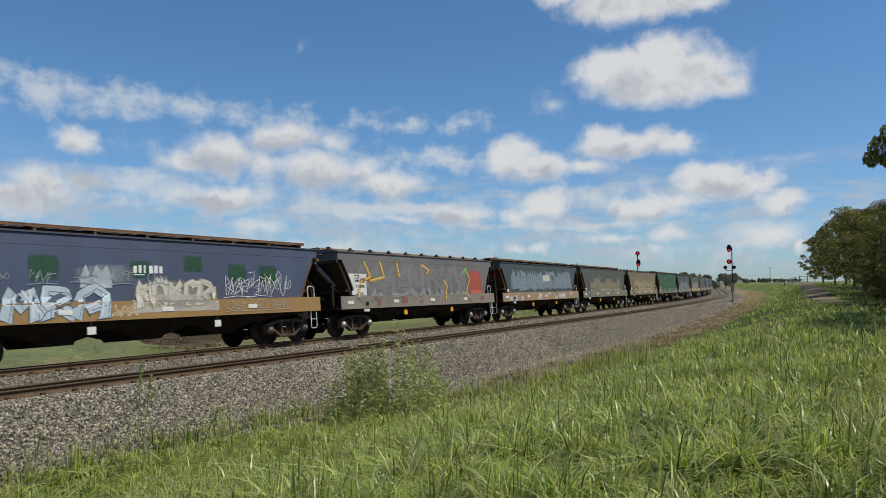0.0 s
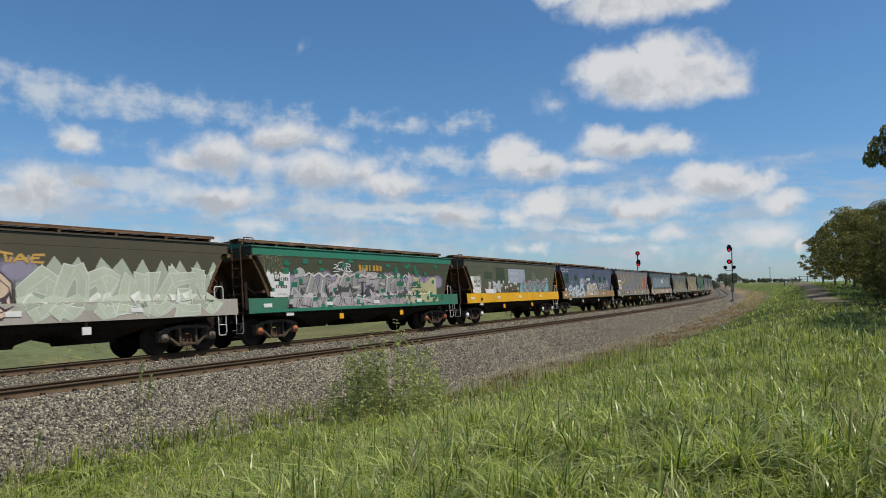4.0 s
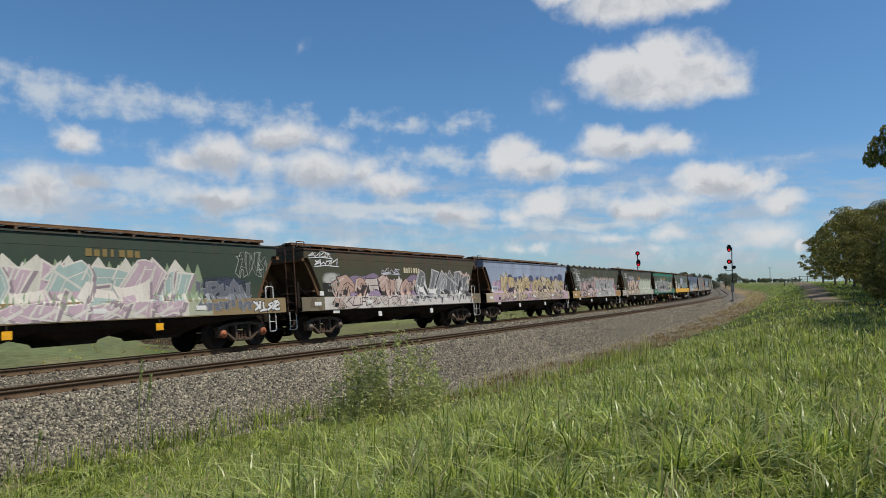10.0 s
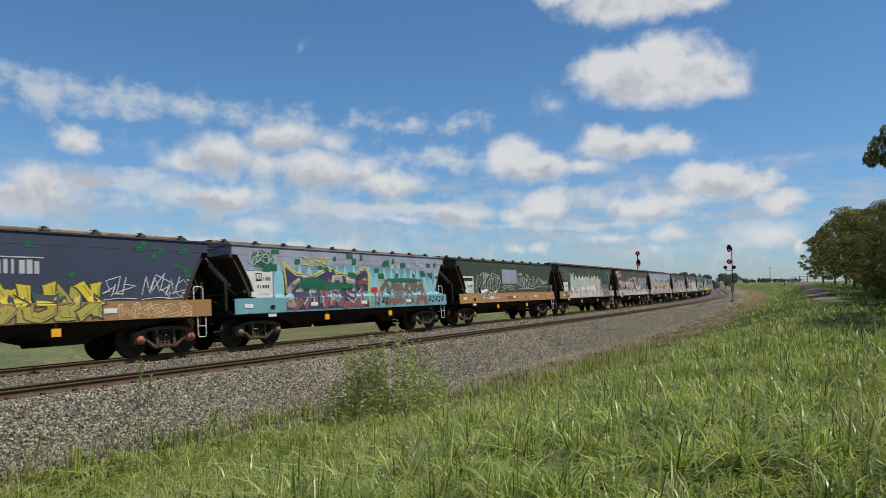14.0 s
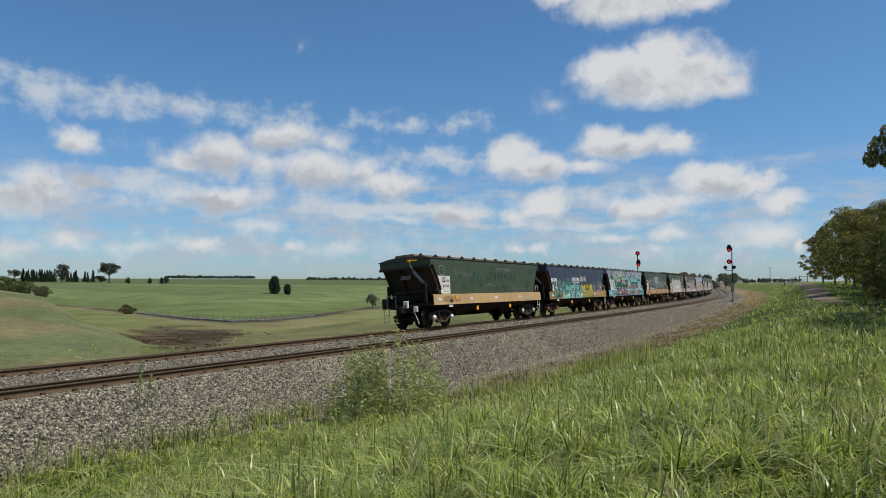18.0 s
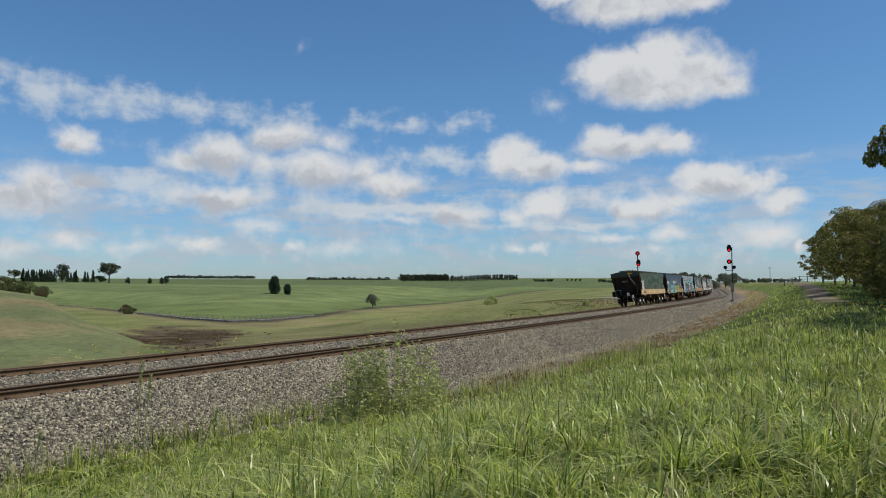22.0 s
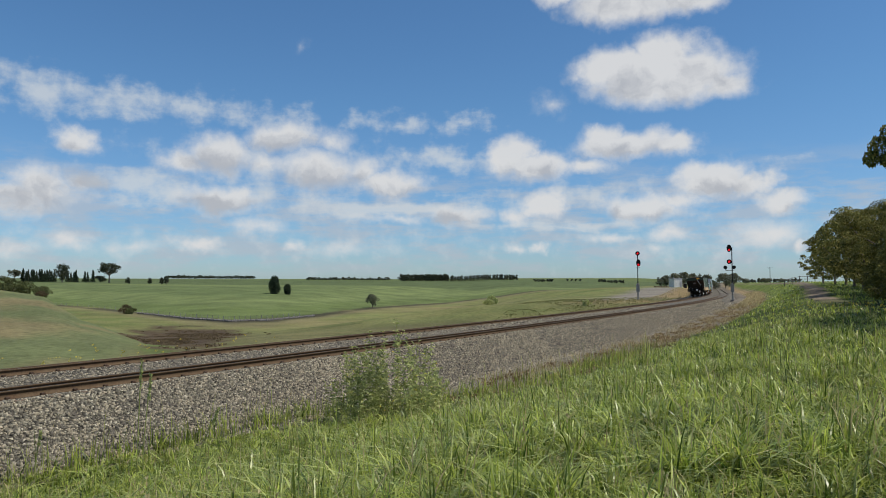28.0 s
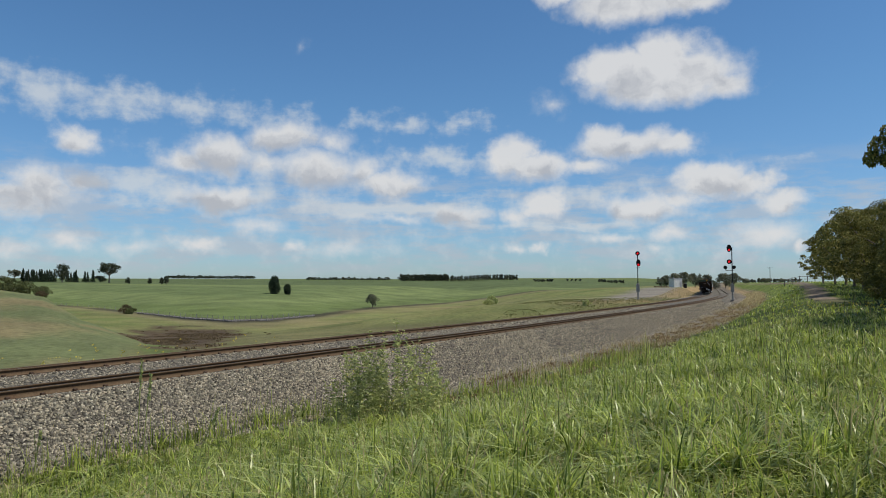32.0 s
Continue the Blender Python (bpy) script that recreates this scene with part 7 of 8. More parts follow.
def panel_marks(w, top=None):
    """Plain marks on the white number panel."""
    ly = Layer()
    if top:
        ly.rect(-6.15, -5.1, 2.18, 2.34, BLACK, 0.010)
    else:
        for q in ((-5.78, -5.5, 2.10, 2.13), (-5.78, -5.5, 2.33, 2.36), (-5.78, -5.745, 2.13, 2.33), (-5.535, -5.5, 2.13, 2.33), (-5.735, -5.545, 2.13, 2.16)):
            ly.rect(*q, BLACK, 0.010)
        ly.ribbon([(-5.72, 2.15), (-5.64, 2.30), (-5.56, 2.15)], 0.028, BLACK, 0.0105)
        bars(ly, -5.44, -5.06, 2.12, 2.24, 4, (0.12, 0.12, 0.12), 0.010)
    bars(ly, -5.72, -5.12, 1.86, 1.98, 5, (0.1, 0.1, 0.1), 0.010)
    bars(ly, -5.62, -5.15, 1.64, 1.68, 6, (0.4, 0.4, 0.4), 0.010)
    ly.done(w, "number panel markings")


# how far each piece of paint lies ahead of the middle of its own layout
ALONG = [0.1, 0.27, 0.47, 0.47, 0.36, 0.1, 0.2, 0.35, 0.6, -0.25, -0.9, -0.9, -0.8, -0.35]


def piece(k, seed, fn, label):
    ly = Layer(ALONG[k] if k < len(ALONG) else 0.0)
    fn(ly, np.random.default_rng(seed))
    ly.done(WAGON_LIST[k], label)


def p0(ly, rng):
    ly.ribbon([(-5.9 + 0.27 * math.cos(a), 2.68 + 0.24 * math.sin(a)) for a in (6.283 * i / 18 for i in range(19))], 0.035, (0.26, 0.29, 0.24), 0.012)
    for i in range(9):
        u = -0.9 + i * 0.46
        ly.soft(u, u + 0.3, 2.2, 2.7, (0.045, 0.098, 0.060), 0.008, 0.55)
    tag(ly, rng, -4.4, -2.6, 2.3, 2.6, (0.16, 0.19, 0.15), 0.03, 6), tag(ly, rng, 0.4, 2.2, 2.75, 2.9, (0.24, 0.27, 0.22), 0.03, 6)
    tag(ly, rng, -1.5, 0.8, 1.85, 2.05, (0.20, 0.23, 0.19), 0.03, 8), tag(ly, rng, 1.6, 4.2, 1.75, 2.15, (0.17, 0.20, 0.16), 0.03, 8)
    patches(ly, rng, 16, -4.8, 5.5, 1.7, 2.85, (0.040, 0.096, 0.060), 0.009, 0.45)
    for i in range(30):
        u, z = rng.uniform(-5, 5.8), rng.uniform(1.65, 2.95)
        ly.begin("paint_mark")
        ly.ribbon([(u, z), (u + rng.uniform(-0.1, 0.1), z - rng.uniform(0.06, 0.3))], 0.014, (0.26, 0.26, 0.21), 0.0125)
    tag(ly, rng, 3.6, 5.6, 1.12, 1.4, (0.62, 0.55, 0.42), 0.03, 7), ly.soft(-6.5, -3.9, 1.06, 1.5, (0.45, 0.30, 0.15), 0.004, 0.5)


def p1(ly, rng):
    patches(ly, rng, 26, -6, 6, 2.2, 3.15, PATCH, 0.008, 0.22)
    bars(ly, -1.9, -0.25, 2.22, 2.52, 7, WHITE), ly.rect(-1.9, -0.3, 2.12, 2.16, WHITE)
    bars(ly, -0.1, 1.35, 2.24, 2.58, 8, (0.5, 0.5, 0.5)), ly.rect(-0.1, 1.4, 2.62, 2.65, (0.5, 0.5, 0.5))
    ly.soft(-6.5, 0.2, 1.35, 2.25, (0.05, 0.17, 0.14), 0.004, 0.9), ly.soft(-3.8, 0.3, 1.5, 2.1, (0.09, 0.30, 0.27), 0.005, 0.8)
    ly.rows(-4.4, 0.2, lambda u: 1.05, lambda u: 1.50, (0.26, 0.52, 0.48), 0.006)
    letters(ly, rng, -6.3, -3.4, 1.2, 2.25, 3, (0.07, 0.17, 0.17), (0.36, 0.44, 0.44), 0.22, 0.025, base=0.0075)
    letters(ly, rng, -3.3, 0.1, 1.1, 2.05, 4, (0.13, 0.40, 0.37), (0.50, 0.62, 0.60), 0.2, 0.03, base=0.0085, second=(0.07, 0.25, 0.23))
    letters(ly, rng, 0.2, 2.9, 1.04, 2.05, 4, (0.66, 0.52, 0.05), (0.05, 0.07, 0.06), 0.27, 0.06, base=0.0085, second=(0.42, 0.36, 0.08), drips=0.5)
    for a in (3.0, 4.2, 5.0):
        tag(ly, rng, a, a + 0.9, 1.6, 2.15, WHITE, 0.03, 3)
    letters(ly, rng, 3.4, 5.8, 1.07, 1.45, 5, (0.40, 0.23, 0.09), (0.62, 0.50, 0.35), 0.2, 0.03)
    ly.soft(-6.7, -4.6, 1.06, 1.5, (0.10, 0.30, 0.22), 0.005, 0.9), ly.soft(-5.4, -4.6, 1.1, 1.45, (0.36, 0.20, 0.07), 0.0055, 1.0)
    tag(ly, rng, -3.6, -1.9, 1.95, 2.5, (0.15, 0.38, 0.36), 0.04, 4), tag(ly, rng, -1.6, 0.2, 1.8, 2.2, (0.15, 0.38, 0.36), 0.03, 5)
    patches(ly, rng, 9, -6.4, 0, 1.1, 1.45, PATCH, 0.012, 0.25)


def p2(ly, rng):
    ly.soft(-6.4, 6.4, 1.5, 2.9, (0.20, 0.42, 0.48), 0.003, 0.9, nx=26)
    spikes(ly, rng, -5.4, 6.3, 1.5, 2.75, 22, (0.27, 0.55, 0.62), 0.005, 0.75)
    ly.rows(-6.7, 6.7, lambda u: 1.05, lambda u: 1.52, (0.16, 0.36, 0.38), 0.006)
    peaks = [(-4.9, 2.75), (-4.3, 2.42), (-3.4, 2.3), (-2.5, 2.62), (-1.8, 2.45), (-1.0, 2.35), (-0.1, 2.7), (0.1, 2.5)]
    xs, zs = [q[0] for q in peaks], [q[1] for q in peaks]
    top = lambda u: float(np.interp(u, xs, zs))
    ly.rows(-4.9, 0.1, lambda u: 1.08, top, (0.050, 0.050, 0.095), 0.007)
    ly.begin("graffiti")
    ly.ribbon(peaks, 0.075, (0.62, 0.56, 0.07), 0.009), ly.ribbon([(0.1, 2.6), (0.02, 1.1)], 0.075, (0.62, 0.56, 0.07), 0.0092), ly.ribbon([(-4.9, 2.75), (-4.75, 1.7)], 0.075, (0.62, 0.56, 0.07), 0.0091)
    ly.ribbon([(u, z - 0.09) for u, z in peaks], 0.035, (0.62, 0.62, 0.60), 0.0094)
    letters(ly, rng, -4.7, 0.0, 1.08, 2.3, 6, (0.44, 0.38, 0.34), (0.06, 0.05, 0.09), 0.22, 0.03, (0.60, 0.58, 0.55), base=0.010, second=(0.24, 0.10, 0.09), slant=0.2)
    letters(ly, rng, 0.95, 4.4, 1.1, 2.1, 5, (0.20, 0.13, 0.10), (0.10, 0.20, 0.20), 0.26, 0.03, (0.42, 0.10, 0.07), base=0.010)
    ly.begin("graffiti")
    ly.ribbon([(0.75, 1.7), (0.75, 2.18), (4.4, 2.14), (4.5, 1.75)], 0.05, (0.60, 0.54, 0.08), 0.0152)
    for i in range(9):
        a = rng.uniform(-4.6, 4.4)
        ly.begin("paint_mark")
        ly.stroke([(a, 1.12), (a + 0.1, 1.7)], 0.10, (0.36, 0.07, 0.06), 0.0145 + 0.0001 * i)
    ly.blob(0.36, 1.76, 0.13, (0.6, 0.03, 0.03), 0.0160), ly.blob(0.56, 1.76, 0.13, (0.6, 0.03, 0.03), 0.0162), ly.ribbon([(0.46, 1.72), (0.46, 1.58)], 0.16, (0.6, 0.03, 0.03), 0.0164, True)
    ly.soft(-5.0, -0.2, 1.75, 2.12, (0.025, 0.15, 0.085), 0.0166, 1.0, nx=18), ly.soft(-4.2, -2.6, 1.85, 2.3, (0.025, 0.15, 0.085), 0.0168, 1.3)
    ly.soft(0.9, 4.6, 2.05, 2.3, (0.025, 0.15, 0.085), 0.0169, 1.0, nx=16)
    patches(ly, rng, 30, -6, 6.2, 2.2, 3.15, (0.025, 0.15, 0.085), 0.017, 0.30)
    patches(ly, rng, 12, -1, 4.4, 2.35, 2.95, (0.45, 0.48, 0.50), 0.016, 0.22)
    for k, u in enumerate((0.6, 0.95, 1.2, 4.75, 5.05, 5.35, 5.6, 5.9)):
        ly.begin("paint_mark")
        ly.blob(u, 1.22 + 0.06 * (k % 2), 0.10, BLACK, 0.012, 0.6)
        ly.begin("paint_mark")
        ly.blob(u + 0.08, 1.40, 0.08, BLACK, 0.0122, 0.6)
    tag(ly, rng, -3.9, -2.4, 2.62, 2.98, (0.60, 0.57, 0.12), 0.05, 5), tag(ly, rng, -6.5, -5.3, 2.5, 3.1, (0.45, 0.55, 0.5), 0.04, 5)
    ly.soft(-6.5, -5.3, 2.45, 3.2, (0.03, 0.13, 0.085), 0.010, 0.95), ly.soft(-5.0, -4.2, 1.12, 1.45, (0.40, 0.30, 0.22), 0.012, 0.9)


def p3_(ly, rng):
    ly.soft(-5.4, -2.2, 1.3, 2.75, (0.30, 0.33, 0.28), 0.004, 0.28), ly.soft(-4.6, -3.4, 2.2, 2.75, (0.5, 0.52, 0.48), 0.005, 0.4)
    letters(ly, rng, -4.8, -2.3, 1.45, 2.62, 3, (0.048, 0.066, 0.040), (0.66, 0.66, 0.62), 0.26, 0.032)
    ly.ribbon([(-4.9, 2.5), (-5.2, 1.95), (-5.1, 1.6), (-4.5, 1.3), (-3.6, 1.22), (-2.4, 1.3)], 0.04, (0.6, 0.6, 0.56), 0.0125)
    for a in (-3.9, -3.3, -2.7):
        ly.ribbon([(a, 1.5), (a + 0.15, 1.18), (a + 0.35, 1.45)], 0.03, (0.6, 0.6, 0.56), 0.0145)
    ly.rect(-1.8, 0.3, 2.05, 2.86, (0.30, 0.33, 0.40), 0.006)
    for i in range(10):
        ly.begin("paint_mark")
        ly.ribbon([(-1.7 + 0.2 * i, 2.86), (-1.7 + 0.2 * i + rng.uniform(-0.02, 0.02), 2.1 + rng.uniform(0, 0.5))], 0.015, (0.42, 0.45, 0.52), 0.0085)
    ly.rect(-3.3, -2.4, 2.45, 2.85, (0.068, 0.080, 0.042), 0.005)
    tag(ly, rng, -2.0, 0.0, 1.68, 1.98, (0.50, 0.56, 0.42), 0.03, 8), tag(ly, rng, 0.3, 2.9, 1.75, 2.4, (0.66, 0.66, 0.62), 0.035, 8), tag(ly, rng, 3.0, 5.4, 1.85, 2.45, (0.66, 0.66, 0.62), 0.03, 6)
    bars(ly, 0.4, 1.2, 2.5, 2.70, 4, (0.40, 0.36, 0.16)), bars(ly, 1.7, 2.1, 2.5, 2.66, 2, (0.38, 0.25, 0.08))
    for a, b in ((-6.0, -4.4), (-2.6, -1.2), (-0.2, 1.1), (1.4, 2.6), (2.8, 3.5), (4.8, 6.3)):
        tag(ly, rng, a, b, 1.14, 1.44, (0.62, 0.46, 0.38), 0.022, 7)
    ly.soft(-1.7, 0.2, 1.12, 1.38, (0.22, 0.14, 0.08), 0.008, 0.8), ly.soft(1.2, 2.0, 1.15, 1.4, (0.40, 0.22, 0.26), 0.008, 0.7)
    tag(ly, rng, -6.2, -5.3, 1.62, 2.0, (0.3, 0.33, 0.28), 0.02, 5)


def p4_(ly, rng):
    spikes(ly, rng, -4.9, 3.2, 1.06, 2.62, 22, (0.26, 0.33, 0.20), 0.004, 0.55)
    spikes(ly, rng, -4.7, 2.6, 1.06, 2.72, 9, (0.62, 0.59, 0.50), 0.006, 0.5)
    spikes(ly, rng, -5.6, -4.3, 1.06, 1.6, 4, (0.58, 0.55, 0.47), 0.0065, 0.4), spikes(ly, rng, 2.3, 3.5, 1.06, 1.75, 4, (0.40, 0.42, 0.30), 0.0055, 0.5)
    letters(ly, rng, -4.6, 2.4, 1.08, 2.45, 7, (0.36, 0.46, 0.42), (0.68, 0.63, 0.55), 0.30, 0.07, (0.62, 0.60, 0.53), second=(0.52, 0.39, 0.43), base=0.009, slant=0.35, shade=(0.30, 0.24, 0.26))
    for i in range(8):
        u = -4.4 + i * 0.85
        ly.begin("paint_mark")
        ly.stroke([(u, 1.12), (u + 0.45, 1.35)], 0.10, (0.66, 0.62, 0.56), 0.0165 + 0.0001 * i)
        ly.begin("paint_mark")
        ly.stroke([(u + 0.3, 2.1), (u + 0.5, 2.5)], 0.06, (0.66, 0.62, 0.56), 0.0165 + 0.0001 * i)
    letters(ly, rng, -6.6, -4.9, 2.25, 3.1, 4, (0.042, 0.058, 0.040), (0.36, 0.40, 0.34), 0.3, 0.024)
    tag(ly, rng, -4.85, -4.0, 2.50, 2.80, WHITE, 0.045, 5), tag(ly, rng, -4.7, -4.3, 2.30, 2.42, WHITE, 0.03, 3)
    ly.soft(2.9, 5.2, 1.55, 2.3, (0.07, 0.08, 0.12), 0.004, 0.9)
    letters(ly, rng, 2.95, 5.1, 1.15, 2.1, 5, (0.15, 0.16, 0.18), (0.30, 0.31, 0.33), 0.24, 0.02)
    letters(ly, rng, 4.6, 5.9, 2.25, 3.0, 3, (0.042, 0.058, 0.040), (0.5, 0.52, 0.48), 0.3, 0.02)
    bars(ly, -0.6, 1.1, 2.72, 2.92, 7, (0.24, 0.17, 0.06))
    letters(ly, rng, 5.2, 6.4, 1.1, 1.45, 4, WHITE, BLACK, 0.22, 0.03)
    ly.rect(-5.05, -4.3, 1.55, 2.1, (0.035, 0.042, 0.032), 0.0035), bars(ly, -5.0, -4.4, 1.9, 2.0, 5, (0.3, 0.32, 0.28), 0.0062)
    ly.soft(-6.6, -4.9, 1.06, 1.5, (0.33, 0.21, 0.09), 0.004, 0.8), ly.soft(-5.6, -4.6, 1.1, 1.5, (0.12, 0.11, 0.09), 0.005, 0.8)


def p5(ly, rng):
    ly.rows(-4.9, 1.2, lambda u: 1.05, lambda u: 2.28 + 0.12 * math.sin(u * 1.6) + 0.07 * math.sin(u * 4.3), (0.25, 0.19, 0.28), 0.003)
    ly.rows(-5.9, 6.1, lambda u: 1.05, lambda u: 1.52, (0.62, 0.58, 0.53), 0.004)
    ly.soft(-6.0, -4.7, 1.9, 2.5, (0.55, 0.54, 0.50), 0.003, 0.9), ly.soft(-5.5, -4.6, 2.0, 2.3, (0.62, 0.60, 0.57), 0.0035, 0.9)
    letters(ly, rng, -4.8, -2.2, 1.08, 2.28, 3, (0.50, 0.34, 0.27), (0.045, 0.035, 0.035), 0.42, 0.045, (0.62, 0.52, 0.45), second=(0.60, 0.52, 0.47), base=0.007, slant=-0.15)
    letters(ly, rng, -2.2, 0.6, 1.08, 2.25, 5, (0.52, 0.36, 0.30), (0.045, 0.035, 0.035), 0.44, 0.04, (0.64, 0.54, 0.47), second=(0.62, 0.55, 0.50), base=0.007)
    ly.begin("graffiti")
    for i in range(7):
        ly.begin("paint_mark")
        ly.ribbon([(-2.4 + 0.42 * i + 0.16 * math.cos(a), 1.35 + 0.1 * (i % 3) + 0.16 * math.sin(a)) for a in (6.283 * j / 10 for j in range(11))], 0.022, BLACK, 0.0132)
    letters(ly, rng, 0.6, 5.6, 1.12, 2.62, 5, (0.17, 0.175, 0.18), (0.70, 0.69, 0.66), 0.34, 0.05, (0.40, 0.41, 0.42), base=0.009, slant=0.25, shade=(0.05, 0.05, 0.05), second=(0.26, 0.265, 0.27))
    spikes(ly, rng, 0.6, 5.7, 1.06, 1.42, 9, (0.64, 0.61, 0.57), 0.0150, 0.35)
    ly.begin("graffiti")
    ly.ribbon([(4.9, 2.62), (5.3, 2.45), (5.8, 2.5), (6.0, 2.3), (5.6, 2.1)], 0.16, (0.60, 0.48, 0.42), 0.0155, True)
    for i in range(5):
        ly.begin("paint_mark")
        ly.blob(5.2 + 0.18 * i, 2.46 + 0.05 * (i % 2), 0.05, (0.35, 0.20, 0.13), 0.0162)
        ly.begin("paint_mark")
        ly.blob(5.9 + 0.13 * i, 1.28 + 0.07 * (i % 2), 0.06, (0.40, 0.26, 0.16), 0.0162)
    tag(ly, rng, -6.6, -5.4, 2.98, 3.2, WHITE, 0.05, 5), tag(ly, rng, -6.3, -5.0, 2.68, 2.95, WHITE, 0.06, 5)
    bars(ly, -0.3, 1.1, 2.50, 2.74, 7, (0.62, 0.55, 0.38)), tag(ly, rng, -2.0, -0.7, 2.42, 2.66, (0.62, 0.60, 0.66), 0.045, 5)
    ly.rect(-5.9, -5.0, 1.56, 2.05, (0.028, 0.03, 0.024), 0.0042), bars(ly, -5.55, -5.1, 1.92, 2.0, 4, (0.4, 0.4, 0.36)), bars(ly, -5.6, -5.1, 1.72, 1.80, 5, (0.4, 0.4, 0.36))
    patches(ly, rng, 7, -6.5, -4.8, 1.12, 1.45, (0.20, 0.15, 0.10), 0.011, 0.35), tag(ly, rng, -5.6, -4.6, 1.12, 1.42, (0.5, 0.45, 0.4), 0.03, 4)
    letters(ly, rng, -5.3, -4.6, 1.1, 2.1, 1, (0.50, 0.36, 0.30), (0.05, 0.04, 0.04), 0.3, 0.04)


def p6_(ly, rng):
    ly.rows(-6.0, 6.3, lambda u: 1.05, lambda u: 2.05 + 0.2 * math.sin(u * 2.1) + 0.1 * math.sin(u * 5), (0.50, 0.36, 0.44), 0.003)
    puffs(ly, rng, -4.8, 5.5, 2.3, 0.28, 12, (0.10, 0.11, 0.19), 0.002)
    puffs(ly, rng, -5.8, 6.0, 2.02, 0.24, 14, (0.52, 0.37, 0.46), 0.0035)
    letters(ly, rng, -4.7, -0.6, 1.09, 2.42, 5, (0.52, 0.40, 0.21), (0.05, 0.04, 0.06), 0.38, 0.045, (0.64, 0.55, 0.36), base=0.006, second=(0.55, 0.46, 0.32))
    letters(ly, rng, -0.1, 5.4, 1.09, 2.35, 7, (0.50, 0.40, 0.22), (0.05, 0.04, 0.06), 0.38, 0.04, (0.64, 0.55, 0.36), base=0.006, second=(0.55, 0.46, 0.34))
    ly.begin("graffiti")
    for i in range(26):
        u = -4.6 + 0.39 * i
        ly.begin("paint_mark")
        ly.ribbon([(u + 0.13 * math.cos(a), 1.2 + 0.05 * (i % 3) + 0.13 * math.sin(a)) for a in (6.283 * j / 8 for j in range(9))], 0.02, (0.08, 0.06, 0.09), 0.0128)
    for u, z in ((-4.4, 2.55), (-1.1, 2.5)):
        ly.begin("paint_mark")
        ly.ribbon([(u + 0.02 * i * math.cos(i * 0.7) * 0.5, z + 0.02 * i * math.sin(i * 0.7) * 0.5) for i in range(20)], 0.035, WHITE, 0.013)
    ly.rect(-6.4, -5.3, 1.62, 1.92, (0.55, 0.57, 0.6), 0.006), bars(ly, -5.95, -5.35, 1.72, 1.84, 6, (0.15, 0.15, 0.2), 0.010)
    for i in range(14):
        ly.begin("paint_mark")
        ly.blob(rng.uniform(2.2, 3.4), rng.uniform(1.6, 2.2), 0.05, BLACK, 0.0125)
    bars(ly, 0.3, 2.0, 2.48, 2.62, 7, (0.27, 0.30, 0.40), 0.006)


def p7(ly, rng):
    puffs(ly, rng, -5.2, -1.0, 2.05, 0.5, 10, (0.30, 0.31, 0.29), 0.003)
    letters(ly, rng, -5.0, -1.2, 1.07, 2.2, 4, (0.42, 0.30, 0.29), (0.04, 0.032, 0.032), 0.46, 0.055, (0.60, 0.50, 0.48), base=0.006, second=(0.50, 0.40, 0.39), slant=0.15)
    spikes(ly, rng, -1.4, 4.7, 1.5, 2.66, 14, (0.55, 0.33, 0.33), 0.004, 0.4)
    spikes(ly, rng, -1.2, 4.6, 1.06, 2.56, 11, (0.33, 0.34, 0.33), 0.006, 0.3)
    zigzag(ly, rng, -1.2, 4.6, 2.46, 0.12, 22, (0.60, 0.55, 0.36), 0.03, 0.008)
    for i in range(7):
        u = rng.uniform(-1.0, 3.4)
        ly.soft(u, u + rng.uniform(0.7, 1.6), 1.5 + rng.uniform(0, 0.4), 2.0 + rng.uniform(0, 0.45), (0.48, 0.48, 0.47), 0.0085 + 0.0002 * i, 0.8)
    ly.rows(-1.1, 4.6, lambda u: 1.05, lambda u: 1.46 + 0.05 * math.sin(u * 5), (0.53, 0.52, 0.50), 0.007)
    letters(ly, rng, -0.9, 4.4, 1.1, 2.2, 6, (0.36, 0.37, 0.36), (0.46, 0.46, 0.45), 0.3, 0.02, base=0.0105)
    tag(ly, rng, 0.3, 1.4, 1.9, 2.15, BLACK, 0.035, 4), tag(ly, rng, 0.0, 1.4, 1.5, 1.75, BLACK, 0.035, 5)
    ly.rect(1.75, 2.05, 1.7, 2.1, BLACK, 0.017), ly.rect(1.78, 2.02, 1.25, 1.5, BLACK, 0.017)
    ly.soft(4.3, 5.0, 1.06, 2.3, (0.50, 0.22, 0.30), 0.0065, 0.9), ly.soft(-1.6, -0.9, 1.06, 2.2, (0.52, 0.26, 0.22), 0.0064, 0.9)
    tag(ly, rng, -6.5, -5.1, 2.8, 3.15, (0.5, 0.5, 0.48), 0.05, 5), tag(ly, rng, -5.9, -5.1, 2.3, 2.85, WHITE, 0.06, 4), tag(ly, rng, -6.3, -5.6, 2.1, 2.6, (0.3, 0.3, 0.28), 0.04, 4)
    for i in range(16):
        ly.begin("paint_mark")
        ly.blob(rng.uniform(-4.9, -1.4), rng.uniform(1.12, 1.5), rng.uniform(0.03, 0.07), BLACK, 0.0125 + 0.0001 * (i % 5))
    tag(ly, rng, 4.8, 6.3, 1.1, 1.45, (0.25, 0.13, 0.07), 0.03, 6), bars(ly, -6.0, -5.4, 1.9, 2.0, 4, SILVER), tag(ly, rng, 4.9, 5.8, 1.65, 2.0, (0.32, 0.34, 0.36), 0.03, 5)


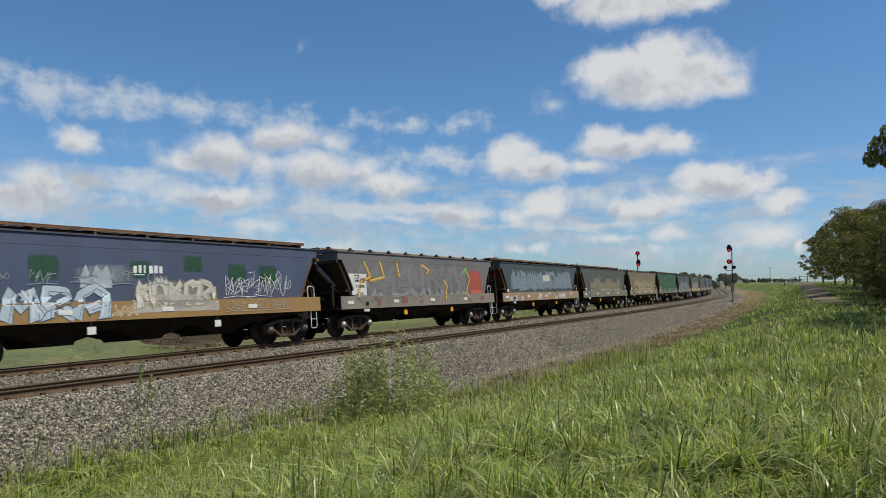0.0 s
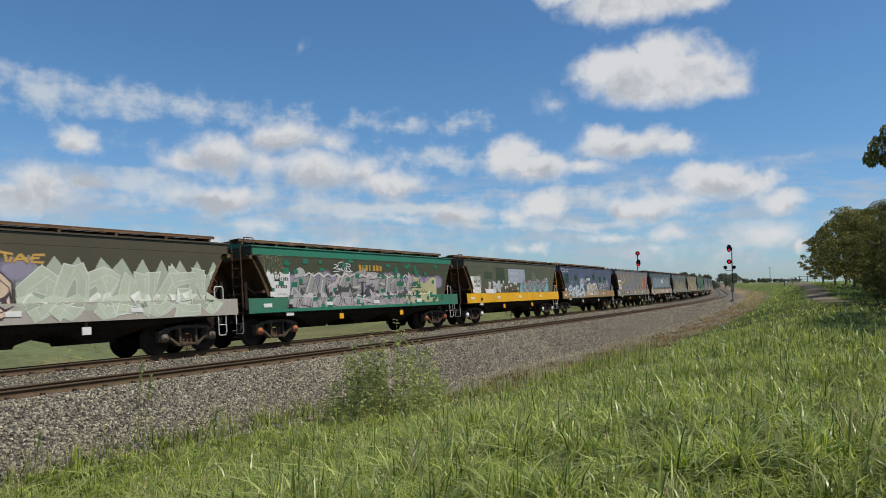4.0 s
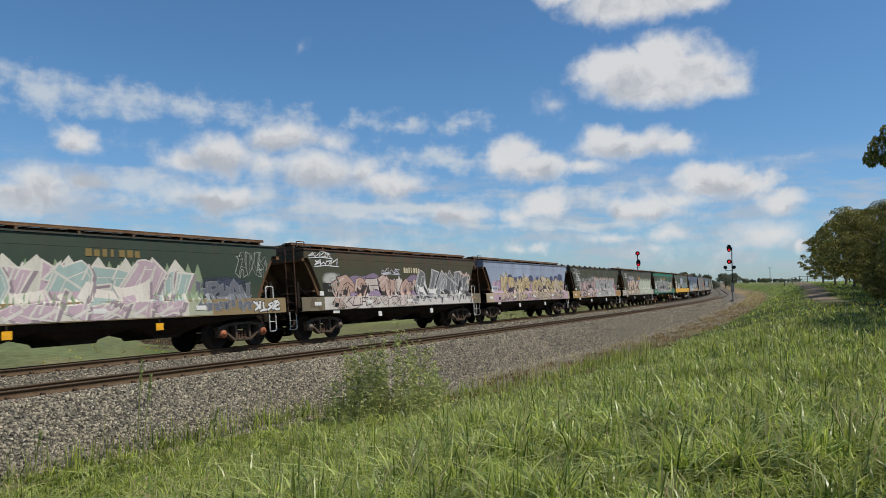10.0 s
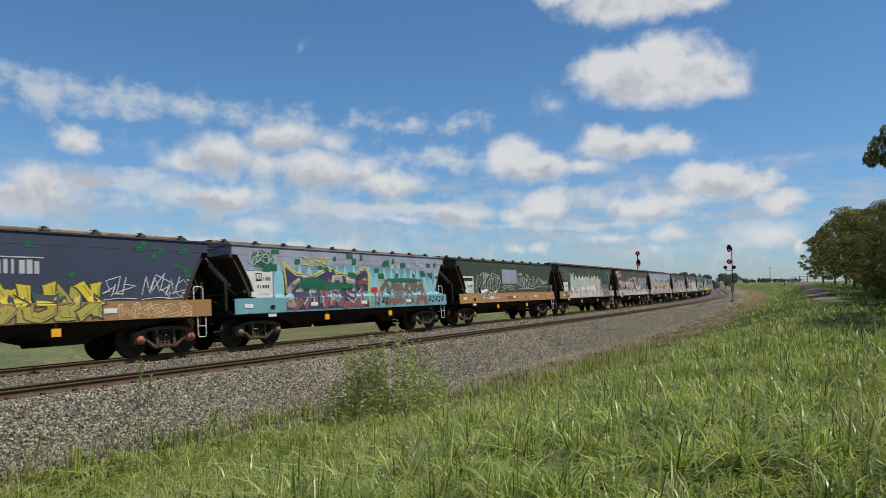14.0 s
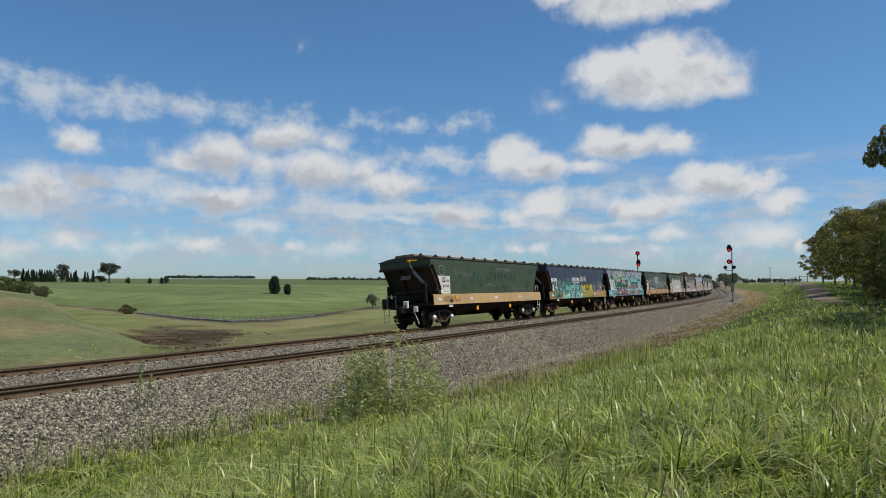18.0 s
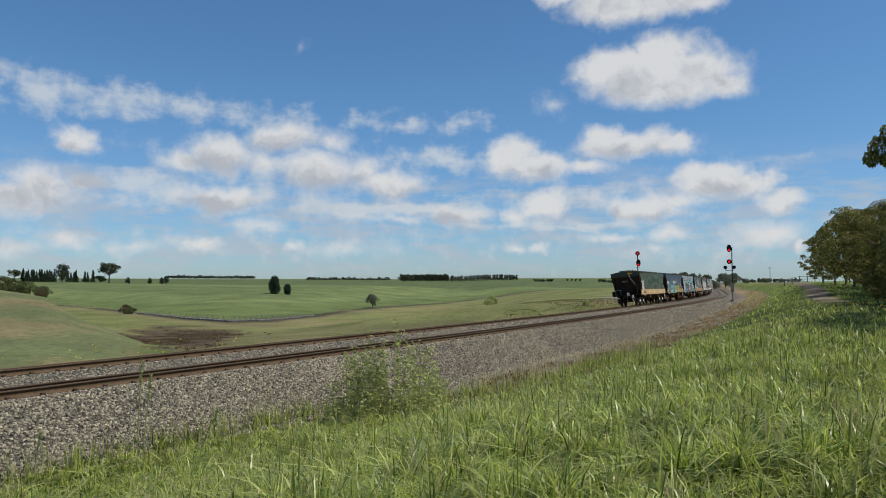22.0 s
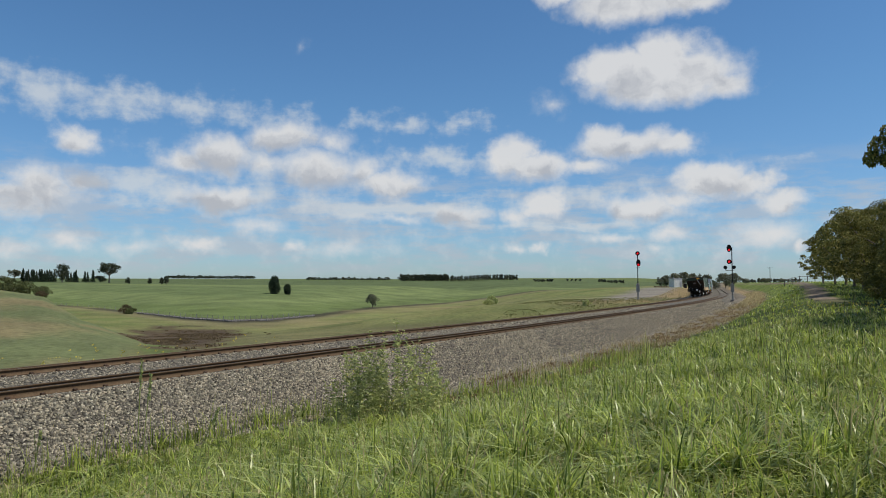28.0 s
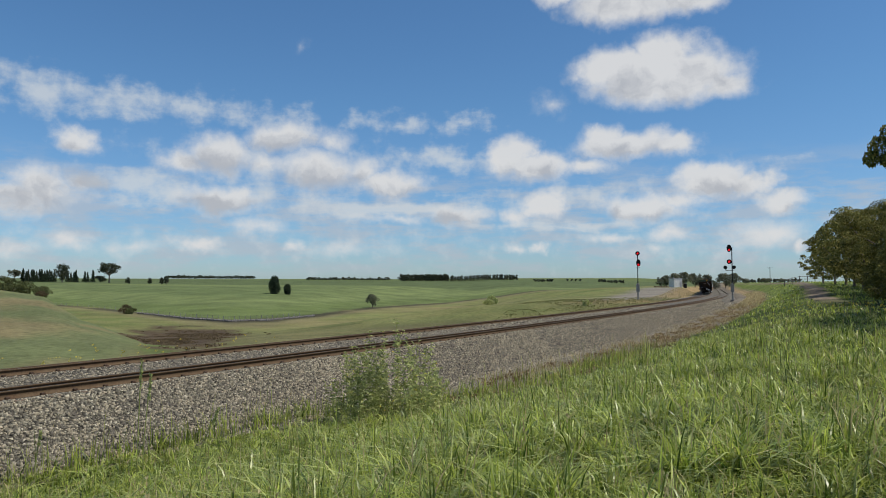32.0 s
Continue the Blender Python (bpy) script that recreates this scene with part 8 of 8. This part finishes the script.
def p8(ly, rng):
    puffs(ly, rng, -5.4, 0.0, 2.3, 0.3, 9, (0.33, 0.30, 0.38), 0.003)
    letters(ly, rng, -5.2, -0.5, 1.08, 2.45, 5, (0.66, 0.50, 0.36), (0.05, 0.04, 0.05), 0.28, 0.06, CREAM, base=0.006)
    spikes(ly, rng, -0.4, 5.9, 1.3, 2.7, 10, (0.40, 0.44, 0.34), 0.003, 0.5)
    letters(ly, rng, -0.3, 5.8, 1.08, 2.45, 7, (0.50, 0.55, 0.42), (0.66, 0.68, 0.60), 0.25, 0.04, base=0.006)
    tag(ly, rng, -6.3, -5.3, 2.65, 3.1, WHITE, 0.05, 4)
    letters(ly, rng, -4.6, -2.5, 2.5, 2.8, 5, (0.5, 0.5, 0.52), (0.2, 0.2, 0.22), 0.2, 0.02), letters(ly, rng, -0.8, 0.3, 2.5, 2.75, 3, (0.6, 0.35, 0.08), (0.3, 0.2, 0.1), 0.2, 0.02)


def p9_(ly, rng):
    ly.rows(-6.9, 6.9, lambda u: 2.99, lambda u: 3.24, (0.03, 0.20, 0.125), 0.004)
    puffs(ly, rng, -5.6, 5.9, 2.05, 0.38, 16, (0.36, 0.31, 0.42), 0.003)
    ly.rows(-4.9, 3.4, lambda u: 1.05, lambda u: 2.0 + 0.15 * math.sin(u * 3.1), (0.40, 0.37, 0.38), 0.002)
    ly.rows(2.6, 5.4, lambda u: 1.2, lambda u: 2.2 + 0.15 * math.sin(u * 4), (0.48, 0.44, 0.25), 0.004)
    letters(ly, rng, -4.6, 3.0, 1.12, 2.4, 9, (0.30, 0.295, 0.28), (0.06, 0.06, 0.06), 0.36, 0.035, (0.52, 0.50, 0.47), base=0.007, second=(0.40, 0.36, 0.36), slant=0.3)
    zigzag(ly, rng, -4.0, 3.0, 2.34, 0.07, 26, (0.66, 0.62, 0.52), 0.05, 0.0140)
    letters(ly, rng, -6.3, -5.0, 2.35, 3.0, 4, (0.062, 0.072, 0.038), (0.26, 0.22, 0.14), 0.22, 0.02)
    bars(ly, -0.7, 1.0, 2.54, 2.78, 7, (0.46, 0.27, 0.05)), tag(ly, rng, -2.3, -1.2, 2.5, 2.85, WHITE, 0.04, 4)
    patches(ly, rng, 70, -6.2, 6.2, 1.12, 2.95, (0.03, 0.19, 0.115), 0.016, 0.24)
    tag(ly, rng, 3.0, 4.0, 1.85, 2.15, BLACK, 0.03, 4), tag(ly, rng, 2.6, 4.4, 1.5, 1.75, BLACK, 0.03, 6)
    ly.rows(-6.7, 6.7, lambda u: 1.045, lambda u: 1.15, (0.03, 0.20, 0.12), 0.012)
    ly.blob(-6.0, 2.2, 0.35, (0.42, 0.43, 0.40), 0.004), ly.blob(-4.2, 2.3, 0.3, (0.42, 0.43, 0.40), 0.004)


def p10(ly, rng):
    ly.rect(-0.4, 2.1, 2.1, 2.9, (0.34, 0.38, 0.45), 0.006)
    bars(ly, -0.25, 1.2, 2.55, 2.75, 7, (0.44, 0.47, 0.53), 0.010), bars(ly, -0.25, 1.0, 2.22, 2.42, 8, (0.44, 0.47, 0.53), 0.010)
    letters(ly, rng, -3.5, -1.6, 1.56, 2.15, 2, (0.42, 0.52, 0.55), (0.60, 0.58, 0.55), 0.34, 0.05, base=0.006)
    zigzag(ly, rng, -3.5, -1.6, 1.85, 0.12, 5, (0.35, 0.05, 0.04), 0.03, 0.012)
    for i in range(10):
        ly.begin("paint_mark")
        ly.blob(-1.4 + 0.26 * i, 1.95 + 0.2 * math.sin(i * 1.9), 0.11, (0.58, 0.58, 0.55), 0.007, 0.8)
    letters(ly, rng, -1.2, 0.6, 1.56, 1.85, 3, (0.15, 0.12, 0.07), BLACK, 0.3, 0.03, base=0.0085)
    spikes(ly, rng, 1.2, 6.0, 1.55, 2.2, 8, (0.20, 0.42, 0.46), 0.004, 0.35)
    letters(ly, rng, 1.6, 5.4, 1.56, 2.3, 5, (0.28, 0.27, 0.26), (0.12, 0.12, 0.12), 0.26, 0.035, (0.4, 0.4, 0.4), base=0.006)
    ly.rect(-2.1, -0.9, 2.1, 2.95, (0.045, 0.065, 0.035), 0.004), ly.rect(-3.6, -2.6, 2.3, 2.7, (0.05, 0.08, 0.04), 0.004)
    tag(ly, rng, 5.1, 5.9, 2.2, 2.4, WHITE, 0.035, 3), tag(ly, rng, -4.6, -4.0, 1.9, 2.5, (0.45, 0.45, 0.4), 0.03, 4), tag(ly, rng, 3.1, 3.8, 2.3, 2.75, (0.2, 0.3, 0.22), 0.04, 3)


def p11(ly, rng):
    for a, b, z0, z1 in ((-5.3, -4.1, 2.0, 2.9), (-3.0, -2.1, 2.0, 2.8), (-0.2, 0.6, 2.1, 2.7), (3.3, 4.2, 2.0, 2.7), (4.6, 5.6, 1.9, 2.7), (1.6, 2.4, 2.3, 2.9)):
        ly.soft(a, b, z0, z1, (0.035, 0.115, 0.05), 0.004, 0.62, hard=4)
    ly.soft(-1.9, 0.2, 1.9, 2.6, (0.45, 0.48, 0.50), 0.0045, 0.35), ly.soft(-0.3, 3.1, 1.2, 2.2, (0.42, 0.40, 0.35), 0.0045, 0.55)
    letters(ly, rng, -4.5, -0.8, 1.08, 2.0, 4, (0.46, 0.55, 0.60), (0.07, 0.09, 0.13), 0.30, 0.03, WHITE, base=0.006)
    spikes(ly, rng, -1.6, -0.7, 1.9, 2.5, 3, (0.5, 0.54, 0.58), 0.004, 0.3)
    bars(ly, -0.05, 0.95, 2.3, 2.52, 6, (0.75, 0.75, 0.72)), ly.rect(-0.05, 0.3, 2.24, 2.27, WHITE)
    ly.rows(-0.1, 2.9, lambda u: 1.2, lambda u: 1.55, (0.45, 0.42, 0.36), 0.004)
    letters(ly, rng, 0.0, 2.8, 1.3, 2.1, 5, (0.62, 0.60, 0.52), (0.30, 0.24, 0.12), 0.22, 0.03, base=0.006)
    for a in (3.2, 4.2, 5.2):
        tag(ly, rng, a, a + 1.0, 1.6, 2.3, WHITE, 0.032, 4), tag(ly, rng, a, a + 0.8, 1.15, 1.45, (0.4, 0.38, 0.34), 0.03, 4)
    tag(ly, rng, -5.9, -4.2, 2.85, 3.15, (0.55, 0.58, 0.62), 0.035, 5)
    tag(ly, rng, -6.0, -4.6, 1.15, 1.4, (0.55, 0.4, 0.25), 0.03, 6), letters(ly, rng, -1.0, 0.0, 1.12, 1.42, 4, (0.42, 0.27, 0.1), WHITE, 0.14, 0.015)
    for i in range(5):
        tag(ly, rng, -4.0 + i * 1.1, -3.4 + i * 1.1, 2.0, 2.3, (0.3, 0.33, 0.36), 0.03, 3)


def p12(ly, rng):
    for pts in ([(-4.3, 2.9), (-3.9, 2.3), (-4.6, 2.1), (-4.8, 1.5)], [(-3.2, 2.95), (-2.9, 2.3), (-3.9, 2.15)], [(-1.9, 2.95), (-1.75, 2.35)], [(0.2, 2.9), (0.8, 2.65), (0.6, 2.5)], [(2.2, 2.2), (2.5, 1.9), (2.2, 1.3)], [(4.4, 2.8), (4.9, 2.3), (4.5, 1.6), (4.7, 1.2)]):
        ly.begin("paint_mark")
        ly.ribbon(pts, 0.16, BLACK, 0.006), ly.ribbon(pts, 0.12, (0.66, 0.33, 0.06), 0.008), ly.ribbon([(u + 0.02, z + 0.02) for u, z in pts], 0.04, (0.72, 0.62, 0.12), 0.010)
    letters(ly, rng, -4.8, 4.4, 1.3, 2.9, 7, (0.22, 0.215, 0.21), (0.14, 0.14, 0.14), 0.3, 0.02, base=0.003)
    ly.rows(4.9, 6.2, lambda u: 1.5, lambda u: 2.75 - 0.2 * abs(u - 5.5), (0.42, 0.10, 0.07), 0.004), ly.rows(-6.3, -5.9, lambda u: 2.0, lambda u: 2.9, (0.42, 0.10, 0.07), 0.004)
    patches(ly, rng, 6, -6.3, 6.3, 1.15, 1.45, (0.30, 0.13, 0.10), 0.008, 0.4), tag(ly, rng, 3.8, 4.6, 2.4, 2.9, (0.2, 0.5, 0.2), 0.05, 2)


def p13(ly, rng):
    spikes(ly, rng, -5.0, 5.8, 1.75, 2.9, 14, (0.20, 0.25, 0.27), 0.004, 0.7)
    letters(ly, rng, -4.8, 5.6, 1.6, 2.8, 9, (0.24, 0.30, 0.34), (0.12, 0.15, 0.17), 0.2, 0.03, base=0.006)
    ly.rect(0.2, 1.4, 2.2, 2.6, (0.6, 0.58, 0.48), 0.014), patches(ly, rng, 12, -6, 6, 1.12, 1.45, (0.5, 0.5, 0.48), 0.008, 0.5)


def plain_mural(col, edge):
    def fn(ly, rng):
        ly.rows(-4.6, 4.6, lambda u: 1.2, lambda u: 2.3 + 0.25 * math.sin(u * 1.7) + 0.1 * math.sin(u * 5.1), col, 0.004)
        letters(ly, rng, -4.4, 4.4, 1.25, 2.3, 8, tuple(c * 1.1 for c in col), edge, 0.28, 0.04, base=0.006)
    return fn


for k_, fn_, lab_ in ((0, p0, "faded ghost lettering and scratches"), (1, p1, "teal, yellow and white graffiti"), (2, p2, "turquoise, grey and red graffiti with yellow outlines"), (3, p3_, "white outlined tags"),
                      (4, p4_, "cream, green and mauve spiky mural"), (5, p5, "pink and charcoal graffiti letters"), (6, p6_, "gold letters on a pink cloud"), (7, p7, "pink bubble letters and a silver spiky block"),
                      (8, p8, "cream and pale green letters"), (9, p9_, "silver letters with green cover-up patches"), (10, p10, "pale letters, dots and a grey panel"), (11, p11, "silver and cream graffiti"),
                      (12, p12, "orange outlined strokes and red patches"), (13, p13, "pale blue streaks"), (14, plain_mural((0.26, 0.22, 0.14), (0.15, 0.14, 0.1)), "tan mural"),
                      (15, plain_mural((0.33, 0.28, 0.16), (0.14, 0.12, 0.08)), "tan lettering"), (16, plain_mural((0.06, 0.13, 0.06), (0.03, 0.06, 0.03)), "green lettering"), (17, plain_mural((0.22, 0.22, 0.22), (0.05, 0.06, 0.06)), "grey lettering"),
                      (18, plain_mural((0.3, 0.26, 0.2), (0.1, 0.1, 0.08)), "buff lettering")):
    piece(k_, 100 + k_, fn_, lab_)
for k_ in (0, 1, 2, 9, 10, 12):
    panel_marks(WAGON_LIST[k_])
for k_ in (3, 4):
    panel_marks(WAGON_LIST[k_], True)


# ---------- what moves ----------
def motions():
    for k, w in enumerate(WAGON_LIST):
        rows = []
        for i in range(33):
            s = S0 + run(float(i)) + k * PITCH + (SLACK[k] if k < len(SLACK) else -0.2)
            rows.append((float(i), on_line(s)))
        walk(w, rows)
    # all wheelsets turn alike: one is keyed, the rest share its turning
    step = 1 / 15
    first = WHEELSETS[0]
    walk(first, [(i * step, pose(0, 0, 0, 0, math.degrees((run(i * step) - run(0.0)) / AXLE_R), 0)) for i in range(481)])
    for ws in WHEELSETS[1:]:
        ws.rotation_mode = "QUATERNION"
        keys = ws.animation_data_create()
        keys.action = first.animation_data.action
        keys.action_slot = first.animation_data.action_slot


motions()
